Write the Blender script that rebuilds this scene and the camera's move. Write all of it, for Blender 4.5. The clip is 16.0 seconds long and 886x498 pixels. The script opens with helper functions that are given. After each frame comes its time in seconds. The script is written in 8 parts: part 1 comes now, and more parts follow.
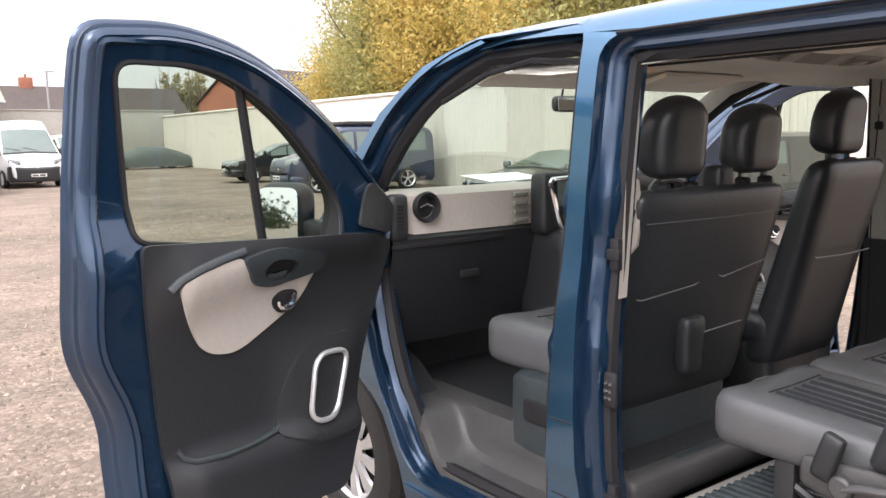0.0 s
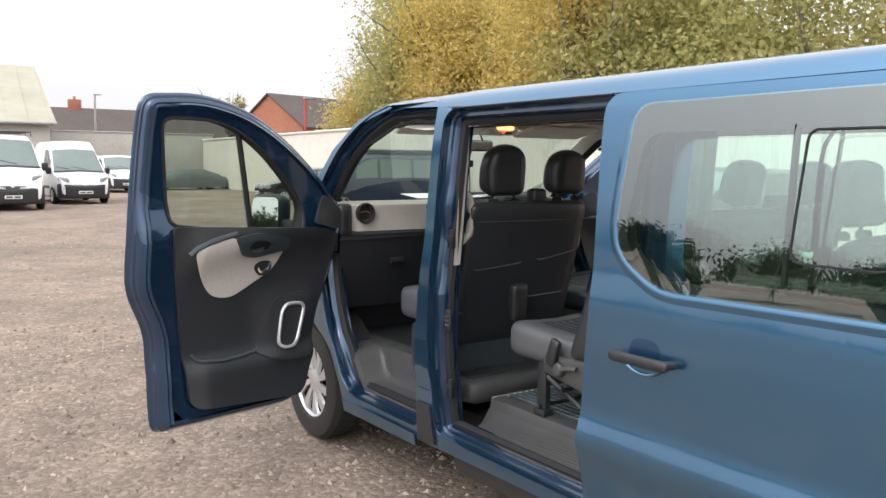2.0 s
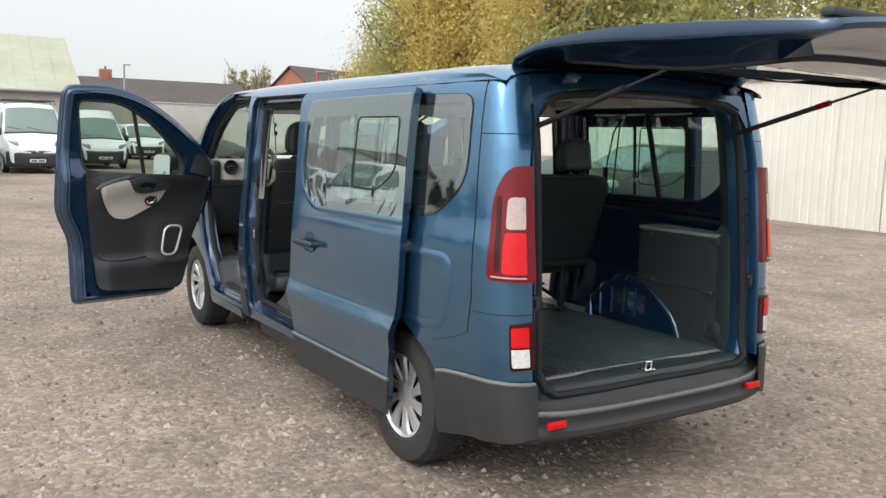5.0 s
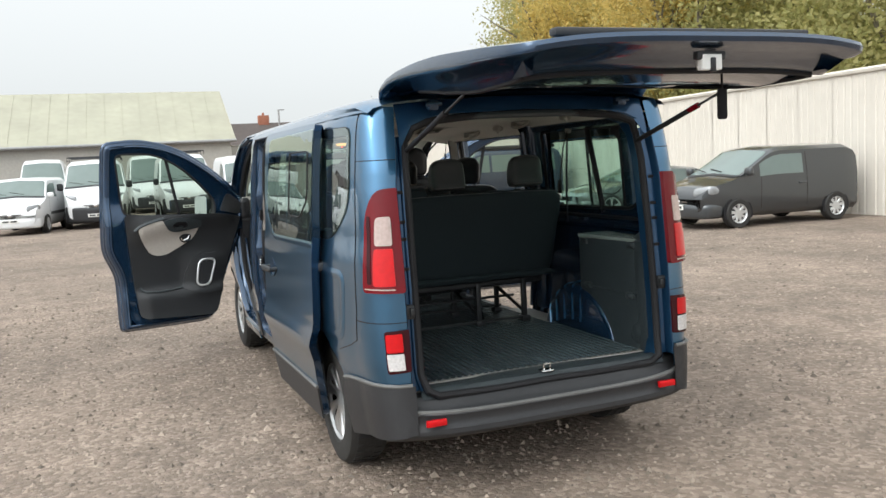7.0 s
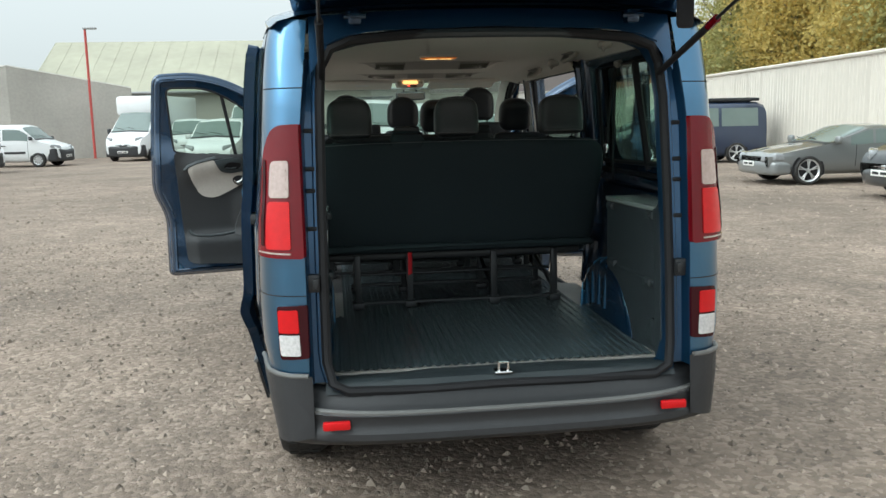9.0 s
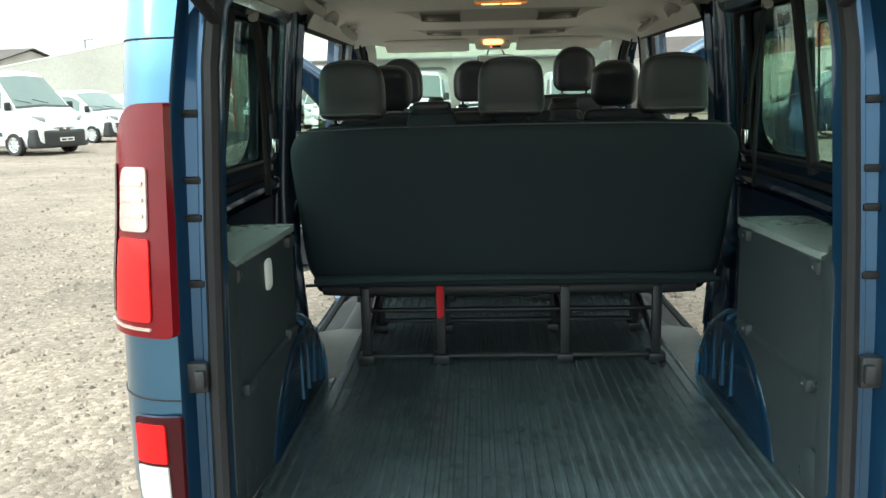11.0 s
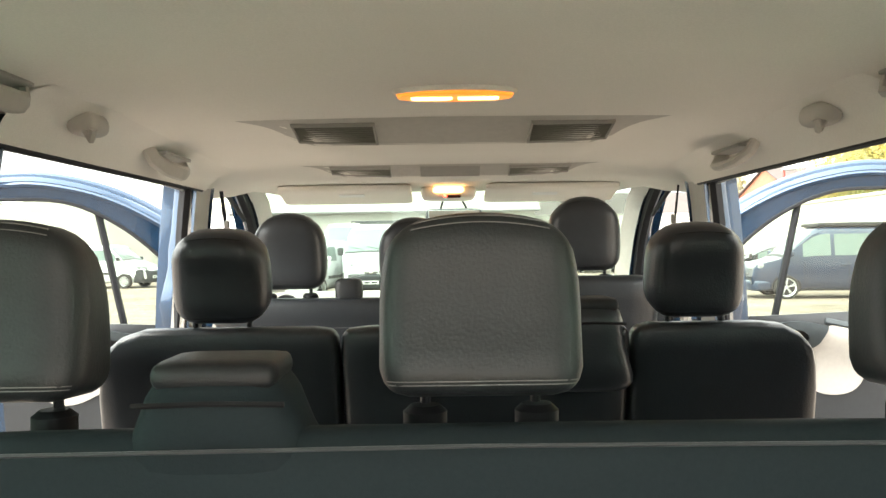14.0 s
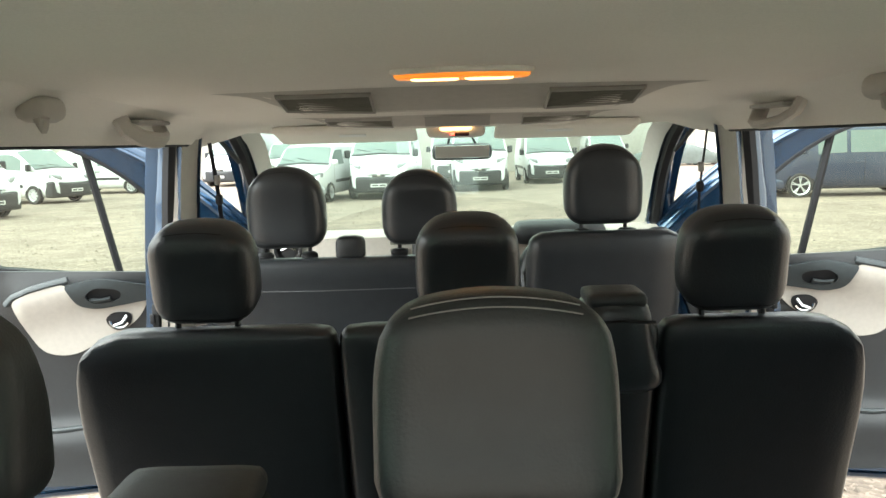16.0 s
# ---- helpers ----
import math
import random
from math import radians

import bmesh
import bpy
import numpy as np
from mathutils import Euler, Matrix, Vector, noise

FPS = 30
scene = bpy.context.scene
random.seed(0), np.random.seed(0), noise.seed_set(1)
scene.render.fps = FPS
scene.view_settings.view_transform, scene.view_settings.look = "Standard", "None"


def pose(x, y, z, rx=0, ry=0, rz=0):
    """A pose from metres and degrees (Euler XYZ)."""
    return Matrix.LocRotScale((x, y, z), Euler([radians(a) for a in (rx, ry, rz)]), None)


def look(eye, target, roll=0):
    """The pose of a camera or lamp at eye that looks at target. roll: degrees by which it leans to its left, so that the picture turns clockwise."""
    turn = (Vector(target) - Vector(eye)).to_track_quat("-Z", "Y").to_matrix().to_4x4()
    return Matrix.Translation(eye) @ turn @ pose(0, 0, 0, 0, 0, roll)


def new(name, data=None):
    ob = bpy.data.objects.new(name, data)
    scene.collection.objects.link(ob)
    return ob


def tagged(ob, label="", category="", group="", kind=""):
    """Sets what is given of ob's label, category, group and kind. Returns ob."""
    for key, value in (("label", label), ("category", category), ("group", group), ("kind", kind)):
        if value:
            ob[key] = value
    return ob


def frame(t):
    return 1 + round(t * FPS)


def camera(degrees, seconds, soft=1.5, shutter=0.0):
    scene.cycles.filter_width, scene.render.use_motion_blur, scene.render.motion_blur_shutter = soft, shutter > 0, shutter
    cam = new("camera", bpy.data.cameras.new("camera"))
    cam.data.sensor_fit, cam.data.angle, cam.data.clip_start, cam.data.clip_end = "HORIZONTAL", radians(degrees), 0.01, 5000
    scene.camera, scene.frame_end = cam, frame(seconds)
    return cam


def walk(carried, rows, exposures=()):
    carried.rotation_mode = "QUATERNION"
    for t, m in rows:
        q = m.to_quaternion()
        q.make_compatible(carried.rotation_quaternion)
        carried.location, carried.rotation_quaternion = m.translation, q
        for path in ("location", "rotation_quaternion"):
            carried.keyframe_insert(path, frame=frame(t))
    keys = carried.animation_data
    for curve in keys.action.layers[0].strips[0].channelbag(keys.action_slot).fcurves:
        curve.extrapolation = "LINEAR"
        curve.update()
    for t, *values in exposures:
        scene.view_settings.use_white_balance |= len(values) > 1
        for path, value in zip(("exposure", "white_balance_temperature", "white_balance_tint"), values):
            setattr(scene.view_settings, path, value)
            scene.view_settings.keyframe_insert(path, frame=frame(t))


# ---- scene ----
cam = camera(55.6, 16.0)
PATH = [
    (0, (-2.569, 0.591, 1.617), (-1.38, 2.177, 1.351), -0.9),
    (0.5, (-2.765, 0.246, 1.611), (-1.536, 1.804, 1.362), 1.3),
    (1, (-2.837, -0.154, 1.616), (-1.632, 1.424, 1.373), -0.2),
    (1.5, (-2.933, -0.567, 1.613), (-1.723, 1.014, 1.425), -0.8),
    (2, (-3.029, -0.961, 1.625), (-1.899, 0.677, 1.426), 0.5),
    (2.5, (-3.038, -1.388, 1.635), (-2.019, 0.323, 1.456), -0.5),
    (3, (-3.144, -1.828, 1.629), (-2.108, -0.126, 1.453), -0.8),
    (3.5, (-3.167, -2.262, 1.641), (-2.185, -0.526, 1.499), -0.7),
    (4, (-3.094, -2.715, 1.637), (-2.069, -1.008, 1.446), -1.2),
    (4.5, (-3.052, -3.137, 1.626), (-1.927, -1.522, 1.273), 0.1),
    (5, (-2.936, -3.552, 1.629), (-1.869, -1.881, 1.368), 1.5),
    (5.2, (-2.892, -3.736, 1.646), (-1.848, -2.047, 1.412), 0.7),
    (7.3, (-1.74, -4.481, 1.62), (-1.133, -2.586, 1.418), -3.0),
    (7.5, (-1.571, -4.471, 1.601), (-1.07, -2.546, 1.397), -2.9),
    (8, (-1.185, -4.365, 1.579), (-0.876, -2.408, 1.308), -2.3),
    (8.2, (-1.052, -4.291, 1.538), (-0.748, -2.329, 1.296), -1.5),
    (10.3, (-0.11, -3.028, 1.512), (-0.156, -1.074, 1.087), -1.4),
    (10.5, (-0.068, -2.887, 1.533), (-0.174, -0.936, 1.106), -0.9),
    (11, (-0.1, -2.497, 1.528), (-0.187, -0.532, 1.166), -1.3),
    (11.5, (-0.085, -2.093, 1.573), (-0.064, -0.132, 1.179), -5.9),
    (12, (-0.026, -1.688, 1.578), (-0.05, 0.303, 1.386), -3.3),
    (12.5, (-0.04, -1.349, 1.57), (-0.018, 0.649, 1.482), -0.8),
    (13, (-0.03, -1.062, 1.586), (-0.002, 0.938, 1.559), -1.9),
    (13.5, (0.003, -0.768, 1.604), (-0.073, 1.231, 1.644), -1.8),
    (14, (-0.026, -0.512, 1.615), (-0.025, 1.488, 1.607), -0.8),
    (14.5, (-0.094, -0.3, 1.691), (0.042, 1.693, 1.607), -0.4),
    (15, (-0.1, -0.198, 1.786), (0.004, 1.793, 1.617), -1.9),
    (15.5, (-0.069, -0.189, 1.812), (0.050, 1.793, 1.568), -0.7),
    (16, (-0.02, -0.313, 1.784), (-0.045, 1.671, 1.531), -1.6),
]
EXPOSURES = [(0, 0.9, 6550, 17), (1, 0.72, 6450, 14), (2.5, 0.34, 6400, 12), (4, 0.16, 6250, 8), (5, 0.28, 6300, 6.5), (7.5, 0.24, 6300, 6), (8, 0.14, 6250, 4), (10.3, 0.58, 5780, -6), (11, 1.15, 6080, -8), (11.5, 1.97, 6550, -5),
             (12, 2.4, 6650, 7), (13.5, 2.56, 6800, 8), (14.5, 2.36, 6500, -2), (16, 2.0, 6400, 0)]
walk(cam, [(t, look(eye, target, roll)) for t, eye, target, roll in PATH], EXPOSURES)

# ---- world and light: a bright overcast afternoon ----
SUN_ELEVATION, SUN_ROTATION = radians(38), radians(245)
world = bpy.data.worlds.new("overcast_sky")
scene.world = world
world.use_nodes = True
wn = world.node_tree.nodes
wn.clear()
w_out, w_bg = wn.new("ShaderNodeOutputWorld"), wn.new("ShaderNodeBackground")
w_sky, w_hsv, w_mix = wn.new("ShaderNodeTexSky"), wn.new("ShaderNodeHueSaturation"), wn.new("ShaderNodeMixRGB")
w_sky.sky_type, w_sky.sun_disc = "NISHITA", False
w_sky.sun_elevation, w_sky.sun_rotation = SUN_ELEVATION, SUN_ROTATION
w_hsv.inputs["Saturation"].default_value = 0.14
w_mix.inputs["Fac"].default_value = 0.72
w_bg.inputs["Strength"].default_value = 0.125
# a clouded sky, brighter overhead than at the horizon
w_tc, w_sep, w_ramp = wn.new("ShaderNodeTexCoord"), wn.new("ShaderNodeSeparateXYZ"), wn.new("ShaderNodeMapRange")
w_ramp.inputs["From Min"].default_value, w_ramp.inputs["From Max"].default_value = 0.0, 0.9
w_ramp.inputs["To Min"].default_value, w_ramp.inputs["To Max"].default_value = 5.0, 15.0
world.node_tree.links.new(w_tc.outputs["Generated"], w_sep.inputs["Vector"])
world.node_tree.links.new(w_sep.outputs["Z"], w_ramp.inputs["Value"])
# thinner, brighter cloud round the sun
w_dot, w_pow, w_gain, w_mul = wn.new("ShaderNodeVectorMath"), wn.new("ShaderNodeMath"), wn.new("ShaderNodeMath"), wn.new("ShaderNodeMath")
w_dot.operation, w_pow.operation, w_gain.operation, w_mul.operation = "DOT_PRODUCT", "POWER", "MULTIPLY_ADD", "MULTIPLY"
w_dot.inputs[1].default_value = (math.sin(SUN_ROTATION) * math.cos(SUN_ELEVATION), math.cos(SUN_ROTATION) * math.cos(SUN_ELEVATION), math.sin(SUN_ELEVATION))
w_pow.use_clamp = True
w_pow.inputs[1].default_value = 3.0
w_gain.inputs[1].default_value, w_gain.inputs[2].default_value = 1.6, 1.0
world.node_tree.links.new(w_tc.outputs["Generated"], w_dot.inputs[0])
w_pos = wn.new("ShaderNodeMath")
w_pos.operation = "MAXIMUM"
w_pos.inputs[1].default_value = 0.0
world.node_tree.links.new(w_dot.outputs["Value"], w_pos.inputs[0])
world.node_tree.links.new(w_pos.outputs["Value"], w_pow.inputs[0])
world.node_tree.links.new(w_pow.outputs["Value"], w_gain.inputs[0])
world.node_tree.links.new(w_gain.outputs["Value"], w_mul.inputs[0])
world.node_tree.links.new(w_ramp.outputs["Result"], w_mul.inputs[1])
world.node_tree.links.new(w_mul.outputs["Value"], w_mix.inputs["Color2"])
wl = world.node_tree.links
wl.new(w_sky.outputs["Color"], w_hsv.inputs["Color"])
wl.new(w_hsv.outputs["Color"], w_mix.inputs["Color1"])
wl.new(w_mix.outputs["Color"], w_bg.inputs["Color"])
wl.new(w_bg.outputs["Background"], w_out.inputs["Surface"])
sun_data = bpy.data.lights.new("sun", "SUN")
sun_data.energy, sun_data.angle, sun_data.color = 0.9, radians(30), (1.0, 0.96, 0.9)
sun = new("sun", sun_data)
sun.matrix_world = look((30 * math.sin(SUN_ROTATION), 30 * math.cos(SUN_ROTATION), 24), (0, 0, 0))


# ---- materials ----
def mat(name, colour, rough=0.6, metal=0.0, noise_scale=0.0, amount=0.12, bump=0.0, bump_scale=0.0, coat=0.0, spec=0.5,
        stain=0.0, stain_scale=1.5, island=0.0, obj=0.0):
    """A surface: base colour varied at a fine and a coarse scale, with fine relief."""
    m = bpy.data.materials.new(name)
    m.use_nodes = True
    nt = m.node_tree
    b = nt.nodes["Principled BSDF"]
    b.inputs["Base Color"].default_value = (*colour, 1)
    b.inputs["Roughness"].default_value = rough
    b.inputs["Metallic"].default_value = metal
    b.inputs["Specular IOR Level"].default_value = spec
    b.inputs["Coat Weight"].default_value = coat
    b.inputs["Coat Roughness"].default_value = 0.06
    tc = nt.nodes.new("ShaderNodeTexCoord")
    last = None

    def vary(source, amt):
        nonlocal last
        hs = nt.nodes.new("ShaderNodeHueSaturation")
        mr = nt.nodes.new("ShaderNodeMapRange")
        mr.inputs["To Min"].default_value, mr.inputs["To Max"].default_value = 1 - amt, 1 + amt
        nt.links.new(source, mr.inputs["Value"])
        nt.links.new(mr.outputs["Result"], hs.inputs["Value"])
        if last is None:
            hs.inputs["Color"].default_value = (*colour, 1)
        else:
            nt.links.new(last, hs.inputs["Color"])
        last = hs.outputs["Color"]

    def tex(scale, detail=4):
        n = nt.nodes.new("ShaderNodeTexNoise")
        n.inputs["Scale"].default_value, n.inputs["Detail"].default_value = scale, detail
        nt.links.new(tc.outputs["Object"], n.inputs["Vector"])
        return n.outputs["Fac"]
    if noise_scale:
        vary(tex(noise_scale), amount * 2)
    if stain:
        vary(tex(stain_scale, 6), stain * 2)
    if island or obj:
        g = nt.nodes.new("ShaderNodeNewGeometry" if island else "ShaderNodeObjectInfo")
        vary(g.outputs["Random Per Island" if island else "Random"], island or obj)
    if last is not None:
        nt.links.new(last, b.inputs["Base Color"])
    if bump:
        bp = nt.nodes.new("ShaderNodeBump")
        bp.inputs["Strength"].default_value, bp.inputs["Distance"].default_value = bump, 0.01
        nt.links.new(tex(bump_scale or noise_scale, 5), bp.inputs["Height"])
        nt.links.new(bp.outputs["Normal"], b.inputs["Normal"])
    return m


def glass(name, tint, mixin=0.8, rough=0.0, base=0.06):
    """A thin pane: tinted see-through with a mirror-like share of reflection."""
    m = bpy.data.materials.new(name)
    m.use_nodes = True
    nt = m.node_tree
    nt.nodes.clear()
    out, mx = nt.nodes.new("ShaderNodeOutputMaterial"), nt.nodes.new("ShaderNodeMixShader")
    tr, gl, lw = nt.nodes.new("ShaderNodeBsdfTransparent"), nt.nodes.new("ShaderNodeBsdfGlossy"), nt.nodes.new("ShaderNodeLayerWeight")
    lw.inputs["Blend"].default_value = 0.5
    pw, fr = nt.nodes.new("ShaderNodeMath"), nt.nodes.new("ShaderNodeMath")
    pw.operation, fr.operation = "POWER", "MULTIPLY_ADD"
    pw.inputs[1].default_value = 4.0
    fr.inputs[1].default_value, fr.inputs[2].default_value = mixin, base
    nt.links.new(lw.outputs["Facing"], pw.inputs[0])
    nt.links.new(pw.outputs["Value"], fr.inputs[0])
    tr.inputs["Color"].default_value = (*tint, 1)
    gl.inputs["Roughness"].default_value = rough
    gl.inputs["Color"].default_value = (0.9, 0.95, 0.95, 1)
    nt.links.new(fr.outputs["Value"], mx.inputs["Fac"])
    nt.links.new(tr.outputs["BSDF"], mx.inputs[1])
    nt.links.new(gl.outputs["BSDF"], mx.inputs[2])
    nt.links.new(mx.outputs["Shader"], out.inputs["Surface"])
    return m


def glow(name, colour, strength):
    m = mat(name, colour, 0.4)
    b = m.node_tree.nodes["Principled BSDF"]
    b.inputs["Emission Color"].default_value = (*colour, 1)
    b.inputs["Emission Strength"].default_value = strength
    return m


PAINT = mat("blue_metallic_paint", (0.048, 0.155, 0.283), 0.28, 0.92, 900, 0.06, coat=1.0, stain=0.05, stain_scale=1.2)
PAINT.node_tree.nodes["Principled BSDF"].inputs["Coat IOR"].default_value = 1.65
# Body paint darkened part way, to hold the shade of recessed faces
HALF_SHADED_PAINT = mat("semi_gloss_blue_jamb_paint", (0.018, 0.066, 0.145), 0.3, 0.7, 900, 0.05, coat=0.8, stain=0.08, stain_scale=3)
# Body paint darkened: shade of shuts and inner faces put into its colour
SHADED_PAINT = mat("thin_navy_shut_paint", (0.0085, 0.034, 0.078), 0.26, 0.6, 900, 0.05, coat=1.0, stain=0.08, stain_scale=3)
WHITE_PAINT = mat("white_van_paint", (0.70, 0.71, 0.72), 0.3, 0, 3, 0.02, coat=0.5, stain=0.05, stain_scale=1.3)
DARK_PAINT = mat("dark_grey_car_paint", (0.045, 0.05, 0.055), 0.3, 0.4, 400, 0.04, coat=1.0)
BLACK_PAINT = mat("black_car_paint", (0.015, 0.016, 0.018), 0.25, 0.2, coat=1.0, noise_scale=3, amount=0.05)
NAVY_PAINT = mat("navy_camper_paint", (0.02, 0.035, 0.075), 0.3, 0.3, coat=1.0, noise_scale=3, amount=0.05)
TRIM = mat("black_trim_plastic", (0.017, 0.0185, 0.021), 0.45, 0, 60, 0.08, 0.15, 700)
CLADDING = mat("dark_grey_cladding_plastic", (0.0228, 0.0234, 0.026), 0.5, 0, 40, 0.08, 0.12, 600, stain=0.1, stain_scale=4)
CARGO_TRIM = mat("charcoal_load_bay_plastic", (0.0275, 0.0355, 0.040), 0.42, 0, 50, 0.1, 0.2, 500, stain=0.12, stain_scale=5)
RUBBER = mat("black_rubber", (0.016, 0.016, 0.018), 0.6, 0, 30, 0.1, spec=0.25)
TYRE = mat("tyre_rubber", (0.022, 0.021, 0.02), 0.8, 0, 25, 0.15, 0.2, 90, stain=0.2, stain_scale=6)
SILVER = mat("silver_wheel_trim", (0.62, 0.63, 0.64), 0.32, 0.7, 20, 0.05)
STEEL = mat("dark_steel_tube", (0.03, 0.032, 0.035), 0.38, 0.4, 30, 0.1)
CHROME = mat("chrome", (0.85, 0.86, 0.87), 0.12, 1.0, 10, 0.02)
LEATHER = mat("black_leather", (0.024, 0.0268, 0.031), 0.33, 0, 30, 0.08, 0.1, 260, stain=0.06, stain_scale=5)
GREY_LEATHER = mat("grey_leather", (0.078, 0.081, 0.086), 0.32, 0, 30, 0.06, 0.1, 260, stain=0.06, stain_scale=5)
BACK_CLOTH = mat("charcoal_seat_back_vinyl", (0.0225, 0.0315, 0.036), 0.66, 0, 200, 0.06, 0.1, 420, spec=0.12, stain=0.06, stain_scale=3)
HEADREST_VINYL = mat("charcoal_headrest_vinyl", (0.030, 0.034, 0.036), 0.42, 0, 30, 0.08, 0.1, 260, stain=0.06, stain_scale=5)
FRIT = mat("black_glass_print", (0.012, 0.013, 0.014), 0.12, 0, 3, 0.05, spec=0.5)
STITCH = mat("grey_stitching", (0.20, 0.20, 0.195), 0.7, 0, 100, 0.1)
BEIGE = mat("warm_grey_dash_plastic", (0.40, 0.37, 0.335), 0.55, 0, 50, 0.05, 0.15, 500)
LINER = mat("pale_grey_headlining", (0.80, 0.775, 0.715), 0.9, 0, 300, 0.05, 0.2, 600, stain=0.04, stain_scale=2)
HANDLE_GREY = mat("grey_roof_handle_plastic", (0.46, 0.44, 0.40), 0.55, 0, 60, 0.04)
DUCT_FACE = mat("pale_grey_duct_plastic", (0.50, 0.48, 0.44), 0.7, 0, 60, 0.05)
# Grey plastic of small roof parts; also colours the handles' shadow plates
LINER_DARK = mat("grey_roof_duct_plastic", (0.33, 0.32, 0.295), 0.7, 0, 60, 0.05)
GRILLE = mat("dark_vent_grille", (0.15, 0.147, 0.125), 0.7, 0, 60, 0.08)
MAT_RUBBER = mat("ribbed_floor_mat", (0.052, 0.070, 0.078), 0.27, 0, 20, 0.15, 0.1, 200, spec=0.9, stain=0.3, stain_scale=4)
RED_LENS = mat("red_lamp_lens", (0.14, 0.003, 0.008), 0.18, 0, 8, 0.12, coat=0.15, spec=0.3)
BRIGHT_RED = mat("bright_red_lamp_lens", (0.55, 0.004, 0.008), 0.28, 0, 40, 0.08, coat=0.25, spec=0.3)
DARK_RED = mat("smoked_red_lens", (0.035, 0.003, 0.006), 0.2, 0, 8, 0.05, spec=0.3)
REVERSE_LENS = mat("fluted_reversing_lens", (0.62, 0.60, 0.60), 0.2, 0.1, 90, 0.2, 0.3, 160, coat=0.4)
CLEAR_LENS = mat("clear_lamp_lens", (0.46, 0.35, 0.32), 0.15, 0.1, 60, 0.15, coat=1.0)
RED_STRAP = mat("red_webbing", (0.7, 0.02, 0.03), 0.7, 0, 150, 0.1)
WEBBING = mat("black_belt_webbing", (0.018, 0.018, 0.02), 0.75, 0, 200, 0.1, spec=0.2)
WHITE_LABEL = mat("white_label", (0.75, 0.76, 0.75), 0.5, 0, 30, 0.03)
MIRROR = mat("mirror_glass", (0.85, 0.87, 0.88), 0.02, 1.0, 2, 0.01)
GLASS = glass("door_glass", (0.53, 0.61, 0.54))
PRIVACY = glass("green_tinted_glass", (0.76, 0.94, 0.86), base=0.24)
SCREEN_GLASS = glass("windscreen_glass", (0.46, 0.545, 0.49))
GATE_GLASS = glass("dark_tinted_gate_glass", (0.26, 0.33, 0.30), base=0.12)
HEADLAMP = mat("parked_car_headlamp", (0.24, 0.25, 0.26), 0.15, 0, 12, 0.15, coat=1.0)
GREY_PAINT = mat("silver_grey_car_paint", (0.19, 0.20, 0.20), 0.32, 0.3, 300, 0.04, coat=1.0)
CAR_GLASS = mat("parked_car_glass", (0.15, 0.19, 0.18), 0.12, 0, 3, 0.05, spec=0.45)
SHELF = mat("satin_shelf_plastic", (0.21, 0.25, 0.235), 0.2, 0, 40, 0.05, spec=0.8)
# Lighter than the cladding: a sky highlight painted on plastic edges
EDGE_HIGHLIGHT = mat("pale_grey_floor_moulding", (0.125, 0.125, 0.122), 0.45, 0, 40, 0.08, 0.1, 300, stain=0.15, stain_scale=4)
FLOOR_PALE = mat("pale_beige_floor_moulding", (0.30, 0.29, 0.275), 0.5, 0, 40, 0.08, 0.1, 300, stain=0.15, stain_scale=4)
STEP_GREY = mat("grey_step_plastic", (0.05, 0.05, 0.051), 0.42, 0, 60, 0.08, 0.15, 500, stain=0.2, stain_scale=5)
LAMP_WARM = glow("roof_lamp_diffuser", (1.0, 0.50, 0.16), 1.6)
LAMP_AMBER = glow("roof_lamp_lens", (1.0, 0.27, 0.03), 0.22)
LED_RED = glow("red_led", (1.0, 0.05, 0.03), 3.0)
CLAD = mat("beige_steel_cladding", (0.62, 0.575, 0.51), 0.55, 0.0, 2, 0.03, stain=0.06, stain_scale=0.5, obj=0.03)
CONCRETE = mat("grey_rendered_wall", (0.42, 0.40, 0.365), 0.9, 0, 8, 0.08, 0.3, 30, stain=0.14, stain_scale=0.4)
ROOF_SHEET = mat("moss_stained_roof_sheet", (0.35, 0.34, 0.265), 0.8, 0, 2, 0.06, stain=0.12, stain_scale=0.35, obj=0.05)
BRICK = mat("red_brick", (0.30, 0.12, 0.075), 0.9, 0, 4, 0.15, 0.3, 20, stain=0.1, stain_scale=0.6)
ROOF_TILE = mat("dark_roof_tile", (0.075, 0.06, 0.055), 0.85, 0, 3, 0.12, stain=0.12, stain_scale=0.5)
TARP = mat("grey_green_car_cover", (0.10, 0.115, 0.11), 0.75, 0, 4, 0.15, 0.6, 6)
BARK = mat("bark", (0.17, 0.15, 0.11), 0.95, 0, 8, 0.25, 0.6, 12)
POLE_PAINT = mat("grey_pole_paint", (0.3, 0.3, 0.3), 0.6, 0.3, 5, 0.1)
RED_POLE = mat("red_pole_paint", (0.4, 0.06, 0.05), 0.6, 0, 5, 0.1)
PAPER = mat("white_paper", (0.8, 0.8, 0.78), 0.8, 0, 20, 0.03)
INK = mat("black_ink", (0.03, 0.03, 0.03), 0.8, 0, 20, 0.05)
PLATE_WHITE = mat("number_plate_white", (0.75, 0.75, 0.72), 0.4, 0, 10, 0.03)


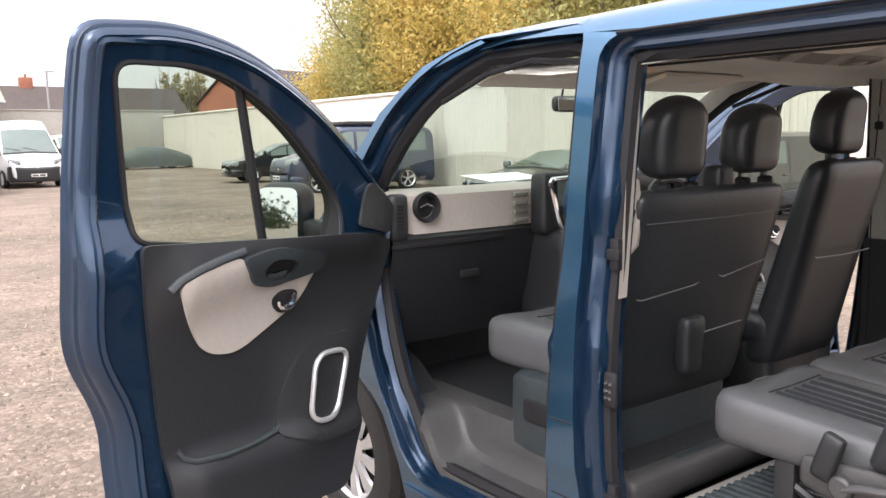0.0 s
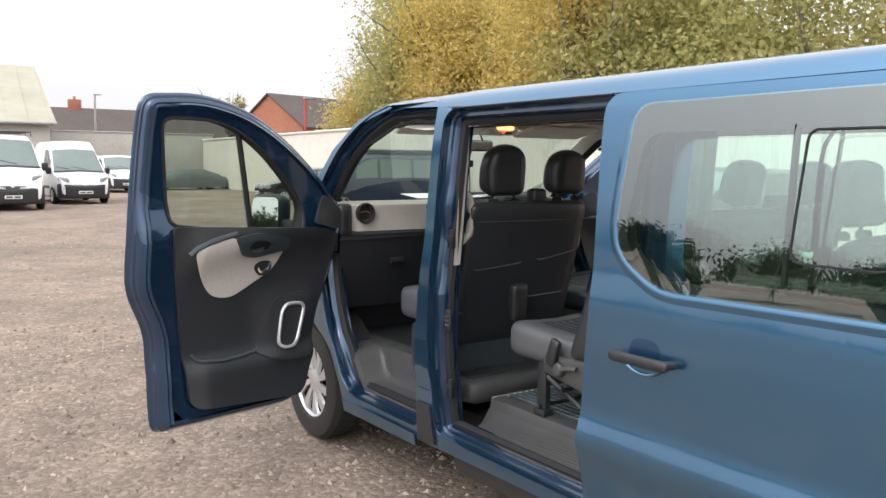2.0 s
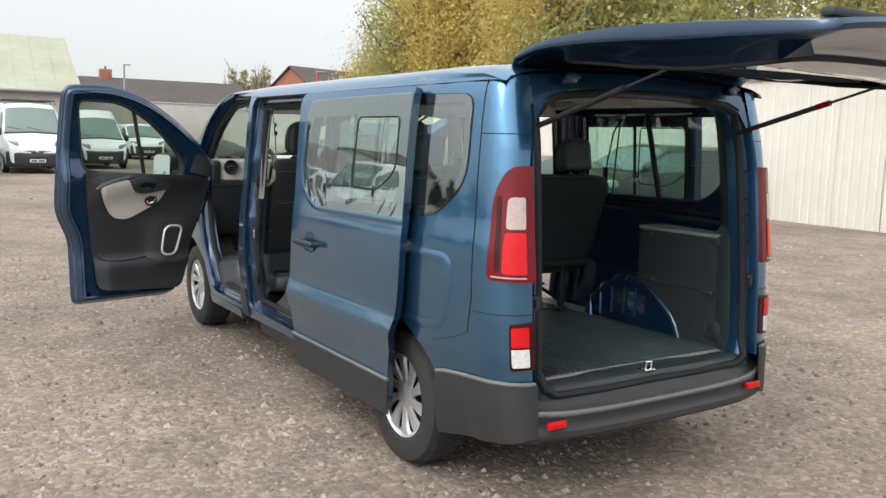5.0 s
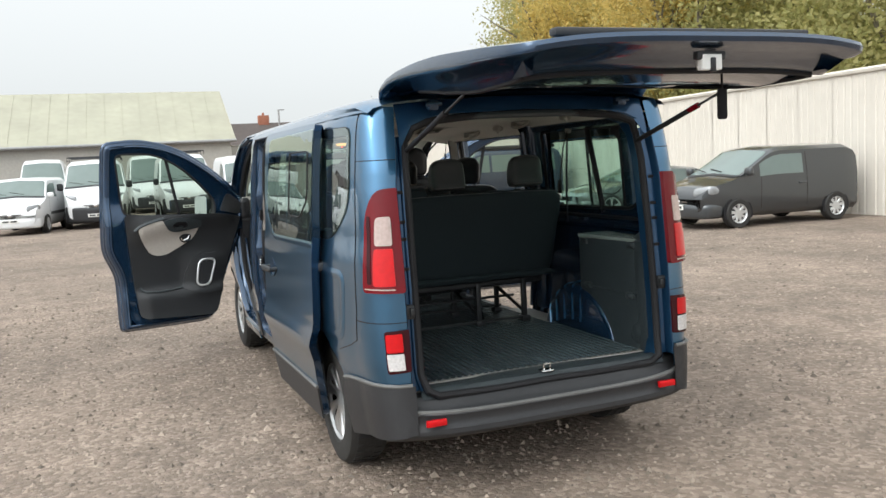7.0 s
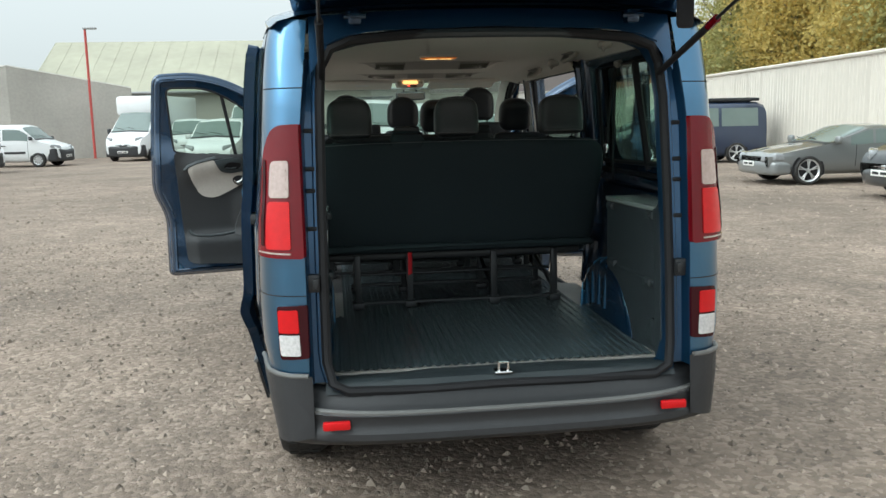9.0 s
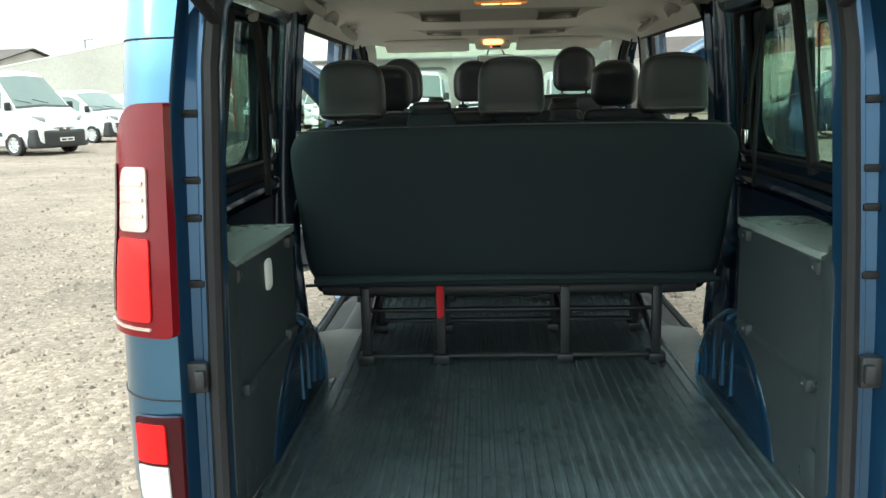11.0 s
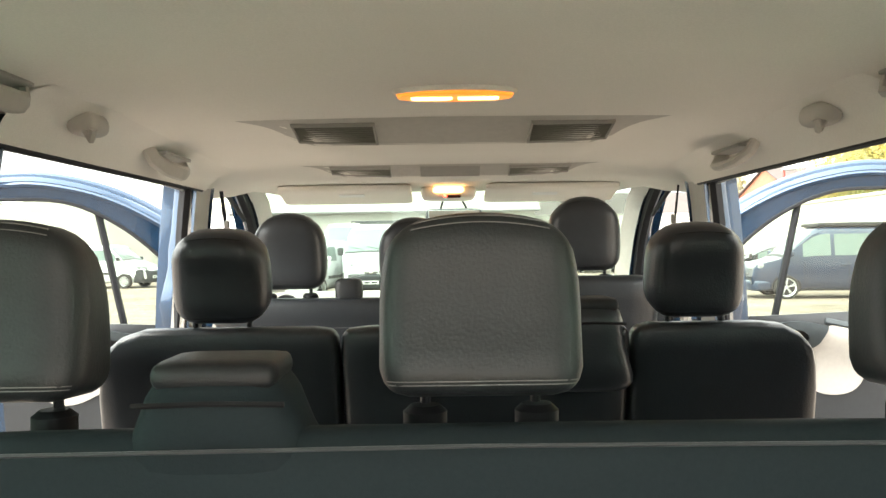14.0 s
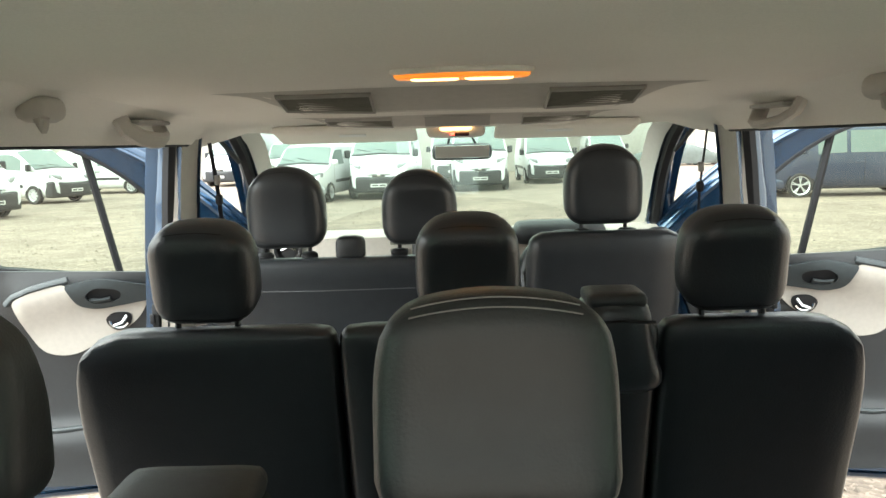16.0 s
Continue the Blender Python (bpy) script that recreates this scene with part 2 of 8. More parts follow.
def leaf_material(name, a, b, c):
    m = mat(name, a, 0.7)
    nt = m.node_tree
    bs = nt.nodes["Principled BSDF"]
    g, r = nt.nodes.new("ShaderNodeNewGeometry"), nt.nodes.new("ShaderNodeValToRGB")
    r.color_ramp.elements[0].color, r.color_ramp.elements[1].color = (*a, 1), (*c, 1)
    e = r.color_ramp.elements.new(0.55)
    e.color = (*b, 1)
    nt.links.new(g.outputs["Random Per Island"], r.inputs["Fac"])
    nt.links.new(r.outputs["Color"], bs.inputs["Base Color"])
    # thin leaves let part of the light through
    tl, mx, out = nt.nodes.new("ShaderNodeBsdfTranslucent"), nt.nodes.new("ShaderNodeMixShader"), nt.nodes["Material Output"]
    mx.inputs["Fac"].default_value = 0.55
    nt.links.new(r.outputs["Color"], tl.inputs["Color"])
    nt.links.new(bs.outputs["BSDF"], mx.inputs[1])
    nt.links.new(tl.outputs["BSDF"], mx.inputs[2])
    nt.links.new(mx.outputs["Shader"], out.inputs["Surface"])
    return m


LEAF_GREEN = leaf_material("olive_green_leaves", (0.33, 0.33, 0.13), (0.42, 0.40, 0.16), (0.52, 0.47, 0.21))
LEAF_GOLD = leaf_material("golden_autumn_leaves", (0.46, 0.38, 0.13), (0.58, 0.45, 0.14), (0.68, 0.54, 0.20))
LEAF_PALE = leaf_material("pale_willow_leaves", (0.36, 0.33, 0.18), (0.52, 0.47, 0.30), (0.66, 0.60, 0.44))
LEAF_DARK = leaf_material("dark_hedge_leaves", (0.02, 0.03, 0.012), (0.035, 0.05, 0.02), (0.06, 0.07, 0.03))


def gravel_material():
    m = mat("brown_grey_gravel", (0.22, 0.185, 0.155), 0.95)
    nt = m.node_tree
    b = nt.nodes["Principled BSDF"]
    tc = nt.nodes.new("ShaderNodeTexCoord")

    def node(kind, **k):
        n = nt.nodes.new(kind)
        for key, v in k.items():
            n.inputs[key].default_value = v
        return n
    v1 = node("ShaderNodeTexVoronoi", Scale=32.0)
    v2 = node("ShaderNodeTexVoronoi", Scale=95.0)
    n1 = node("ShaderNodeTexNoise", Scale=0.35, Detail=6.0)
    n2 = node("ShaderNodeTexNoise", Scale=2.2, Detail=5.0)
    for n in (v1, v2, n1, n2):
        nt.links.new(tc.outputs["Object"], n.inputs["Vector"])
    ramp = nt.nodes.new("ShaderNodeValToRGB")
    els = ramp.color_ramp.elements
    els[0].position, els[0].color = 0.0, (0.105, 0.080, 0.062, 1)
    els[1].position, els[1].color = 1.0, (0.385, 0.31, 0.25, 1)
    e = els.new(0.52)
    e.color = (0.196, 0.152, 0.120, 1)
    sep = nt.nodes.new("ShaderNodeSeparateColor")
    nt.links.new(v1.outputs["Color"], sep.inputs["Color"])
    n3 = node("ShaderNodeTexNoise", Scale=11.0, Detail=9.0, Roughness=0.68)
    nt.links.new(tc.outputs["Object"], n3.inputs["Vector"])
    blend = node("ShaderNodeMix")
    blend.inputs[0].default_value = 0.55
    nt.links.new(sep.outputs["Red"], blend.inputs[2])
    nt.links.new(n3.outputs["Fac"], blend.inputs[3])
    nt.links.new(blend.outputs[0], ramp.inputs["Fac"])
    mr = node("ShaderNodeMapRange")
    mr.inputs["From Min"].default_value, mr.inputs["From Max"].default_value = 0.3, 0.7
    mr.inputs["To Min"].default_value, mr.inputs["To Max"].default_value = 0.72, 1.25
    nt.links.new(n1.outputs["Fac"], mr.inputs["Value"])
    mr2 = node("ShaderNodeMapRange")
    mr2.inputs["From Min"].default_value, mr2.inputs["From Max"].default_value = 0.3, 0.7
    mr2.inputs["To Min"].default_value, mr2.inputs["To Max"].default_value = 0.8, 1.2
    nt.links.new(n2.outputs["Fac"], mr2.inputs["Value"])
    mul = nt.nodes.new("ShaderNodeMath")
    mul.operation = "MULTIPLY"
    nt.links.new(mr.outputs["Result"], mul.inputs[0])
    nt.links.new(mr2.outputs["Result"], mul.inputs[1])
    hs = nt.nodes.new("ShaderNodeHueSaturation")
    nt.links.new(ramp.outputs["Color"], hs.inputs["Color"])
    nt.links.new(mul.outputs["Value"], hs.inputs["Value"])
    nt.links.new(hs.outputs["Color"], b.inputs["Base Color"])
    bp1, bp2 = nt.nodes.new("ShaderNodeBump"), nt.nodes.new("ShaderNodeBump")
    bp1.inputs["Distance"].default_value, bp1.inputs["Strength"].default_value = 0.014, 0.5
    bp2.inputs["Distance"].default_value, bp2.inputs["Strength"].default_value = 0.006, 0.5
    bp1.invert = bp2.invert = True
    nt.links.new(v1.outputs["Distance"], bp1.inputs["Height"])
    nt.links.new(v2.outputs["Distance"], bp2.inputs["Height"])
    nt.links.new(bp1.outputs["Normal"], bp2.inputs["Normal"])
    nt.links.new(bp2.outputs["Normal"], b.inputs["Normal"])
    return m


GRAVEL = gravel_material()
STONE = mat("loose_stone", (0.245, 0.20, 0.163), 0.95, 0, 20, 0.15, island=0.5)


# ---- mesh helpers ----
def part(name, bm, material, parent=None, label="", smooth=35, kind="", normals=True):
    """Links a bmesh as one mesh object, under its thing where one is given."""
    if normals:
        bmesh.ops.recalc_face_normals(bm, faces=bm.faces[:])
    me = bpy.data.meshes.new(name)
    bm.to_mesh(me)
    bm.free()
    me.materials.append(material)
    if smooth:
        me.polygons.foreach_set("use_smooth", [True] * len(me.polygons))
        me.set_sharp_from_angle(angle=radians(smooth))
    ob = new(name, me)
    if parent:
        ob.parent = parent
    return tagged(ob, label=label, kind=kind)


def thing(name, label, category, m=None, group=""):
    """An Empty at the base of a thing that parents its parts."""
    ob = new(name)
    ob.empty_display_size = 0.1
    if m is not None:
        ob.matrix_world = m
    return tagged(ob, label, category, group)


def shared(name, ob, m, parent):
    """A further piece on the mesh of ob."""
    o = new(name, ob.data)
    o.parent, o.matrix_basis = parent, m
    return o


def box(bm, c, s, r=0.01, seg=2, m=None):
    """A bevelled box of size s round c."""
    geo = bmesh.ops.create_cube(bm, size=1.0)["verts"]
    for v in geo:
        v.co = Vector((v.co.x * s[0], v.co.y * s[1], v.co.z * s[2]))
    r = min(r, 0.49 * min(s))
    if r > 0:
        edges = list({e for v in geo for e in v.link_edges})
        res = bmesh.ops.bevel(bm, geom=edges, offset=r, segments=seg, profile=0.5, affect="EDGES")
        geo = list({v for f in res["faces"] for v in f.verts} | {v for v in geo if v.is_valid})
    for v in geo:
        v.co = (m @ v.co if m is not None else v.co) + Vector(c)
    return geo


def soft(bm, c, s, r, cuts=7, f=None, m=None):
    """A padded block: a box with round edges, bent by f."""
    tmp = bmesh.new()
    bmesh.ops.create_cube(tmp, size=2.0)
    bmesh.ops.subdivide_edges(tmp, edges=tmp.edges[:], cuts=cuts, use_grid_fill=True)
    h = Vector(s) / 2
    rr = [min(r, a) for a in h]
    for v in tmp.verts:
        p = Vector([math.sin(v.co[i] * math.pi / 2 * 0.98) / math.sin(math.pi / 2 * 0.98) * h[i] for i in range(3)])
        q = Vector([max(-(h[i] - rr[i]), min(h[i] - rr[i], p[i])) for i in range(3)])
        d = Vector([(p[i] - q[i]) / rr[i] for i in range(3)])
        if d.length > 1e-6:
            k = max(abs(a) for a in d) / d.length
            p = q + Vector([d[i] * k * rr[i] for i in range(3)])
        if f:
            p = Vector(f(p))
        if m is not None:
            p = m @ p
        v.co = p + Vector(c)
    join(bm, tmp)


def join(bm, tmp):
    me = bpy.data.meshes.new("tmp")
    tmp.to_mesh(me)
    tmp.free()
    bm.from_mesh(me)
    bpy.data.meshes.remove(me)


def tube(bm, pts, r, closed=False, seg=8, flat=1.0):
    """A round bar along points; flat squeezes it across."""
    pts = [Vector(p) for p in pts]
    n = len(pts)
    rings = []
    up = None
    for i, p in enumerate(pts):
        a = pts[(i - 1) % n] if closed or i > 0 else p
        b = pts[(i + 1) % n] if closed or i < n - 1 else p
        d = (b - a).normalized()
        if up is None:
            up = d.orthogonal().normalized()
        up = (up - d * up.dot(d))
        up = up.normalized() if up.length > 1e-5 else d.orthogonal().normalized()
        side = d.cross(up)
        rings.append([bm.verts.new(p + (up * math.cos(t) + side * math.sin(t) * flat) * r) for t in [2 * math.pi * k / seg for k in range(seg)]])
    for i in range(n if closed else n - 1):
        a, b = rings[i], rings[(i + 1) % n]
        for k in range(seg):
            try:
                bm.faces.new((a[k], a[(k + 1) % seg], b[(k + 1) % seg], b[k]))
            except ValueError:
                pass
    if not closed:
        bm.faces.new(rings[0])
        bm.faces.new(rings[-1][::-1])


def rod(bm, a, b, r, seg=10):
    tube(bm, [a, b], r, seg=seg)


def lathe(bm, profile, n=32, m=None):
    """Turns (radius, height) points about the local z axis."""
    rings = []
    for rad, h in profile:
        if rad < 1e-5:
            ring = [bm.verts.new((0, 0, h))]
        else:
            ring = [bm.verts.new((rad * math.cos(2 * math.pi * k / n), rad * math.sin(2 * math.pi * k / n), h)) for k in range(n)]
        rings.append(ring)
    for a, b in zip(rings, rings[1:]):
        for k in range(n):
            j = (k + 1) % n
            if len(a) == 1 and len(b) == 1:
                continue
            if len(a) == 1:
                bm.faces.new((a[0], b[k], b[j]))
            elif len(b) == 1:
                bm.faces.new((a[k], a[j], b[0]))
            else:
                bm.faces.new((a[k], a[j], b[j], b[k]))
    if m is not None:
        for ring in rings:
            for v in ring:
                v.co = m @ v.co


def rounded(pts, seg=5):
    """An outline with its corners (u, v, radius) rounded."""
    out, n = [], len(pts)
    for i in range(n):
        p = Vector(pts[i][:2])
        r = pts[i][2] if len(pts[i]) > 2 else 0
        if r <= 0:
            out.append(tuple(p))
            continue
        a, b = Vector(pts[i - 1][:2]) - p, Vector(pts[(i + 1) % n][:2]) - p
        ra, rb = min(r, a.length * 0.49), min(r, b.length * 0.49)
        q0, q1 = p + a.normalized() * ra, p + b.normalized() * rb
        for k in range(seg + 1):
            t = k / seg
            out.append(tuple(q0 * (1 - t) ** 2 + p * 2 * t * (1 - t) + q1 * t * t))
    return out


def densify(loop, step=0.06):
    out = []
    for i, p in enumerate(loop):
        q = loop[(i + 1) % len(loop)]
        d = math.hypot(q[0] - p[0], q[1] - p[1])
        k = max(1, int(d / step))
        out += [(p[0] + (q[0] - p[0]) * j / k, p[1] + (q[1] - p[1]) * j / k) for j in range(k)]
    return out


def scaled(loop, d):
    """The outline moved outwards by d (inwards: minus)."""
    n, out = len(loop), []
    area = sum(loop[i][0] * loop[(i + 1) % n][1] - loop[(i + 1) % n][0] * loop[i][1] for i in range(n))
    s = 1 if area > 0 else -1
    for i in range(n):
        a, b = Vector(loop[i - 1]), Vector(loop[(i + 1) % n])
        t = (b - a)
        t = t.normalized() if t.length > 1e-6 else Vector((1, 0))
        out.append((loop[i][0] + t.y * d * s, loop[i][1] - t.x * d * s))
    return out


def clean_offset(loop, d):
    """The outline moved by d, without the loops that an offset makes at tight corners."""
    moved = scaled(loop, d)
    n, out = len(loop), []
    for p in moved:
        near = 1e9
        for i in range(n):
            ax, ay = loop[i]
            bx, by = loop[(i + 1) % n]
            ex, ey = bx - ax, by - ay
            k = max(0.0, min(1.0, ((p[0] - ax) * ex + (p[1] - ay) * ey) / (ex * ex + ey * ey + 1e-12)))
            near = min(near, math.hypot(p[0] - ax - k * ex, p[1] - ay - k * ey))
        if near > abs(d) * 0.96:
            out.append(p)
    return out


def thicken(bm, way):
    """Gives a sheet depth along a direction."""
    way = Vector(way)
    copy = {v: None for v in bm.verts}
    faces, rim = bm.faces[:], [e for e in bm.edges if len(e.link_faces) == 1]
    for v in list(copy):
        copy[v] = bm.verts.new(v.co + way)
    for f in faces:
        bm.faces.new([copy[v] for v in reversed(f.verts)])
    for e in rim:
        a, b = e.verts
        bm.faces.new((a, b, copy[b], copy[a]))


def sheet(outer, holes, f, step=0.1, thick=0.0, way=(1, 0, 0)):
    """A curved panel with openings: outlines in (u, v), carried into space by f."""
    bm = bmesh.new()
    for loop in [outer, *holes]:
        pts = []
        for p in loop:
            if not pts or math.hypot(p[0] - pts[-1][0], p[1] - pts[-1][1]) > 1e-5:
                pts.append(p)
        if math.hypot(pts[0][0] - pts[-1][0], pts[0][1] - pts[-1][1]) < 1e-5:
            pts.pop()
        vs = [bm.verts.new((p[0], p[1], 0)) for p in pts]
        for i in range(len(vs)):
            bm.edges.new((vs[i], vs[(i + 1) % len(vs)]))
    bmesh.ops.triangle_fill(bm, use_beauty=True, use_dissolve=False, edges=bm.edges[:], normal=(0, 0, 1))
    us, vs = [p[0] for p in outer], [p[1] for p in outer]
    for lo, hi, axis in ((min(us), max(us), 0), (min(vs), max(vs), 1)):
        k = lo + step
        while k < hi - 1e-4:
            co, no = [0, 0, 0], [0, 0, 0]
            co[axis], no[axis] = k, 1
            bmesh.ops.bisect_plane(bm, geom=bm.verts[:] + bm.edges[:] + bm.faces[:], plane_co=co, plane_no=no)
            k += step
    for v in bm.verts:
        v.co = Vector(f(v.co.x, v.co.y))
    if thick:
        thicken(bm, Vector(way).normalized() * thick)
    return bm


def strip(bm, loops, closed=True):
    """Faces between rows of points."""
    rows = [[bm.verts.new(p) for p in loop] for loop in loops]
    for a, b in zip(rows, rows[1:]):
        n = len(a)
        for i in range(n if closed else n - 1):
            j = (i + 1) % n
            bm.faces.new((a[i], a[j], b[j], b[i]))
    return bm


def curve_at(table, x):
    """Smooth-ish interpolation in a table of (x, y)."""
    if x <= table[0][0]:
        return table[0][1]
    for (a, b), (c, d) in zip(table, table[1:]):
        if x <= c:
            return b + (d - b) * (x - a) / (c - a)
    return table[-1][1]


FLIP = Matrix.Diagonal((-1, 1, 1, 1))


def mirrored(ob):
    """The same part on the other side of the middle plane."""
    made = {}
    for o in (ob, *ob.children_recursive):
        c = new(o.name.split(".")[0], None if o.data is None else o.data.copy())
        if c.data is not None:
            c.data.transform(FLIP)
            c.data.flip_normals()
        made[o] = c
        c.parent = made.get(o.parent, o.parent)
        b = o.matrix_basis
        c.matrix_basis = FLIP @ b @ FLIP
        for key in ("label", "category", "group", "kind"):
            if key in o:
                c[key] = o[key]
    return made[ob]


# ---- yard: ground, walls, buildings, trees ----
bm = bmesh.new()
bmesh.ops.create_grid(bm, x_segments=60, y_segments=60, size=60)
for v in bm.verts:
    d = max(0, v.co.length - 9)
    v.co.z = 0.05 * min(1, d / 20) * noise.noise(v.co * 0.12)
for v in bm.verts:
    if max(abs(v.co.x), abs(v.co.y)) > 59.5:
        v.co.x, v.co.y, v.co.z = v.co.x * 30, v.co.y * 30, 0
ground = part("ground", bm, GRAVEL, None, "brown-grey gravel yard", 60, "structure")


def wall_x(y):
    return 13.0 + 0.055 * y


# right-hand wall of upright ribbed cladding sheets
fence = new("wall_east")
tagged(fence, "tall beige wall of ribbed steel cladding", "wall", kind="structure")


def clad_sheet(width, height, rib=0.2):
    bm = bmesh.new()
    prof = []
    x = 0.0
    while x < width - 1e-6:
        prof += [(x, 0), (x + rib * 0.62, 0), (x + rib * 0.72, 0.013), (x + rib * 0.9, 0.013)]
        x += rib
    prof.append((width, 0))
    strip(bm, [[(p[1], p[0], 0) for p in prof], [(p[1], p[0], height) for p in prof]], closed=False)
    return bm


WALL_H = 3.15
first = None
lean = math.degrees(math.atan(0.055))
for k in range(64):
    y = -14 + k * 1.1
    m = pose(wall_x(y), y, 0, 0, 0, -lean)
    if first is None:
        first = part("cladding_sheet", clad_sheet(1.1, WALL_H), CLAD, fence, "", 20)
        first.matrix_basis = m
    else:
        shared("cladding_sheet", first, m, fence)
bm = bmesh.new()
a, b = Vector((wall_x(-14) - 0.02, -14, WALL_H)), Vector((wall_x(56.4) - 0.02, 56.4, WALL_H))
tube(bm, [a, b], 0.06, seg=6)
part("capping", bm, CLAD, fence, "folded steel capping")
bm = bmesh.new()
box(bm, (wall_x(21) + 0.12, 21, WALL_H / 2), (0.08, 70.5, WALL_H), 0.0, m=Matrix.Rotation(-radians(lean), 3, "Z"))
part("wall_core", bm, CONCRETE, fence)

# long shed across the far end
barn = thing("shed", "long low grey shed with a moss-stained ridged roof", "building")
BX0, BX1, BY, EAVE, RIDGE = -18.0, 5.3, 48.0, 3.65, 7.2
bm = bmesh.new()
box(bm, ((BX0 + BX1) / 2, BY + 6.5, EAVE / 2), (BX1 - BX0, 13, EAVE), 0.02)
part("shed_wall", bm, CONCRETE, barn, "grey rendered shed wall")
bm = bmesh.new()
gx0, gx1 = BX0 - 0.2, BX1 + 0.4
for x0, x1, r0, r1, y0, y1 in ((BX0 - 0.2, BX1 + 0.3, gx0, gx1, BY - 0.3, BY + 6.5), (BX1 + 0.3, BX0 - 0.2, gx1, gx0, BY + 13.3, BY + 6.5)):
    vs = [bm.verts.new(p) for p in ((x0, y0, EAVE), (x1, y0, EAVE), (r1, y1, RIDGE), (r0, y1, RIDGE))]
    bm.faces.new(vs)
for x, r in ((BX1 + 0.3, gx1), (BX0 - 0.2, gx0)):
    bm.faces.new([bm.verts.new(p) for p in ((x, BY - 0.3, EAVE), (x, BY + 13.3, EAVE), (r, BY + 6.5, RIDGE))])
part("shed_roof", bm, ROOF_SHEET, barn, "moss-stained sheet roof", 0)
for k in range(24):
    t = k / 23
    bm = bmesh.new()
    xa, xb = BX0 + t * (BX1 - BX0), gx0 + t * (gx1 - gx0)
    tube(bm, [(xa, BY - 0.3, EAVE + 0.01), (xb, BY + 6.5, RIDGE + 0.01)], 0.009, seg=4)
    part("roof_rib", bm, ROOF_SHEET, barn)
bm = bmesh.new()
tube(bm, [(BX0 - 0.2, BY - 0.36, EAVE - 0.03), (BX1 + 0.3, BY - 0.36, EAVE - 0.03)], 0.09, seg=8)
part("gutter", bm, POLE_PAINT, barn, "grey eaves gutter")

# low walls either side of the shed
far_wall = thing("far_wall", "grey rendered boundary wall beyond the parked vans", "wall")
tagged(far_wall, kind="structure")
bm = bmesh.new()
box(bm, (10.7, 55.6, 1.75), (12.2, 0.3, 3.5), 0.02)
part("wall_panel", bm, CONCRETE, far_wall)
bm = bmesh.new()
box(bm, (10.7, 55.6, 3.53), (12.3, 0.4, 0.08), 0.02)
part("wall_coping", bm, CONCRETE, far_wall)
west = thing("wall_west", "grey rendered yard wall with a plain coping", "wall")
tagged(west, kind="structure")
prof = [(-12.0, 46.5, 3.8), (-17.5, 43.5, 4.9), (-26.0, 43.0, 3.4)]
for (x0, y0, h0), (x1, y1, h1) in zip(prof, prof[1:]):
    bm = bmesh.new()
    rows = []
    for d in (0.0, 0.3):
        rows.append([(x0, y0 + d, 0), (x1, y1 + d, 0), (x1, y1 + d, h1), (x0, y0 + d, h0)])
    strip(bm, rows)
    for row in rows:
        bm.faces.new([bm.verts.new(p) for p in row])
    part("wall_panel", bm, CONCRETE, west, "", 0)
    bm = bmesh.new()
    tube(bm, [(x0, y0 + 0.1, h0 + 0.03), (x1, y1 + 0.1, h1 + 0.03)], 0.1, seg=6)
    part("wall_coping", bm, CONCRETE, west)


def house(x, y, w, d, eave, ridge, label, rot=0.0, wall=BRICK, stack=0.25):
    """A gabled house, the gable towards the yard."""
    h = thing("house", label, "house", pose(x, y, 0, 0, 0, rot), "houses beyond the yard")
    bm = bmesh.new()
    pts = [(-w / 2, 0), (w / 2, 0), (w / 2, eave), (0, ridge), (-w / 2, eave)]
    strip(bm, [[(p[0], -d / 2, p[1]) for p in pts], [(p[0], d / 2, p[1]) for p in pts]])
    bm.faces.new([bm.verts.new((p[0], -d / 2, p[1])) for p in pts])
    bm.faces.new([bm.verts.new((p[0], d / 2, p[1])) for p in pts])
    part("house_wall", bm, wall, h, "brick wall and gable", 0)
    bm = bmesh.new()
    for s in (-1, 1):
        o = 0.25
        vs = [(0, -d / 2 - o, ridge + 0.12), (s * (w / 2 + 0.3), -d / 2 - o, eave - 0.15), (s * (w / 2 + 0.3), d / 2 + o, eave - 0.15), (0, d / 2 + o, ridge + 0.12)]
        bm.faces.new([bm.verts.new(v) for v in vs])
    bmesh.ops.recalc_face_normals(bm, faces=bm.faces[:])
    bmesh.ops.solidify(bm, geom=bm.faces[:], thickness=0.1)
    roof = part("house_roof", bm, ROOF_TILE, h, "dark tiled roof", 0)
    bm = bmesh.new()
    box(bm, (0.0, d * stack, ridge + 0.35), (0.8, 1.2, 1.2), 0.03)
    for s in (-0.15, 0.15):
        lathe(bm, [(0.0, 0.0), (0.11, 0), (0.09, 0.35), (0.0, 0.35)], 10, pose(s, d * stack, ridge + 0.92))
    part("chimney", bm, wall, h, "brick chimney with pots")
    return h


house(35.5, 74.5, 9, 16, 5.0, 7.9, "red brick gabled house with a dark tiled roof", -72)
house(16.5, 92, 9, 26, 4.4, 7.0, "terraced brick house with a dark tiled roof", 88, stack=0.05)
house(-2.0, 100, 9, 22, 5.0, 7.6, "terraced brick house with a dark tiled roof", 90)
house(-46, 66, 12, 22, 4.2, 5.6, "low grey industrial unit with a shallow roof", 80, CONCRETE)


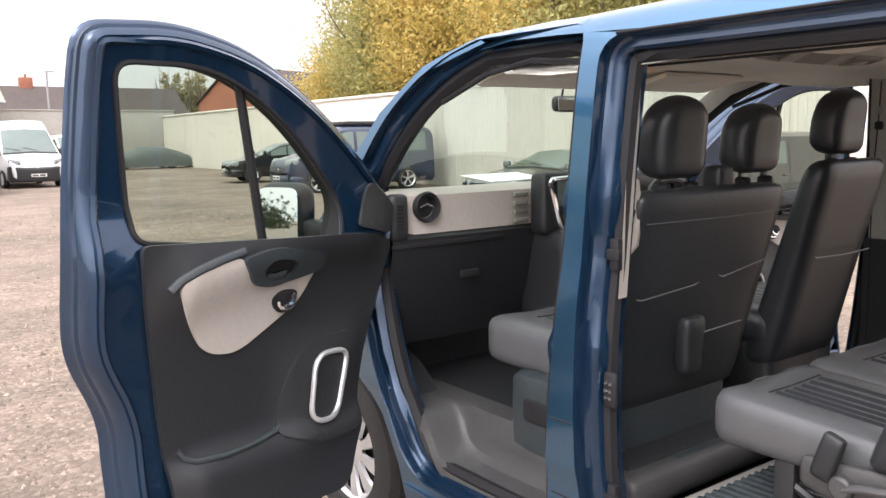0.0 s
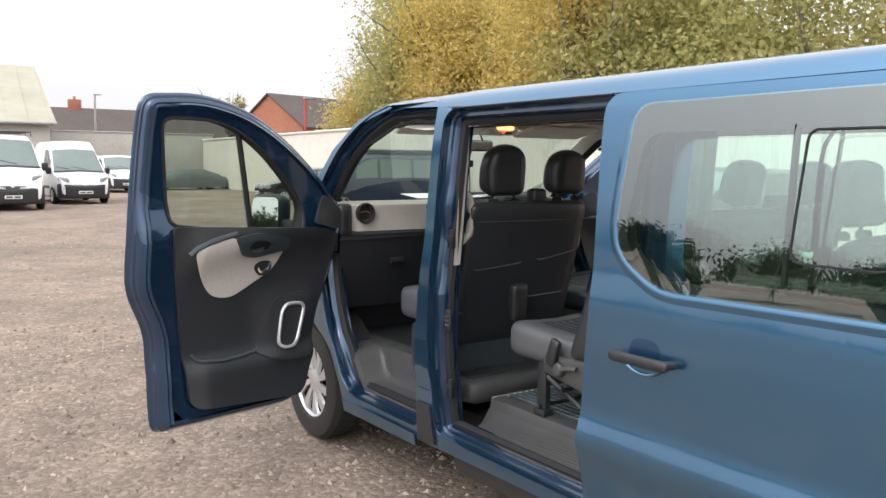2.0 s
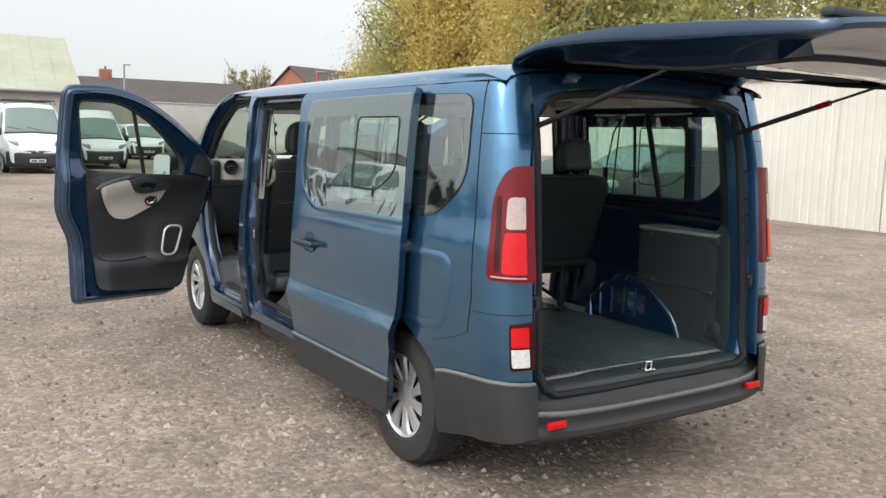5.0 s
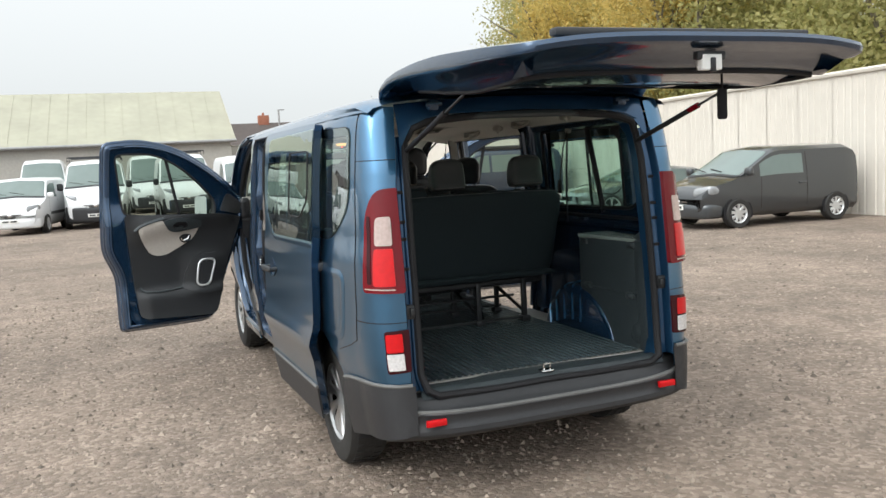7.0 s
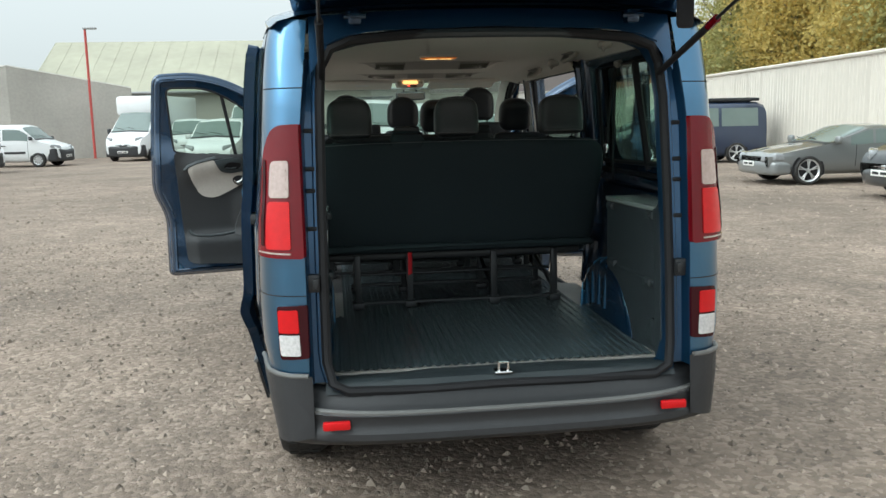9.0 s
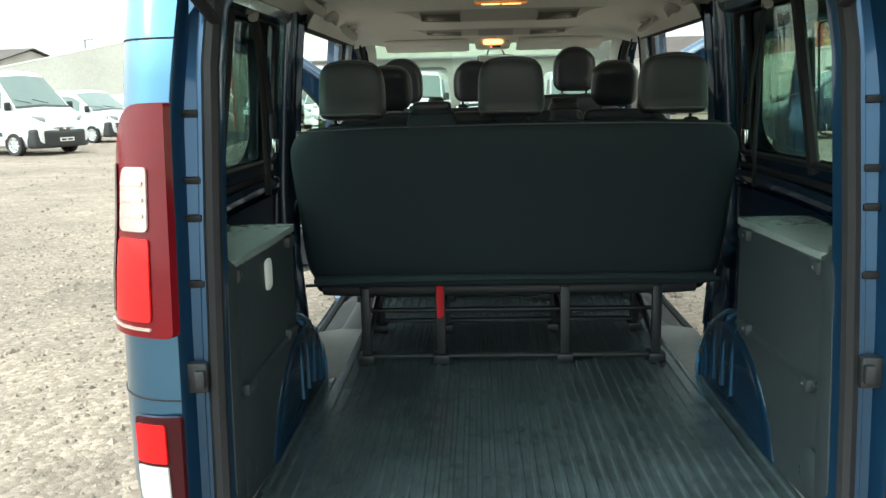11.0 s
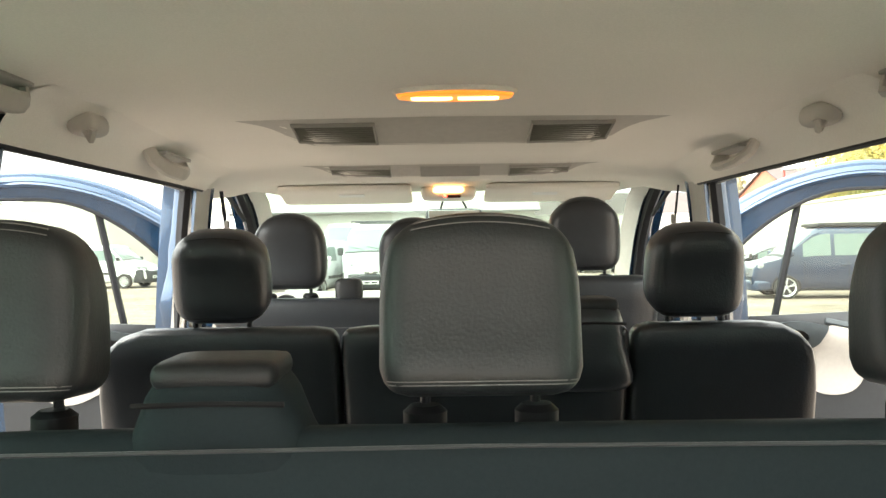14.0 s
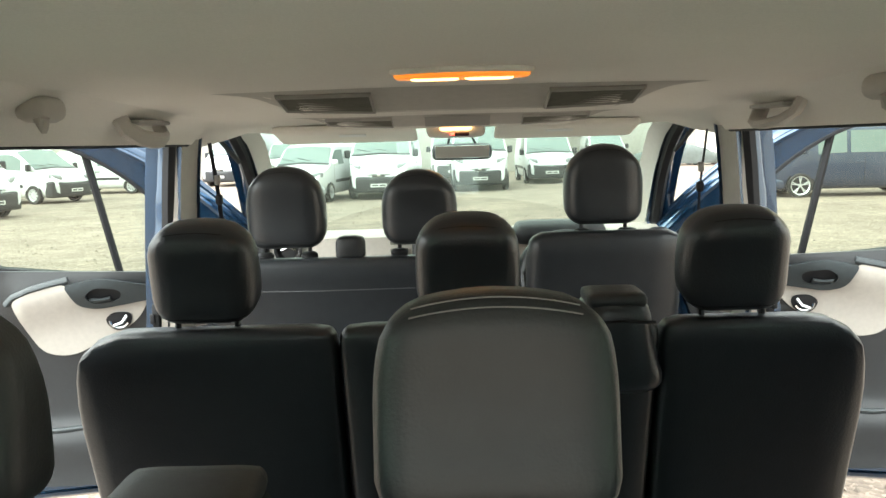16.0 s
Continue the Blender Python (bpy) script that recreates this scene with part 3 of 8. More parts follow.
def pole(x, y, h, material, label, r=0.07):
    p = thing("lamp_post", label, "lamp post", pose(x, y, 0))
    bm = bmesh.new()
    tube(bm, [(0, 0, 0), (0, 0, h * 0.5), (0, 0, h)], r, seg=8)
    part("post", bm, material, p)
    bm = bmesh.new()
    box(bm, (0.25, 0, h + 0.02), (0.7, 0.22, 0.1), 0.03)
    part("lamp_head", bm, POLE_PAINT, p)


pole(17.3, 42, 5.2, RED_POLE, "brown-red lamp post behind the cladding wall")
pole(-13.6, 44.3, 6.9, RED_POLE, "red lamp post at the yard wall")
pole(15.0, 82, 7.8, POLE_PAINT, "thin grey lamp post among the far houses", 0.09)
pole(-28.0, 58, 5.9, POLE_PAINT, "tall grey lamp post past the white vans", 0.08)


def tree(x, y, h, spread, leaf, label, n=5200, seed=1, leaf_size=0.105):
    """Trunk with limbs, and a ragged crown of small leaves gathered in clumps."""
    rnd = random.Random(seed)
    slim = min(1.0, spread / 2.5)
    t = thing("tree", label, "tree", pose(x, y, 0), "trees behind the wall")
    bm = bmesh.new()
    tips = []

    def limb(p, d, length, r, depth):
        pts, q, dd = [p], p, d
        for k in range(4):
            dd = (dd + Vector((rnd.uniform(-.25, .25), rnd.uniform(-.25, .25), rnd.uniform(-.05, .22)))).normalized()
            q = q + dd * length / 4
            pts.append(q)
        for a, b, ra, rb in [(pts[i], pts[i + 1], r * (1 - i * 0.2), r * (0.8 - i * 0.2)) for i in range(4)]:
            rows = []
            ax = (b - a).normalized()
            o = ax.orthogonal().normalized()
            s = ax.cross(o)
            for c, rr in ((a, ra), (b, max(rb, r * 0.12))):
                rows.append([c + (o * math.cos(t2) + s * math.sin(t2)) * rr for t2 in [2 * math.pi * i / 6 for i in range(6)]])
            strip(bm, rows)
        if depth == 0:
            tips.extend(pts[1:])
            return
        for k in range(rnd.randint(3, 4)):
            i = rnd.randint(1, 4)
            nd = (dd + Vector((rnd.uniform(-1, 1) * slim, rnd.uniform(-1, 1) * slim, rnd.uniform(-.2, .8)))).normalized()
            limb(pts[i], nd, length * rnd.uniform(0.5, 0.75), r * 0.5, depth - 1)

    for k in range(3):
        limb(Vector((rnd.uniform(-.3, .3), rnd.uniform(-.3, .3), 0)), Vector((rnd.uniform(-.35, .35) * spread / 3, rnd.uniform(-.35, .35) * spread / 3, 1)).normalized(), h * 0.55, h * 0.018, 2)
    part("trunk", bm, BARK, t, "", 60)
    clumps = []
    for k in range(190):
        a, rr = rnd.uniform(0, 2 * math.pi), spread * math.sqrt(rnd.uniform(0, 1))
        top = h * (1 - 0.55 * (rr / spread) ** 2.2)
        z = rnd.uniform(h * 0.16, top)
        clumps.append(Vector((rr * math.cos(a), rr * math.sin(a), z)))
    clumps += [p for p in tips if h * 0.2 < p.z < h and math.hypot(p.x, p.y) < spread * 1.4]
    rnd.shuffle(clumps)
    rng = np.random.default_rng(seed)
    c = np.array([tuple(p) for p in clumps])[np.arange(n) % len(clumps)]
    s = np.where(np.arange(n) % 3 == 0, 0.75, 0.45)[:, None] * min(1.0, spread / 2.6)
    p = c + rng.normal(size=(n, 3)) * s * (1, 1, 0.75)
    p = p[p[:, 2] > 0.8]
    if x > 14:
        p = p[x + p[:, 0] > wall_x(y + p[:, 1]) + 0.5]
    m = len(p)
    u = rng.normal(size=(m, 3))
    u /= np.linalg.norm(u, axis=1)[:, None]
    w = np.cross(u, rng.normal(size=(m, 3)))
    w /= np.linalg.norm(w, axis=1)[:, None]
    ls = (leaf_size * rng.uniform(0.6, 1.5, size=m))[:, None]
    co = np.stack([p - u * ls, p + w * ls * 0.55, p + u * ls, p - w * ls * 0.55], axis=1).reshape(-1, 3)
    faces = np.arange(4 * m).reshape(-1, 4)
    me = bpy.data.meshes.new("crown")
    me.from_pydata(co.tolist(), [], faces.tolist())
    me.materials.append(leaf)
    ob = new("crown", me)
    ob.parent = t
    return t


tree(20.9, 41.0, 8.8, 2.5, LEAF_PALE, "slender pale willow with thinning leaves", 11000, 11, leaf_size=0.055)
tree(21.6, 35.5, 11.2, 4.0, LEAF_GREEN, "olive-green leafy tree behind the wall", 42000, 12, leaf_size=0.08)
tree(19.0, 31.5, 11.8, 3.9, LEAF_GREEN, "olive-green leafy tree behind the wall", 42000, 13, leaf_size=0.08)
tree(18.8, 26.5, 11.0, 3.6, LEAF_GOLD, "golden autumn tree behind the wall", 40000, 14, leaf_size=0.08)
tree(22.0, 28.5, 12.5, 4.0, LEAF_GREEN, "tall olive-green tree behind the wall", 34000, 15, leaf_size=0.085)
tree(18.6, 21.5, 11.0, 3.6, LEAF_GOLD, "golden autumn tree behind the wall", 40000, 16, leaf_size=0.08)
tree(21.5, 23.0, 12.0, 4.0, LEAF_GOLD, "tall golden autumn tree behind the wall", 34000, 17, leaf_size=0.085)
tree(18.4, 16.5, 9.4, 3.4, LEAF_GREEN, "olive-green leafy tree behind the wall", 38000, 18, leaf_size=0.08)
tree(17.6, 18.8, 6.0, 2.8, LEAF_GREEN, "low olive-green bush tree against the wall", 24000, 21, leaf_size=0.08)
tree(17.4, 14.0, 5.6, 2.8, LEAF_GREEN, "low olive-green bush tree against the wall", 24000, 22, leaf_size=0.08)
tree(18.2, 11.5, 9.0, 3.2, LEAF_GREEN, "olive-green leafy tree behind the wall", 34000, 20, leaf_size=0.08)
tree(18.2, 36.0, 6.0, 2.6, LEAF_GOLD, "low yellowing bush tree behind the wall", 22000, 19, leaf_size=0.08)
for k, (x, y) in enumerate(((34.8, 97), (33.6, 97.5), (32.3, 98), (30.9, 98))):
    tree(x, y, 10.6 - 0.45 * k, 0.75, LEAF_PALE, "far pale poplar above the rooftops", 9000, 30 + k, leaf_size=0.12)


# ---- the blue minibus: shell ----
# x to its right, y ahead, z up; the rear axle stands at y = 0, the front axle at y = 3.5
HALF = [(0.2, 0.885), (0.35, 0.915), (0.5, 0.94), (0.62, 0.945), (0.7, 0.962), (0.85, 0.967), (1.05, 0.963), (1.17, 0.957), (1.28, 0.943),
        (1.5, 0.93), (1.7, 0.914), (1.82, 0.9), (1.88, 0.885), (1.92, 0.862), (1.95, 0.80)]


def side_x(y, z):
    w = curve_at(HALF, z)
    d = max(0.0, -0.15 - y)
    e = max(0.0, y - 3.4)
    return w - 0.24 * d * d - 0.24 * e * e - 0.02 * e


def rear_y(z):
    return -0.815 + (z - 1.05) * (0.106 if z > 1.05 else 0.06) + max(0, z - 1.6) * 0.12


CORNER = -0.58


def skin(u, z):
    """The left flank; past the rear corner u runs round it to the edge of the rear opening."""
    if u >= CORNER:
        return (-side_x(u, z), u, z)
    t = min(1.0, (CORNER - u) / 0.36)
    x0, x1, yr = side_x(CORNER, z), 0.735 - max(0, z - 1.5) * 0.1, rear_y(z)
    xc, yc = x0 - 0.004, yr - 0.005
    x = x0 * (1 - t) ** 2 + xc * 2 * t * (1 - t) + x1 * t * t
    y = CORNER * (1 - t) ** 2 + yc * 2 * t * (1 - t) + yr * t * t
    return (-x, y, z)


def inset(f, d):
    """The surface f moved towards the middle of the van by d."""
    def g(u, z):
        x, y, zz = f(u, z)
        return (x + d if x < 0 else x - d, y, zz)
    return g


def wheel_cut(y, r=0.43, z=0.345, low=0.26, n=14):
    a0 = math.asin((low - z) / r)
    return [(y + r * math.cos(math.pi - a0 - (math.pi - 2 * a0) * k / n), z + r * math.sin(math.pi - a0 - (math.pi - 2 * a0) * k / n)) for k in range(n + 1)]


QUARTER_WINDOW = densify(rounded([(0.74, 1.825, 0.07), (0.74, 1.27, 0.07), (-0.34, 1.28, 0.12), (-0.53, 1.45, 0.1), (-0.525, 1.815, 0.06)]))
arch_f, arch_r = wheel_cut(3.5, low=0.31), wheel_cut(0.0, low=0.31)
FLANK = ([(-0.94, 0.50)] + [(-0.60, 0.52), (-0.45, 0.50)] + arch_r + [(0.6, 0.335), (1.5, 0.335), (2.6, 0.32)] + arch_f
         + [(4.15, 0.30), (4.33, 0.5), (4.33, 0.85), (4.15, 1.05), (3.85, 1.17), (3.60, 1.30), (3.38, 1.50), (3.17, 1.70), (2.92, 1.85), (2.66, 1.925), (2.38, 1.94)]
         + [(2.0, 1.93), (1.0, 1.93), (0.0, 1.93), (-0.5, 1.925), (-0.94, 1.90)])
FLANK = densify(FLANK, 0.08)

van = thing("minibus", "blue metallic nine-seat minibus with all its doors open on gravel", "van")

FRONT_SHUT = densify(rounded([(2.19, 1.915, 0.08), (2.212, 1.25, 0.3), (2.255, 0.80, 0.2), (2.29, 0.385, 0.06), (3.0, 0.385, 0.12), (3.168, 0.72, 0.2), (3.268, 1.05, 0.08), (3.308, 1.30, 0.05),
                              (3.348, 1.44, 0.04), (3.146, 1.682, 0.2), (2.905, 1.838, 0.2), (2.642, 1.928, 0.15), (2.40, 1.953, 0.1)]), 0.05)
FRONT_SHUT = [(u, min(z, 1.915)) for u, z in FRONT_SHUT]
SLIDE_SHUT = densify(rounded([(2.128, 1.87, 0.08), (2.148, 1.2, 0.3), (2.153, 0.9, 0.2), (2.138, 0.395, 0.06), (0.83, 0.395, 0.06), (0.82, 1.87, 0.05)]), 0.05)
flank = part("side_panel", sheet(FLANK, [FRONT_SHUT, SLIDE_SHUT, QUARTER_WINDOW], skin, 0.05, 0.0), PAINT, van, "blue painted body side with door openings", 60)
parts_left = [flank]


def jamb(loop, depth, grow=-0.025, name="door_jamb", material=SHADED_PAINT):
    """The painted return of an opening, stepped inwards."""
    bm = bmesh.new()
    rows = []
    for k, (d, g) in enumerate([(0, 0), (0.008, -0.003), (0.038, -0.006), (0.046, -0.014), (0.048, -0.032), (0.056, -0.040), (0.075, -0.044), (0.082, -0.048), (depth, grow)]):
        f = inset(skin, d)
        row = []
        for (u, z), (u0, z0) in zip(scaled(loop, g), loop):
            # pressed scallops run down the upright sides
            wave = (0.5 + 0.5 * math.sin(z * 14.0) + 0.4 * math.sin(z * 31.0 + 1.0)) * max(0.0, min(1.0, (z - 0.5) / 0.15, (1.72 - z) / 0.15)) if 2 < k < 8 else 0.0
            x, y, zz = f(u, z)
            row.append((x - 0.016 * wave, y + (0.010 if u0 < u else -0.010) * wave, zz))
        rows.append(row)
    strip(bm, rows)
    return part(name, bm, material, van)


def seal(loop, depth, grow, r=0.014, name="rubber_seal"):
    bm = bmesh.new()
    f = inset(skin, depth)
    tube(bm, [f(*p) for p in scaled(loop, grow)], r, closed=True, seg=6)
    return part(name, bm, RUBBER, van, "black rubber door seal")


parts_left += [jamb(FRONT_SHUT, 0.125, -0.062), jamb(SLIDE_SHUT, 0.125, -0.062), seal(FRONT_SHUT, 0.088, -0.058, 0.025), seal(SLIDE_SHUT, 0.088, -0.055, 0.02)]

# quarter window: pane, dark border, sliding divider
bm = sheet(scaled(QUARTER_WINDOW, 0.008), [], inset(skin, -0.006), 0.12)
parts_left.append(part("quarter_window", bm, PRIVACY, van, "green tinted quarter glass"))
parts_left[-1].visible_shadow = False
bm = sheet(scaled(QUARTER_WINDOW, 0.012), [clean_offset(QUARTER_WINDOW, -0.03)], inset(skin, -0.002), 0.12)
parts_left.append(part("window_border", bm, FRIT, van, "black glass border"))

# raised swage and recessed panel behind the sliding door, guide rail and seams
bm = sheet(densify(rounded([(0.9, 1.135, 0.01), (0.9, 1.11, 0.01), (0.0, 1.11, 0.01), (0.0, 1.135, 0.01)]), 0.1), [], inset(skin, -0.008), 0.15, 0.006)
parts_left.append(part("slide_rail", bm, TRIM, van, "dark sliding door guide rail"))


def groove(pts, name="panel_seam", r=0.0022, material=RUBBER, lift=-0.0005):
    bm = bmesh.new()
    f = inset(skin, lift)
    fine = []
    for a, b in zip(pts, pts[1:]):
        fine += [(a[0] + (b[0] - a[0]) * k / 8, a[1] + (b[1] - a[1]) * k / 8) for k in range(8)]
    fine.append(pts[-1])
    tube(bm, [f(*p) for p in fine], r, seg=5)
    return part(name, bm, material, van)


parts_left += [groove([(-0.60, 1.90), (-0.60, 1.55), (-0.615, 0.95), (-0.60, 0.80), (-0.53, 0.765), (-0.38, 0.72)]),
               groove([(-0.60, 1.655), (-0.94, 1.655)]), groove([(-0.62, 0.90), (-0.94, 0.90)]),
               groove([(2.255, 0.60), (2.158, 0.60)], lift=-0.0005), groove([(2.238, 0.83), (2.158, 0.83)], lift=-0.0005)]
recess = densify(rounded([(0.45, 1.13, 0.05), (0.45, 0.76, 0.05), (-0.47, 0.76, 0.12), (-0.50, 1.13, 0.1)]), 0.05)
bm = bmesh.new()
strip(bm, [[inset(skin, -0.001)(*p) for p in recess], [inset(skin, -0.006)(*p) for p in scaled(recess, -0.02)], [inset(skin, -0.006)(*p) for p in scaled(recess, -0.03)], [inset(skin, -0.003)(*p) for p in scaled(recess, -0.05)]])
parts_left.append(part("pressed_recess", bm, PAINT, van, "pressed panel recess"))

# sill cladding and rear wing cladding
bm = sheet(densify([(0.46, 0.24), (1.9, 0.24), (2.06, 0.24), (2.06, 0.35), (0.9, 0.345), (0.46, 0.345)], 0.1), [], inset(skin, 0.03), 0.1, 0.01)
parts_left.append(part("sill_cladding", bm, CLADDING, van, "dark grey plastic sill cladding"))
bm = sheet(densify(rounded([(2.285, 0.33, 0.01), (2.15, 0.34, 0.01), (2.15, 0.53, 0.01), (2.262, 0.53, 0.01)]), 0.1), [], inset(skin, -0.012), 0.1, 0.01)
parts_left.append(part("pillar_cladding", bm, CLADDING, van, "dark grey plastic cladding piece"))
bm = sheet(densify([(2.32, 0.29), (3.05, 0.28), (3.05, 0.35), (2.32, 0.35)], 0.1), [], inset(skin, -0.012), 0.1, 0.01)
parts_left.append(part("sill_strip", bm, PAINT, van, "blue sill strip"))

# lamps at the rear corner
def lamp_patch(loop, name, material, lift, label=""):
    bm = sheet(densify(rounded(loop), 0.04), [], proud(lift), 0.04, 0.004, (0.5, 1, 0))
    return part(name, bm, material, tail, label) if name != "tail_lamp" else part(name, bm, material, van, label)


def skin_out(u, z):
    x, y, zz = skin(u, z)
    t = max(0.0, min(1.0, (CORNER - u) / 0.36))
    return (x, y - 0.012 * t, zz)


def proud(d):
    """The rear corner's surface moved outwards by d."""
    def g(u, z):
        a, b = Vector(skin_out(u - 0.01, z)), Vector(skin_out(u + 0.01, z))
        t = (b - a)
        n = Vector((-t.y, t.x, 0)).normalized()
        return Vector(skin_out(u, z)) + n * d
    return g


tail = part("tail_lamp", sheet(densify(rounded([(-0.935, 1.525, 0.012), (-0.938, 1.04, 0.015), (-0.70, 1.045, 0.03), (-0.715, 1.41, 0.08), (-0.80, 1.522, 0.06)]), 0.04), [], proud(0.014), 0.035, 0.02, (0.5, 1, 0)), RED_LENS, van, "tall red tail lamp")
lamp_patch([(-0.887, 1.395, 0.012), (-0.887, 1.262, 0.012), (-0.785, 1.262, 0.02), (-0.795, 1.395, 0.03)], "indicator_lens", CLEAR_LENS, 0.019, "clear indicator lens")
lamp_patch([(-0.889, 1.248, 0.01), (-0.892, 1.075, 0.01), (-0.772, 1.075, 0.02), (-0.78, 1.248, 0.02)], "brake_lens", BRIGHT_RED, 0.019, "bright red brake lens")
lamp_patch([(-0.760, 1.40, 0.01), (-0.760, 1.085, 0.01), (-0.735, 1.085, 0.01), (-0.738, 1.40, 0.01)], "side_reflector", DARK_RED, 0.0175, "smoked side strip of the lamp")
# Pale sliver paints the highlight at the bottom of the lens
lamp_patch([(-0.89, 1.062, 0.004), (-0.89, 1.056, 0.002), (-0.72, 1.060, 0.002), (-0.72, 1.066, 0.004)], "lamp_foot", CLEAR_LENS, 0.0178, "thin pale lower line of the lamp")
for zc in (1.295, 1.328, 1.361):
    lamp_patch([(-0.877, zc + 0.004, 0.001), (-0.877, zc - 0.004, 0.001), (-0.797, zc - 0.004, 0.001), (-0.797, zc + 0.004, 0.001)], "lens_flute", CLEAR_LENS, 0.0215)
low_lamp = part("lower_lamp", sheet(densify(rounded([(-0.94, 0.87, 0.01), (-0.94, 0.672, 0.01), (-0.812, 0.664, 0.015), (-0.812, 0.864, 0.015)]), 0.04), [], proud(0.006), 0.035, 0.01, (0.5, 1, 0)), DARK_RED, van, "smoked lower rear lamp")
for loop, name, m_ in (([(-0.905, 0.853, 0.008), (-0.907, 0.768, 0.004), (-0.82, 0.766, 0.008), (-0.82, 0.850, 0.008)], "fog_lens", BRIGHT_RED),
                       ([(-0.907, 0.76, 0.004), (-0.910, 0.683, 0.008), (-0.822, 0.681, 0.008), (-0.82, 0.758, 0.004)], "reverse_lens", REVERSE_LENS)):
    part(name, sheet(densify(rounded(loop), 0.03), [], proud(0.011), 0.03, 0.004, (0.5, 1, 0)), m_, low_lamp)
parts_left += [tail, low_lamp]

# wheels
def wheel(y):
    w = new("wheel")
    w.parent = van
    w.matrix_basis = pose(-0.80, y, 0.345, 0, -90, 0)
    bm = bmesh.new()
    prof = [(0.21, -0.10), (0.225, -0.105), (0.29, -0.112), (0.325, -0.10), (0.343, -0.07), (0.345, 0.0), (0.343, 0.07), (0.325, 0.10), (0.29, 0.112), (0.225, 0.108), (0.212, 0.095)]
    lathe(bm, prof, 40)
    for k in range(40):
        a = 2 * math.pi * k / 40
        for off in (-0.05, 0.0, 0.05):
            box(bm, (0.3445 * math.cos(a + off), 0.3445 * math.sin(a + off), off), (0.006, 0.035, 0.04), 0.001, 1, Matrix.Rotation(a + off, 3, "Z"))
    tyre = part("tyre", bm, TYRE, w, "worn black tyre")
    bm = bmesh.new()
    lathe(bm, [(0.0, 0.03), (0.20, 0.03), (0.212, 0.05), (0.212, -0.09), (0.0, -0.09)], 32)
    part("wheel_rim", bm, RUBBER, w, "dark steel rim")
    bm = bmesh.new()
    lathe(bm, [(0.195, 0.082), (0.215, 0.096), (0.224, 0.094), (0.224, 0.07), (0.19, 0.07)], 40)
    lathe(bm, [(0.0, 0.083), (0.03, 0.083), (0.05, 0.078), (0.075, 0.072), (0.075, 0.055)], 24)
    cover = part("wheel_cover", bm, SILVER, w, "silver ten-spoke wheel cover")
    bm = bmesh.new()
    rows = []
    for rad, h, ww in ((0.06, 0.074, 0.016), (0.11, 0.079, 0.022), (0.16, 0.085, 0.031), (0.205, 0.086, 0.042)):
        rows.append([Matrix.Rotation(1.2 * (rad - 0.06), 3, "Z") @ Vector((rad, s_ * ww, h + dz)) for s_, dz in ((-1, -0.014), (-0.8, 0.0), (0.8, 0.0), (1, -0.014))])
    strip(bm, rows, closed=False)
    spoke = part("spoke", bm, SILVER, w)
    for k in range(1, 10):
        shared("spoke", spoke, Matrix.Rotation(2 * math.pi * k / 10, 4, "Z"), w)
    return w


parts_left += [wheel(3.5), wheel(0.0)]
for y in (3.5, 0.0):
    bm = bmesh.new()
    cut = wheel_cut(y, 0.435, 0.345, 0.25)
    strip(bm, [[(-side_x(p[0], max(0.3, p[1])) + 0.004, *p) for p in cut], [(-0.672, *p) for p in cut]], closed=False)
    strip(bm, [[(-0.672, *p) for p in cut], [(-0.672, y, 0.25) for p in cut]], closed=False)
    parts_left.append(part("wheel_housing", bm, RUBBER, van, "black wheel housing"))

# rear bumper side and inner flanks
bm = sheet(densify([(-0.36, 0.27), (-0.36, 0.50), (-0.40, 0.575), (-0.62, 0.60), (-0.94, 0.605), (-0.94, 0.375), (-0.60, 0.32)], 0.06), [], proud(0.012), 0.06, 0.01)
parts_left.append(part("bumper_wing", bm, CLADDING, van, "dark grey bumper wing"))
# Pale tube paints the highlight where the bumper bevel catches the sky
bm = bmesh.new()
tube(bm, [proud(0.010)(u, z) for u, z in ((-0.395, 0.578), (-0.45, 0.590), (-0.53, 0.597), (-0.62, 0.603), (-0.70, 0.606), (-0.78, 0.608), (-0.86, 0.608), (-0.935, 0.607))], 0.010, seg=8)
parts_left.append(part("bumper_lip", bm, EDGE_HIGHLIGHT, van, "pale worn upper edge of the bumper"))

for ob in parts_left:
    mirrored(ob)

# roof
ROOF = [(0.866, 1.916), (0.838, 1.938), (0.76, 1.958), (0.62, 1.972), (0.4, 1.982), (0.2, 1.986), (0.0, 1.987)]
xs_roof = [(-x, z) for x, z in ROOF] + [(x, z) for x, z in ROOF[::-1][1:]]
rows = []
for y in [-0.70, -0.66, -0.58, -0.3, 0.2, 0.8, 1.4, 2.0, 2.3, 2.5, 2.66]:
    drop = 0.10 * max(0, y - 2.05) ** 2 + max(0, -0.55 - y) * 0.28
    tuck = 0.5 * max(0, -0.4 - y) ** 2
    near = max(0.0, min(1.0, (2.45 - y) / 0.3, (y + 0.68) / 0.15))
    side = [((0.866 * (1 - tuck)) * (1 - near) + (side_x(y, z + 0.004) + 0.004) * near, 1.916 + (z - 1.916) * near) for z in (1.876, 1.896)]
    skirt = lambda s: [(s * x, y, z - drop) for x, z in side]
    rows.append(skirt(-1) + [(x * (1 - tuck), y + (0.17 * (1 - (x / 0.86) ** 2) * max(0, (y - 1.8) / 0.86) if y > 1.8 else -0.03 * (1 - (x / 0.86) ** 2) * (1 if y < -0.5 else 0)), z - drop) for x, z in xs_roof] + skirt(1)[::-1])
bm = strip(bmesh.new(), rows, closed=False)
part("roof", bm, PAINT, van, "blue roof skin")
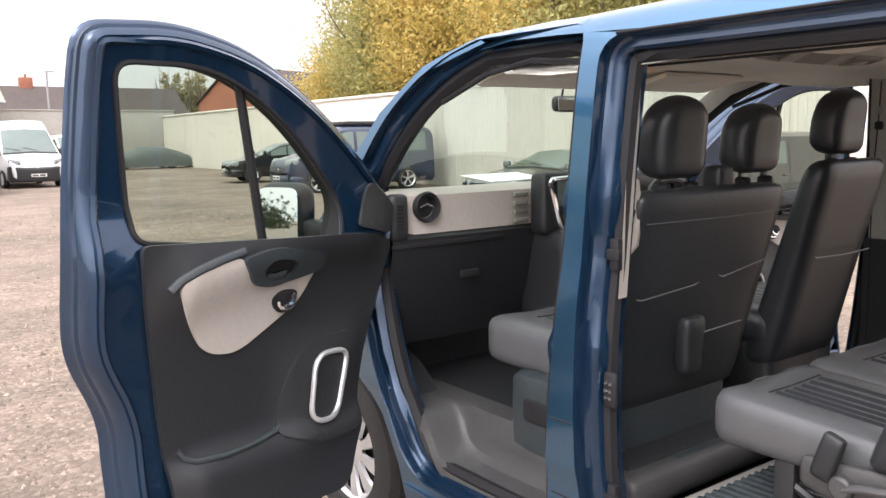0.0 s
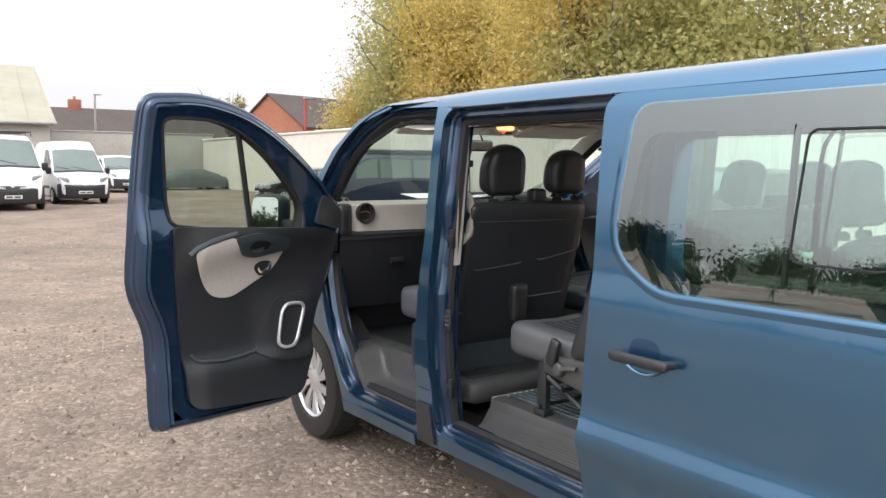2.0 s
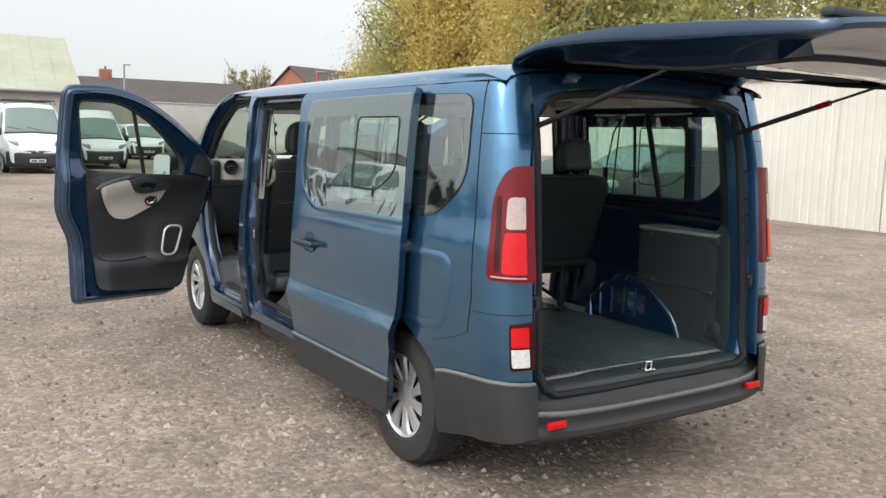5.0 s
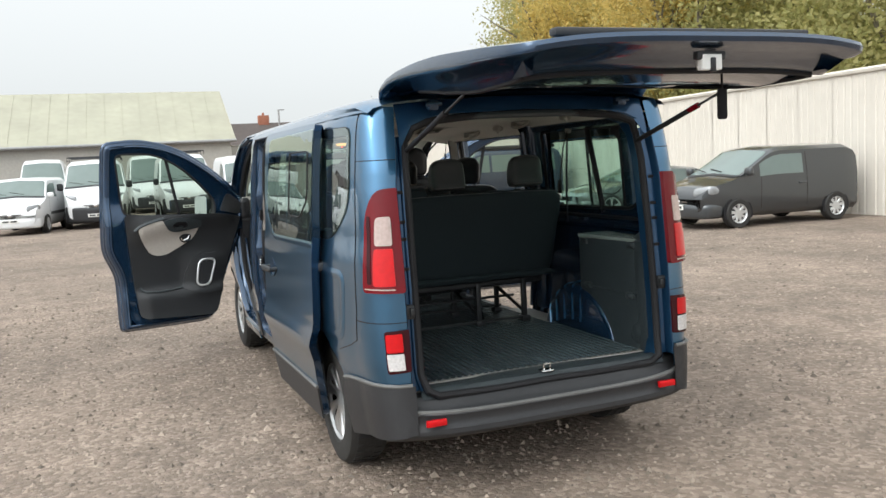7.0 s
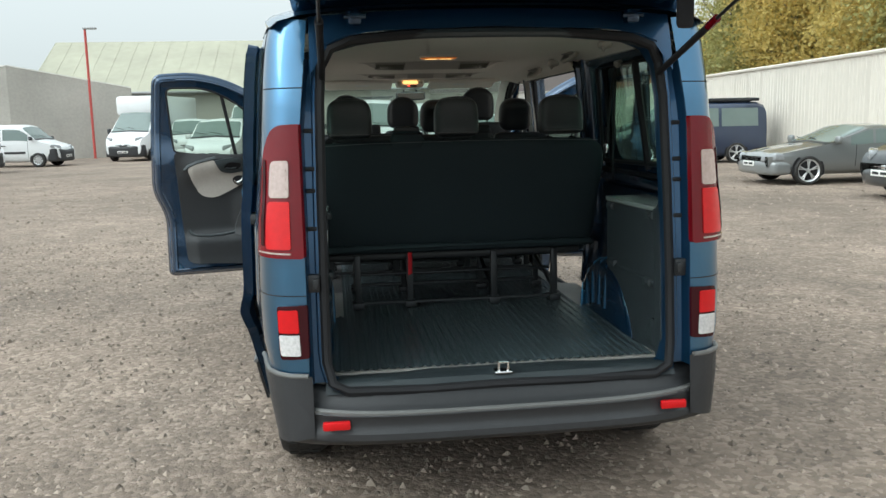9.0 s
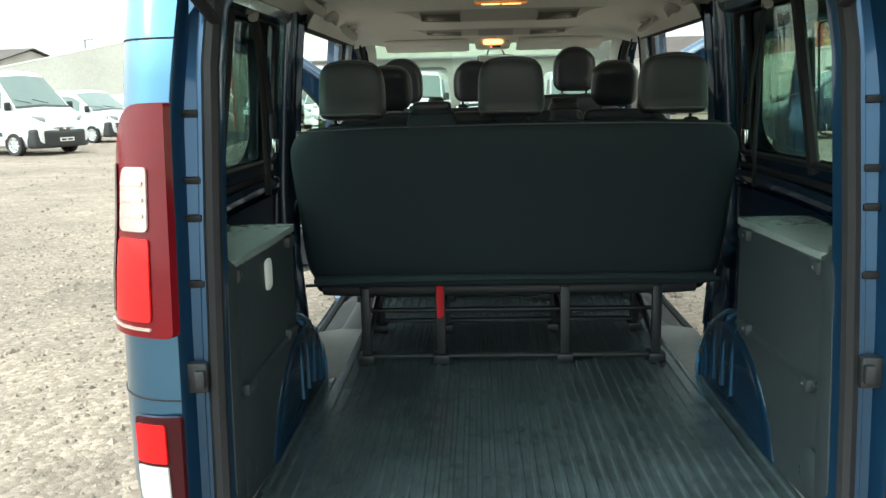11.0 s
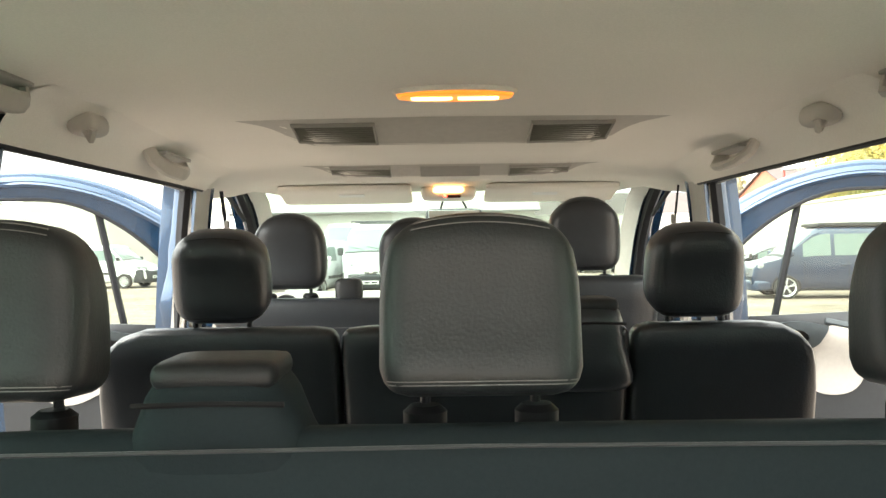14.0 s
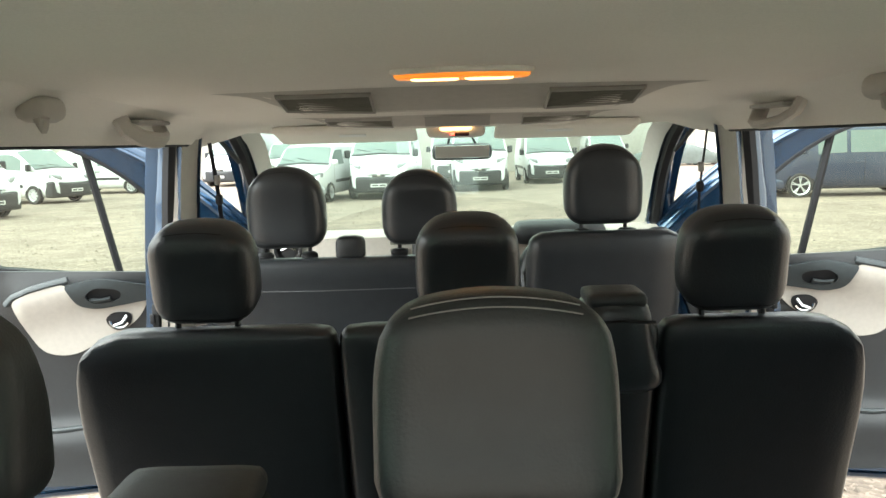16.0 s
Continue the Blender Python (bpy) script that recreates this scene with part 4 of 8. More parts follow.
for sx in (-1, 1):
    bm = bmesh.new()
    tube(bm, [(sx * (side_x(y, 1.872) + 0.001), y, 1.872) for y in (1.12, 1.4, 1.7, 2.08)], 0.004, seg=6)
    part("roof_gutter", bm, RUBBER, van, "black door drip strip")


# windscreen, bonnet and nose
A_EDGE = [(0.0, 2.66, 1.915), (0.25, 2.92, 1.845), (0.5, 3.17, 1.695), (0.75, 3.38, 1.495), (1.0, 3.62, 1.29)]
C_EDGE = [(0.0, 2.83, 1.945), (0.25, 3.09, 1.845), (0.5, 3.36, 1.67), (0.75, 3.65, 1.45), (1.0, 3.93, 1.215)]


def screen_point(u, v):
    ya, za = curve_at([(a, b) for a, b, c in A_EDGE], v), curve_at([(a, c) for a, b, c in A_EDGE], v)
    yc, zc = curve_at([(a, b) for a, b, c in C_EDGE], v), curve_at([(a, c) for a, b, c in C_EDGE], v)
    k = u * u
    w = side_x(ya, za) - 0.005
    return (u * w, yc + (ya - yc) * k, zc + (za - zc) * k)


bm = sheet(densify([(-0.93, 0.03), (0.93, 0.03), (0.93, 1.0), (-0.93, 1.0)], 0.15), [], screen_point, 0.12)
ws = part("windscreen", bm, SCREEN_GLASS, van, "clear windscreen")
ws.visible_shadow = False
bm = sheet(densify([(-1, 0), (1, 0), (1, 1), (-1, 1)], 0.15), [densify([(-0.92, 0.05), (0.92, 0.05), (0.92, 0.97), (-0.92, 0.97)], 0.15)], lambda u, v: Vector(screen_point(u, v)) + Vector((0, -0.004, -0.004)), 0.12, 0.02, (0, -1, -0.5))
part("windscreen_frame", bm, PAINT, van, "blue windscreen pillars")


def bonnet_point(u, v):
    y0, z0 = screen_point(u, 1.0)[1:]
    y1 = 4.40 - 0.16 * u * u
    y = y0 + (y1 - y0) * v
    z = z0 - 0.03 * v - 0.24 * v * v - 0.04 * u * u * v
    return (u * (side_x(min(y, 4.33), 0.9) - 0.012) if v > 0 else u * side_x(y0, z0), y, z)


bm = sheet(densify([(-1, 0), (1, 0), (1, 1), (-1, 1)], 0.15), [], bonnet_point, 0.15)
part("bonnet", bm, PAINT, van, "blue bonnet")


def nose_point(u, v):
    x, y, z = bonnet_point(u, 1.0)
    return (x, y + 0.06 * math.sin(v * math.pi) - 0.03 * v, z + (0.30 - z) * v)


for lo, hi, name, m_ in ((0, 0.22, "bonnet_lip", PAINT), (0.22, 0.5, "front_grille", TRIM), (0.5, 1.0, "front_bumper", CLADDING)):
    part(name, sheet(densify([(-1, lo), (1, lo), (1, hi), (-1, hi)], 0.12), [], nose_point, 0.12, 0.015, (0, -1, 0)), m_, van)
for sx in (-1, 1):
    bm = sheet(densify(rounded([(sx * 0.6, 0.12, 0.03), (sx * 0.99, 0.02, 0.03), (sx * 0.99, 0.3, 0.03), (sx * 0.66, 0.36, 0.03)]), 0.06), [], lambda u, v: Vector(nose_point(u, v)) + Vector((0, 0.014, 0)), 0.06, 0.02, (0, -1, 0))
    part("headlight", bm, CLEAR_LENS, van, "clear headlight")

# underbody and rear bumper
bm = bmesh.new()
box(bm, (0, 1.75, 0.36), (1.24, 5.0, 0.12), 0.03)
part("underbody", bm, RUBBER, van, "dark underbody")


def bumper_point(u, v):
    a = abs(u)
    x = 0.845 * u
    y = -0.925 + 0.10 * a ** 6 + 0.02 * a * a
    prof = [(0.0, 0.06, 0.325), (0.15, 0.02, 0.34), (0.28, -0.004, 0.358), (0.42, -0.002, 0.385), (0.5, 0.014, 0.402), (0.62, 0.012, 0.44), (0.70, 0.004, 0.456), (0.74, 0.03, 0.463), (0.85, 0.055, 0.485), (0.95, 0.07, 0.515), (1.0, 0.115, 0.53)]
    dy, z = curve_at([(p[0], p[1]) for p in prof], v), curve_at([(p[0], p[2]) for p in prof], v)
    return (x, y + dy, z + 0.03 * a ** 4 * v)


bm = sheet(densify([(-1, 0), (1, 0), (1, 1), (-1, 1)], 0.06), [], bumper_point, 0.06)
part("rear_bumper", bm, CLADDING, van, "dark grey plastic rear bumper with step")
for sx in (-1, 1):
    bm = bmesh.new()
    box(bm, (sx * 0.645, -0.905, 0.426), (0.10, 0.02, 0.032), 0.005)
    part("rear_reflector", bm, BRIGHT_RED, van, "red bumper reflector")
# Highlight line of the bumper step, put in as a paler tube
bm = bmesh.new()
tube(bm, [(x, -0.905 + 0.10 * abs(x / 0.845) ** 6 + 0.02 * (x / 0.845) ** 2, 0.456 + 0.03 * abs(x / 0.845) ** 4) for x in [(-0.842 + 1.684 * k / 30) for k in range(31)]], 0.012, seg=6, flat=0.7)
part("bumper_ledge", bm, EDGE_HIGHLIGHT, van, "pale scuffed bumper ledge")

# rear opening: header, jambs, sill
OPEN_R = [(0.60, 0.53), (0.655, 0.56), (0.677, 0.64), (0.676, 0.9), (0.672, 1.25), (0.664, 1.60), (0.655, 1.735), (0.618, 1.80), (0.54, 1.832), (0.3, 1.852), (0.0, 1.862)]
loop = [(x, z) for x, z in OPEN_R] + [(-x, z) for x, z in OPEN_R[::-1][1:]]


def rear_ring(dx, dy, dz=0.0):
    out = []
    for x, z in loop:
        s = 1 if x > 0 else -1 if x < 0 else 0
        back = max(dy, 0.045) if 0.6 < z < 1.74 else dy
        out.append((x + s * dx, rear_y(z) + back, z + (dx if z > 1.7 else -dx * 0.3 if z < 0.6 else 0) + dz))
    return out


# Frame, gutter and header have their shade in the paint colour
bm = bmesh.new()
strip(bm, [rear_ring(0.012, -0.004), rear_ring(0.012, 0.03), rear_ring(0.004, 0.048), rear_ring(-0.006, 0.07), rear_ring(-0.012, 0.12)], closed=False)
part("tailgate_jamb", bm, HALF_SHADED_PAINT, van, "blue rear opening frame")
# recessed gutter between the lamps and the opening
for sx in (-1, 1):
    rows = []
    for z in [0.56 + 0.06 * k for k in range(21)]:
        xo, xi, yr = 0.735 - max(0, z - 1.5) * 0.1, curve_at([(b, a) for a, b in OPEN_R[1:7]], z), rear_y(z)
        rows.append([(sx * xx, yr + dy, z) for xx, dy in ((xo + 0.001, -0.004), (xo - 0.005, 0.006), (xo - 0.008, 0.032), (xo - 0.014, 0.046), (xi + 0.028, 0.050), (xi + 0.022, 0.040), (xi + 0.012, 0.040), (xi + 0.006, 0.052))])
    part("jamb_gutter", strip(bmesh.new(), rows, closed=False), HALF_SHADED_PAINT, van, "recessed blue gutter beside the rear opening")
bm = bmesh.new()
tube(bm, rear_ring(-0.004, 0.012) + [(-0.3, rear_y(0.53) + 0.012, 0.522), (0, rear_y(0.53) + 0.012, 0.527), (0.3, rear_y(0.53) + 0.012, 0.522)], 0.019, closed=True, seg=8)
part("tailgate_seal", bm, RUBBER, van, "black rear opening seal")
# header between the opening and the roof edge
rows = []
for k, (zt, yy) in enumerate([(0, 0), (0.3, 0.0), (0.7, 0.012), (1.0, 0.03)]):
    row = []
    for j in range(21):
        x = -0.69 + 1.38 * j / 20
        zl = 1.865 - 0.08 * abs(x / 0.66) ** 6 if abs(x) < 0.66 else 1.70
        zh = 1.955 - 0.03 * (x / 0.7) ** 2 - 0.012
        z = zl + (zh - zl) * zt
        row.append((x, rear_y(min(z, 1.95)) + yy * 0.6 + 0.0, z))
    rows.append(row)
part("roof_header", strip(bmesh.new(), rows, closed=False), HALF_SHADED_PAINT, van, "blue header panel above the rear opening")
for sx in (-1, 1):
    for x in (0.52,):
        bm = bmesh.new()
        box(bm, (sx * x, -0.735, 1.90), (0.05, 0.06, 0.05), 0.01)
        rod(bm, (sx * x - 0.04, -0.755, 1.905), (sx * x + 0.04, -0.755, 1.905), 0.012)
        part("tailgate_hinge", bm, SHADED_PAINT, van)
# sill plate with striker
rows = []
for dy, z in ((0.0, 0.522), (0.02, 0.545), (0.03, 0.556), (0.09, 0.563), (0.12, 0.556), (0.16, 0.556)):
    row = []
    for j in range(41):
        x = -0.68 + 1.36 * j / 40
        w = 0.03 * (math.tanh((abs(x) - 0.33) * 18) * 0.5 + 0.5)
        row.append((x, rear_y(0.53) + 0.012 + dy - (w if dy >= 0.09 else 0), z))
    rows.append(row)
part("load_sill", strip(bmesh.new(), rows, closed=False), CARGO_TRIM, van, "charcoal plastic load sill")
bm = bmesh.new()
box(bm, (0, -0.79, 0.562), (0.07, 0.05, 0.012), 0.005)
tube(bm, [(-0.018, -0.80, 0.565), (-0.018, -0.80, 0.60), (0.018, -0.80, 0.60), (0.018, -0.80, 0.565)], 0.006, seg=8)
part("striker", bm, CHROME, van, "steel tailgate striker")


# ---- doors of the minibus ----
# front door, built closed at the left flank and swung about its hinge
FRONT_DOOR = densify(rounded([(2.112, 1.935, 0.08), (2.074, 1.45, 0.3), (2.060, 1.03, 0.08), (2.152, 0.82, 0.08), (2.143, 0.345, 0.06), (2.95, 0.345, 0.12), (3.09, 0.72, 0.2), (3.24, 1.05, 0.08), (3.30, 1.30, 0.05),
                              (3.325, 1.405, 0.04), (3.12, 1.615, 0.2), (2.90, 1.785, 0.2), (2.66, 1.905, 0.15), (2.40, 1.955, 0.1)]))
WINDOW = densify(rounded([(2.205, 1.83, 0.06), (2.240, 1.335, 0.04), (2.985, 1.235, 0.04), (3.035, 1.40, 0.08), (2.88, 1.585, 0.2), (2.72, 1.725, 0.15), (2.51, 1.83, 0.12)]))
PIVOT = Vector((-0.905, 3.235, 0))
SWING = 77.0


def swung(ob, degrees=-SWING, pivot=PIVOT):
    ob.matrix_basis = Matrix.Translation(pivot) @ Matrix.Rotation(radians(degrees), 4, "Z") @ Matrix.Translation(-pivot)


def leaf_skin(u, z):
    """The flank without the roof's turn-in."""
    return (skin(u, min(z, 1.88))[0] + max(0, z - 1.88) * 0.25, u, z)


def deep(d):
    """Inwards from the door's skin by d; the frame round the glass is thinner than the lower door."""
    def g(u, z):
        x, y, zz = leaf_skin(u, z)
        k = 1.0 - 0.5 * max(0.0, min(1.0, (z - 1.28) / 0.14))
        return (x + d * k, y, zz)
    return g


# Edge, bead and inner frame below use the shade-darkened body paint
door = part("front_door", sheet(FRONT_DOOR, [WINDOW], leaf_skin, 0.09), PAINT, van, "blue front door swung wide open")
bm = bmesh.new()
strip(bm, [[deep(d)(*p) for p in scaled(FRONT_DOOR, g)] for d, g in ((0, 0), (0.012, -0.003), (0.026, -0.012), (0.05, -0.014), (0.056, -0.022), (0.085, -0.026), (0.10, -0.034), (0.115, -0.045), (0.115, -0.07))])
part("door_edge", bm, SHADED_PAINT, door, "painted door edge")
bm = bmesh.new()
tube(bm, [deep(0.114)(*p) for p in clean_offset(FRONT_DOOR, -0.06)], 0.012, closed=True, seg=6)
part("pressed_bead", bm, SHADED_PAINT, door, "pressed bead round the door frame")
# inner frame round the glass
bm = sheet(clean_offset(FRONT_DOOR, -0.066), [scaled(WINDOW, -0.005)], deep(0.114), 0.09, 0.006, (-1, 0, 0))
part("inner_frame", bm, SHADED_PAINT, door, "painted inner door frame")
bm = bmesh.new()
strip(bm, [[inset(leaf_skin, 0.0)(*p) for p in WINDOW], [deep(0.116)(*p) for p in WINDOW]])
part("window_return", bm, RUBBER, door)
bm = bmesh.new()
tube(bm, [deep(0.118)(*p) for p in WINDOW], 0.008, closed=True, seg=6)
part("window_seal", bm, RUBBER, door, "black window seal")
bm = sheet(scaled(WINDOW, 0.004), [], inset(leaf_skin, 0.03), 0.12)
pane = part("door_window", bm, GLASS, door, "clear door glass")
pane.visible_shadow = False
bm = bmesh.new()
tube(bm, [inset(leaf_skin, 0.035)(2.725, 1.265), inset(leaf_skin, 0.035)(2.625, 1.79)], 0.015, seg=6)
part("window_divider", bm, RUBBER, door, "black window divider")
# trim card: dark lower panel, pale insert, pocket, loudspeaker
trim = inset(leaf_skin, 0.128)
CARD = densify(rounded([(2.235, 1.33, 0.03), (2.29, 0.46, 0.06), (2.93, 0.42, 0.08), (3.03, 0.72, 0.15), (3.17, 1.08, 0.08), (3.235, 1.25, 0.05), (3.06, 1.29, 0.03)]))


def bulged(u, z):
    x, y, zz = trim(u, z)
    ridge = 1.235 + 0.05 * max(-1, min(1, (u - 2.55) / 0.3))
    b = 0.045 * math.exp(-((z - ridge) / 0.10) ** 2) + 0.045 / (1 + math.exp((z - 0.672) * 70))
    b += 0.035 * math.exp(-(((u - 2.87) / 0.17) ** 4 + ((z - 0.79) / 0.17) ** 4))
    e = min(1, max(0, (u - 2.25) / 0.12)) * min(1, max(0, (3.2 - u) / 0.12))
    return (x + b * e + 0.008, y, zz)


part("door_card", sheet(CARD, [], bulged, 0.03, 0.02, (-1, 0, 0)), TRIM, door, "black door trim panel")


def on_card(loop, lift, name, material, thick=0.008, step=0.03, label="", holes=()):
    f = lambda u, z: (bulged(u, z)[0] + lift, *bulged(u, z)[1:])
    return part(name, sheet(densify(rounded(loop), 0.025), [densify(rounded(h), 0.02) for h in holes], f, step, thick, (-1, 0, 0)), material, door, label)


def card_line(pts, lift, r, name, material, label="", flat=1.0):
    bm = bmesh.new()
    tube(bm, [Vector(bulged(u, z)) + Vector((lift, 0, 0)) for u, z in pts], r, seg=8, flat=flat)
    return part(name, bm, material, door, label)


on_card([(2.325, 1.205, 0.03), (2.41, 1.245, 0.06), (2.53, 1.268, 0.02), (2.585, 1.18, 0.05), (2.64, 1.162, 0.05), (2.845, 1.188, 0.015), (2.79, 1.09, 0.06), (2.66, 1.025, 0.08), (2.53, 0.962, 0.06), (2.42, 0.985, 0.05), (2.355, 1.11, 0.06)],
        0.008, "pale_insert", BEIGE, 0.01, 0.03, "warm grey door insert")
card_line([(2.305, 1.195), (2.335, 1.225), (2.40, 1.252), (2.47, 1.27), (2.545, 1.285)], 0.006, 0.014, "armrest_lip", CARGO_TRIM, "grey armrest edge", 0.6)
cup = [(2.598, 1.212, 0.03), (2.64, 1.250, 0.03), (2.745, 1.235, 0.035), (2.735, 1.19, 0.03), (2.64, 1.178, 0.03)]
on_card([(2.53, 1.262, 0.02), (2.66, 1.288, 0.06), (2.86, 1.245, 0.03), (2.86, 1.185, 0.02), (2.645, 1.155, 0.04), (2.575, 1.175, 0.03)], 0.022, "pull_handle", CARGO_TRIM, 0.03, 0.03, "dark scooped pull handle", [cup])
on_card(cup, 0.002, "handle_recess", RUBBER, 0.002, 0.03, "black handle recess")
card_line([(2.62, 1.195), (2.66, 1.19), (2.70, 1.197)], 0.012, 0.016, "handle_scoop", CARGO_TRIM, "", 0.5)
on_card([(2.662, 1.108, 0.03), (2.70, 1.14, 0.03), (2.775, 1.132, 0.03), (2.765, 1.075, 0.03), (2.70, 1.056, 0.03)], 0.016, "latch_bezel", RUBBER, 0.012, 0.03, "black latch bezel")
bm = bmesh.new()
cb = Vector(bulged(2.722, 1.10)) + Vector((0.024, 0, 0))
tube(bm, [cb + Vector((0, 0.034 * math.cos(a), 0.026 * math.sin(a))) for a in [math.pi * 0.95 + math.pi * 0.95 * k / 10 for k in range(11)]], 0.006, seg=6)
tube(bm, [cb + Vector((0.004, -0.02, -0.016)), cb + Vector((0.010, 0.012, -0.004)), cb + Vector((0.004, 0.030, 0.022))], 0.008, seg=6)
part("chrome_latch", bm, CHROME, door, "chrome door latch")
speak = [(2.775, 0.685, 0.055), (2.89, 0.685, 0.05), (2.96, 0.90, 0.045), (2.815, 0.91, 0.065)]
on_card([(2.655, 0.675, 0.03), (2.715, 0.86, 0.1), (2.80, 0.955, 0.09), (3.02, 0.955, 0.05), (2.98, 0.62, 0.05), (2.80, 0.62, 0.03)], 0.012, "speaker_surround", TRIM, 0.02, 0.03, "dark speaker surround")
on_card(speak, 0.022, "speaker_grille", TRIM, 0.006, 0.03, "black loudspeaker grille")
bm = bmesh.new()
tube(bm, [(bulged(*p)[0] + 0.026, *bulged(*p)[1:]) for p in densify(rounded(speak), 0.02)], 0.0095, closed=True, seg=8)
part("speaker_ring", bm, SILVER, door, "bright silver speaker ring")
card_line([(2.315, 0.715), (2.33, 0.69), (2.36, 0.676), (2.46, 0.668), (2.57, 0.672), (2.655, 0.682), (2.68, 0.70)], 0.002, 0.011, "pocket_rim", CARGO_TRIM, "dark map pocket rim")
bm = bmesh.new()
box(bm, inset(leaf_skin, 0.06)(2.122, 1.16), (0.05, 0.02, 0.085), 0.004)
box(bm, inset(leaf_skin, 0.075)(2.108, 1.165), (0.02, 0.012, 0.03), 0.004)
for dz in (0.05, -0.045, 0.0):
    rod(bm, Vector(inset(leaf_skin, 0.045)(2.120, 1.16 + dz)), Vector(inset(leaf_skin, 0.045)(2.100, 1.16 + dz)), 0.006, 8)
part("door_lock", bm, STEEL, door, "steel door lock")
# outside handle and mirror
bm = bmesh.new()
soft(bm, Vector(skin(2.30, 1.0)) + Vector((-0.03, 0, 0)), (0.03, 0.2, 0.035), 0.015, 4)
part("door_handle", bm, TRIM, door, "black outer handle")
turn = pose(-1.182, 3.012, 1.332, -3.3, 0, 16)
bm = bmesh.new()
soft(bm, (0.0, 0.055, 0.0), (0.22, 0.125, 0.25), 0.055, 8, lambda p: (p.x * (1 - 0.9 * max(0, p.y)), p.y, p.z * (1 - 1.2 * max(0, p.y))))
bm.transform(turn)
box(bm, (-1.01, 3.075, 1.29), (0.16, 0.07, 0.06), 0.015)
mirror = part("door_mirror", bm, TRIM, door, "black door mirror")
bm = sheet(densify(rounded([(-0.093, -0.108, 0.035), (0.09, -0.108, 0.035), (0.09, 0.106, 0.045), (-0.088, 0.106, 0.045)]), 0.04), [], lambda u, v: turn @ Vector((u, -0.0115, v)), 0.06, 0.004, (0, 1, 0))
part("mirror_glass", bm, MIRROR, mirror, "mirror glass")
on_card([(3.03, 1.315, 0.02), (3.225, 1.27, 0.02), (3.245, 1.37, 0.03), (3.12, 1.475, 0.05)], -0.006, "mirror_triangle", TRIM, 0.012, 0.05, "black mirror base cover")
swung(door)
mirrored(door)

# hinges and door check between front door and pillar
for z in (0.72, 1.18):
    bm = bmesh.new()
    box(bm, (-0.90, 3.235, z), (0.06, 0.10, 0.09), 0.012)
    rod(bm, (-0.93, 3.25, z - 0.06), (-0.93, 3.25, z + 0.06), 0.014)
    mirrored(part("front_hinge", bm, SHADED_PAINT, van, "blue door hinge"))
bm = bmesh.new()
box(bm, (-0.90, 3.19, 1.30), (0.05, 0.03, 0.06), 0.01)
for k in range(5):
    lathe(bm, [(0.018, 0), (0.024, 0.006), (0.018, 0.012)], 12, pose(-0.925 - 0.012 * k, 3.20, 1.30, 0, -90, 0))
mirrored(part("wiring_boot", bm, RUBBER, van, "black rubber wiring boot"))

# sliding door: the same flank, moved back along its rail and outwards
BACK, OUT = 0.96, 0.078
SLIDE = densify(rounded([(2.015, 1.865, 0.08), (2.005, 1.2, 0.3), (2.022, 0.9, 0.2), (2.03, 0.26, 0.03), (0.98, 0.26, 0.03), (0.90, 0.5, 0.15), (0.80, 0.72, 0.15), (0.775, 0.95, 0.1), (0.77, 1.865, 0.02)]))
SLIDE_WINDOW = densify(rounded([(1.875, 1.825, 0.07), (1.92, 1.42, 0.1), (1.88, 1.33, 0.06), (1.73, 1.245, 0.07), (0.775, 1.255, 0.005), (0.775, 1.835, 0.005)]))
SLIDE_HOLE = densify(rounded([(1.825, 1.735, 0.07), (1.885, 1.42, 0.1), (1.85, 1.345, 0.06), (1.715, 1.275, 0.07), (0.855, 1.285, 0.05), (0.855, 1.735, 0.05)]))


def slide_skin(u, z):
    x, y, zz = -side_x(max(u, 0.8), z), u, z
    crease = -0.03 * math.exp(-((z - 0.70) / 0.075) ** 2) if z > 0.70 else -0.03 * math.exp(-((z - 0.70) / 0.14) ** 2)
    return (x + crease, y, zz)


sd = part("sliding_door", sheet(SLIDE, [SLIDE_HOLE], slide_skin, 0.03), PAINT, van, "blue sliding side door pushed back", 60)
bm = bmesh.new()
strip(bm, [[inset(slide_skin, d)(*p) for p in scaled(SLIDE, g)] for d, g in ((0, 0), (0.012, -0.003), (0.04, -0.008), (0.055, -0.03), (0.06, -0.06))])
part("door_edge", bm, SHADED_PAINT, sd)
bm = sheet(clean_offset(SLIDE, -0.05), [scaled(SLIDE_HOLE, 0.01)], inset(slide_skin, 0.058), 0.1, 0.004)
part("inner_panel", bm, TRIM, sd, "dark inner door panel")
bm = sheet(SLIDE_WINDOW, [], inset(slide_skin, -0.0045), 0.12)
pane = part("side_window", bm, PRIVACY, sd, "green tinted side glass")
pane.visible_shadow = False
VENT = densify(rounded([(1.275, 1.725, 0.03), (1.30, 1.375, 0.04), (1.03, 1.372, 0.06), (0.865, 1.475, 0.06), (0.868, 1.725, 0.03)]))
bm = sheet(scaled(SLIDE_WINDOW, -0.004), [scaled(SLIDE_HOLE, -0.005)], inset(slide_skin, -0.002), 0.12)
part("window_border", bm, FRIT, sd, "dark printed glass border")
bm = bmesh.new()
lip_span = [k for k, p in enumerate(SLIDE_WINDOW) if p[0] > 0.7752 and p[1] < 1.795]
strip(bm, [[inset(slide_skin, d)(max(scaled(SLIDE_WINDOW, g)[k][0], 0.772), scaled(SLIDE_WINDOW, g)[k][1]) for k in lip_span] for d, g in ((0.0005, 0.036), (-0.0025, 0.022), (-0.0042, 0.016), (-0.0042, 0.012), (-0.003, 0.003), (-0.002, 0.001))], closed=False)
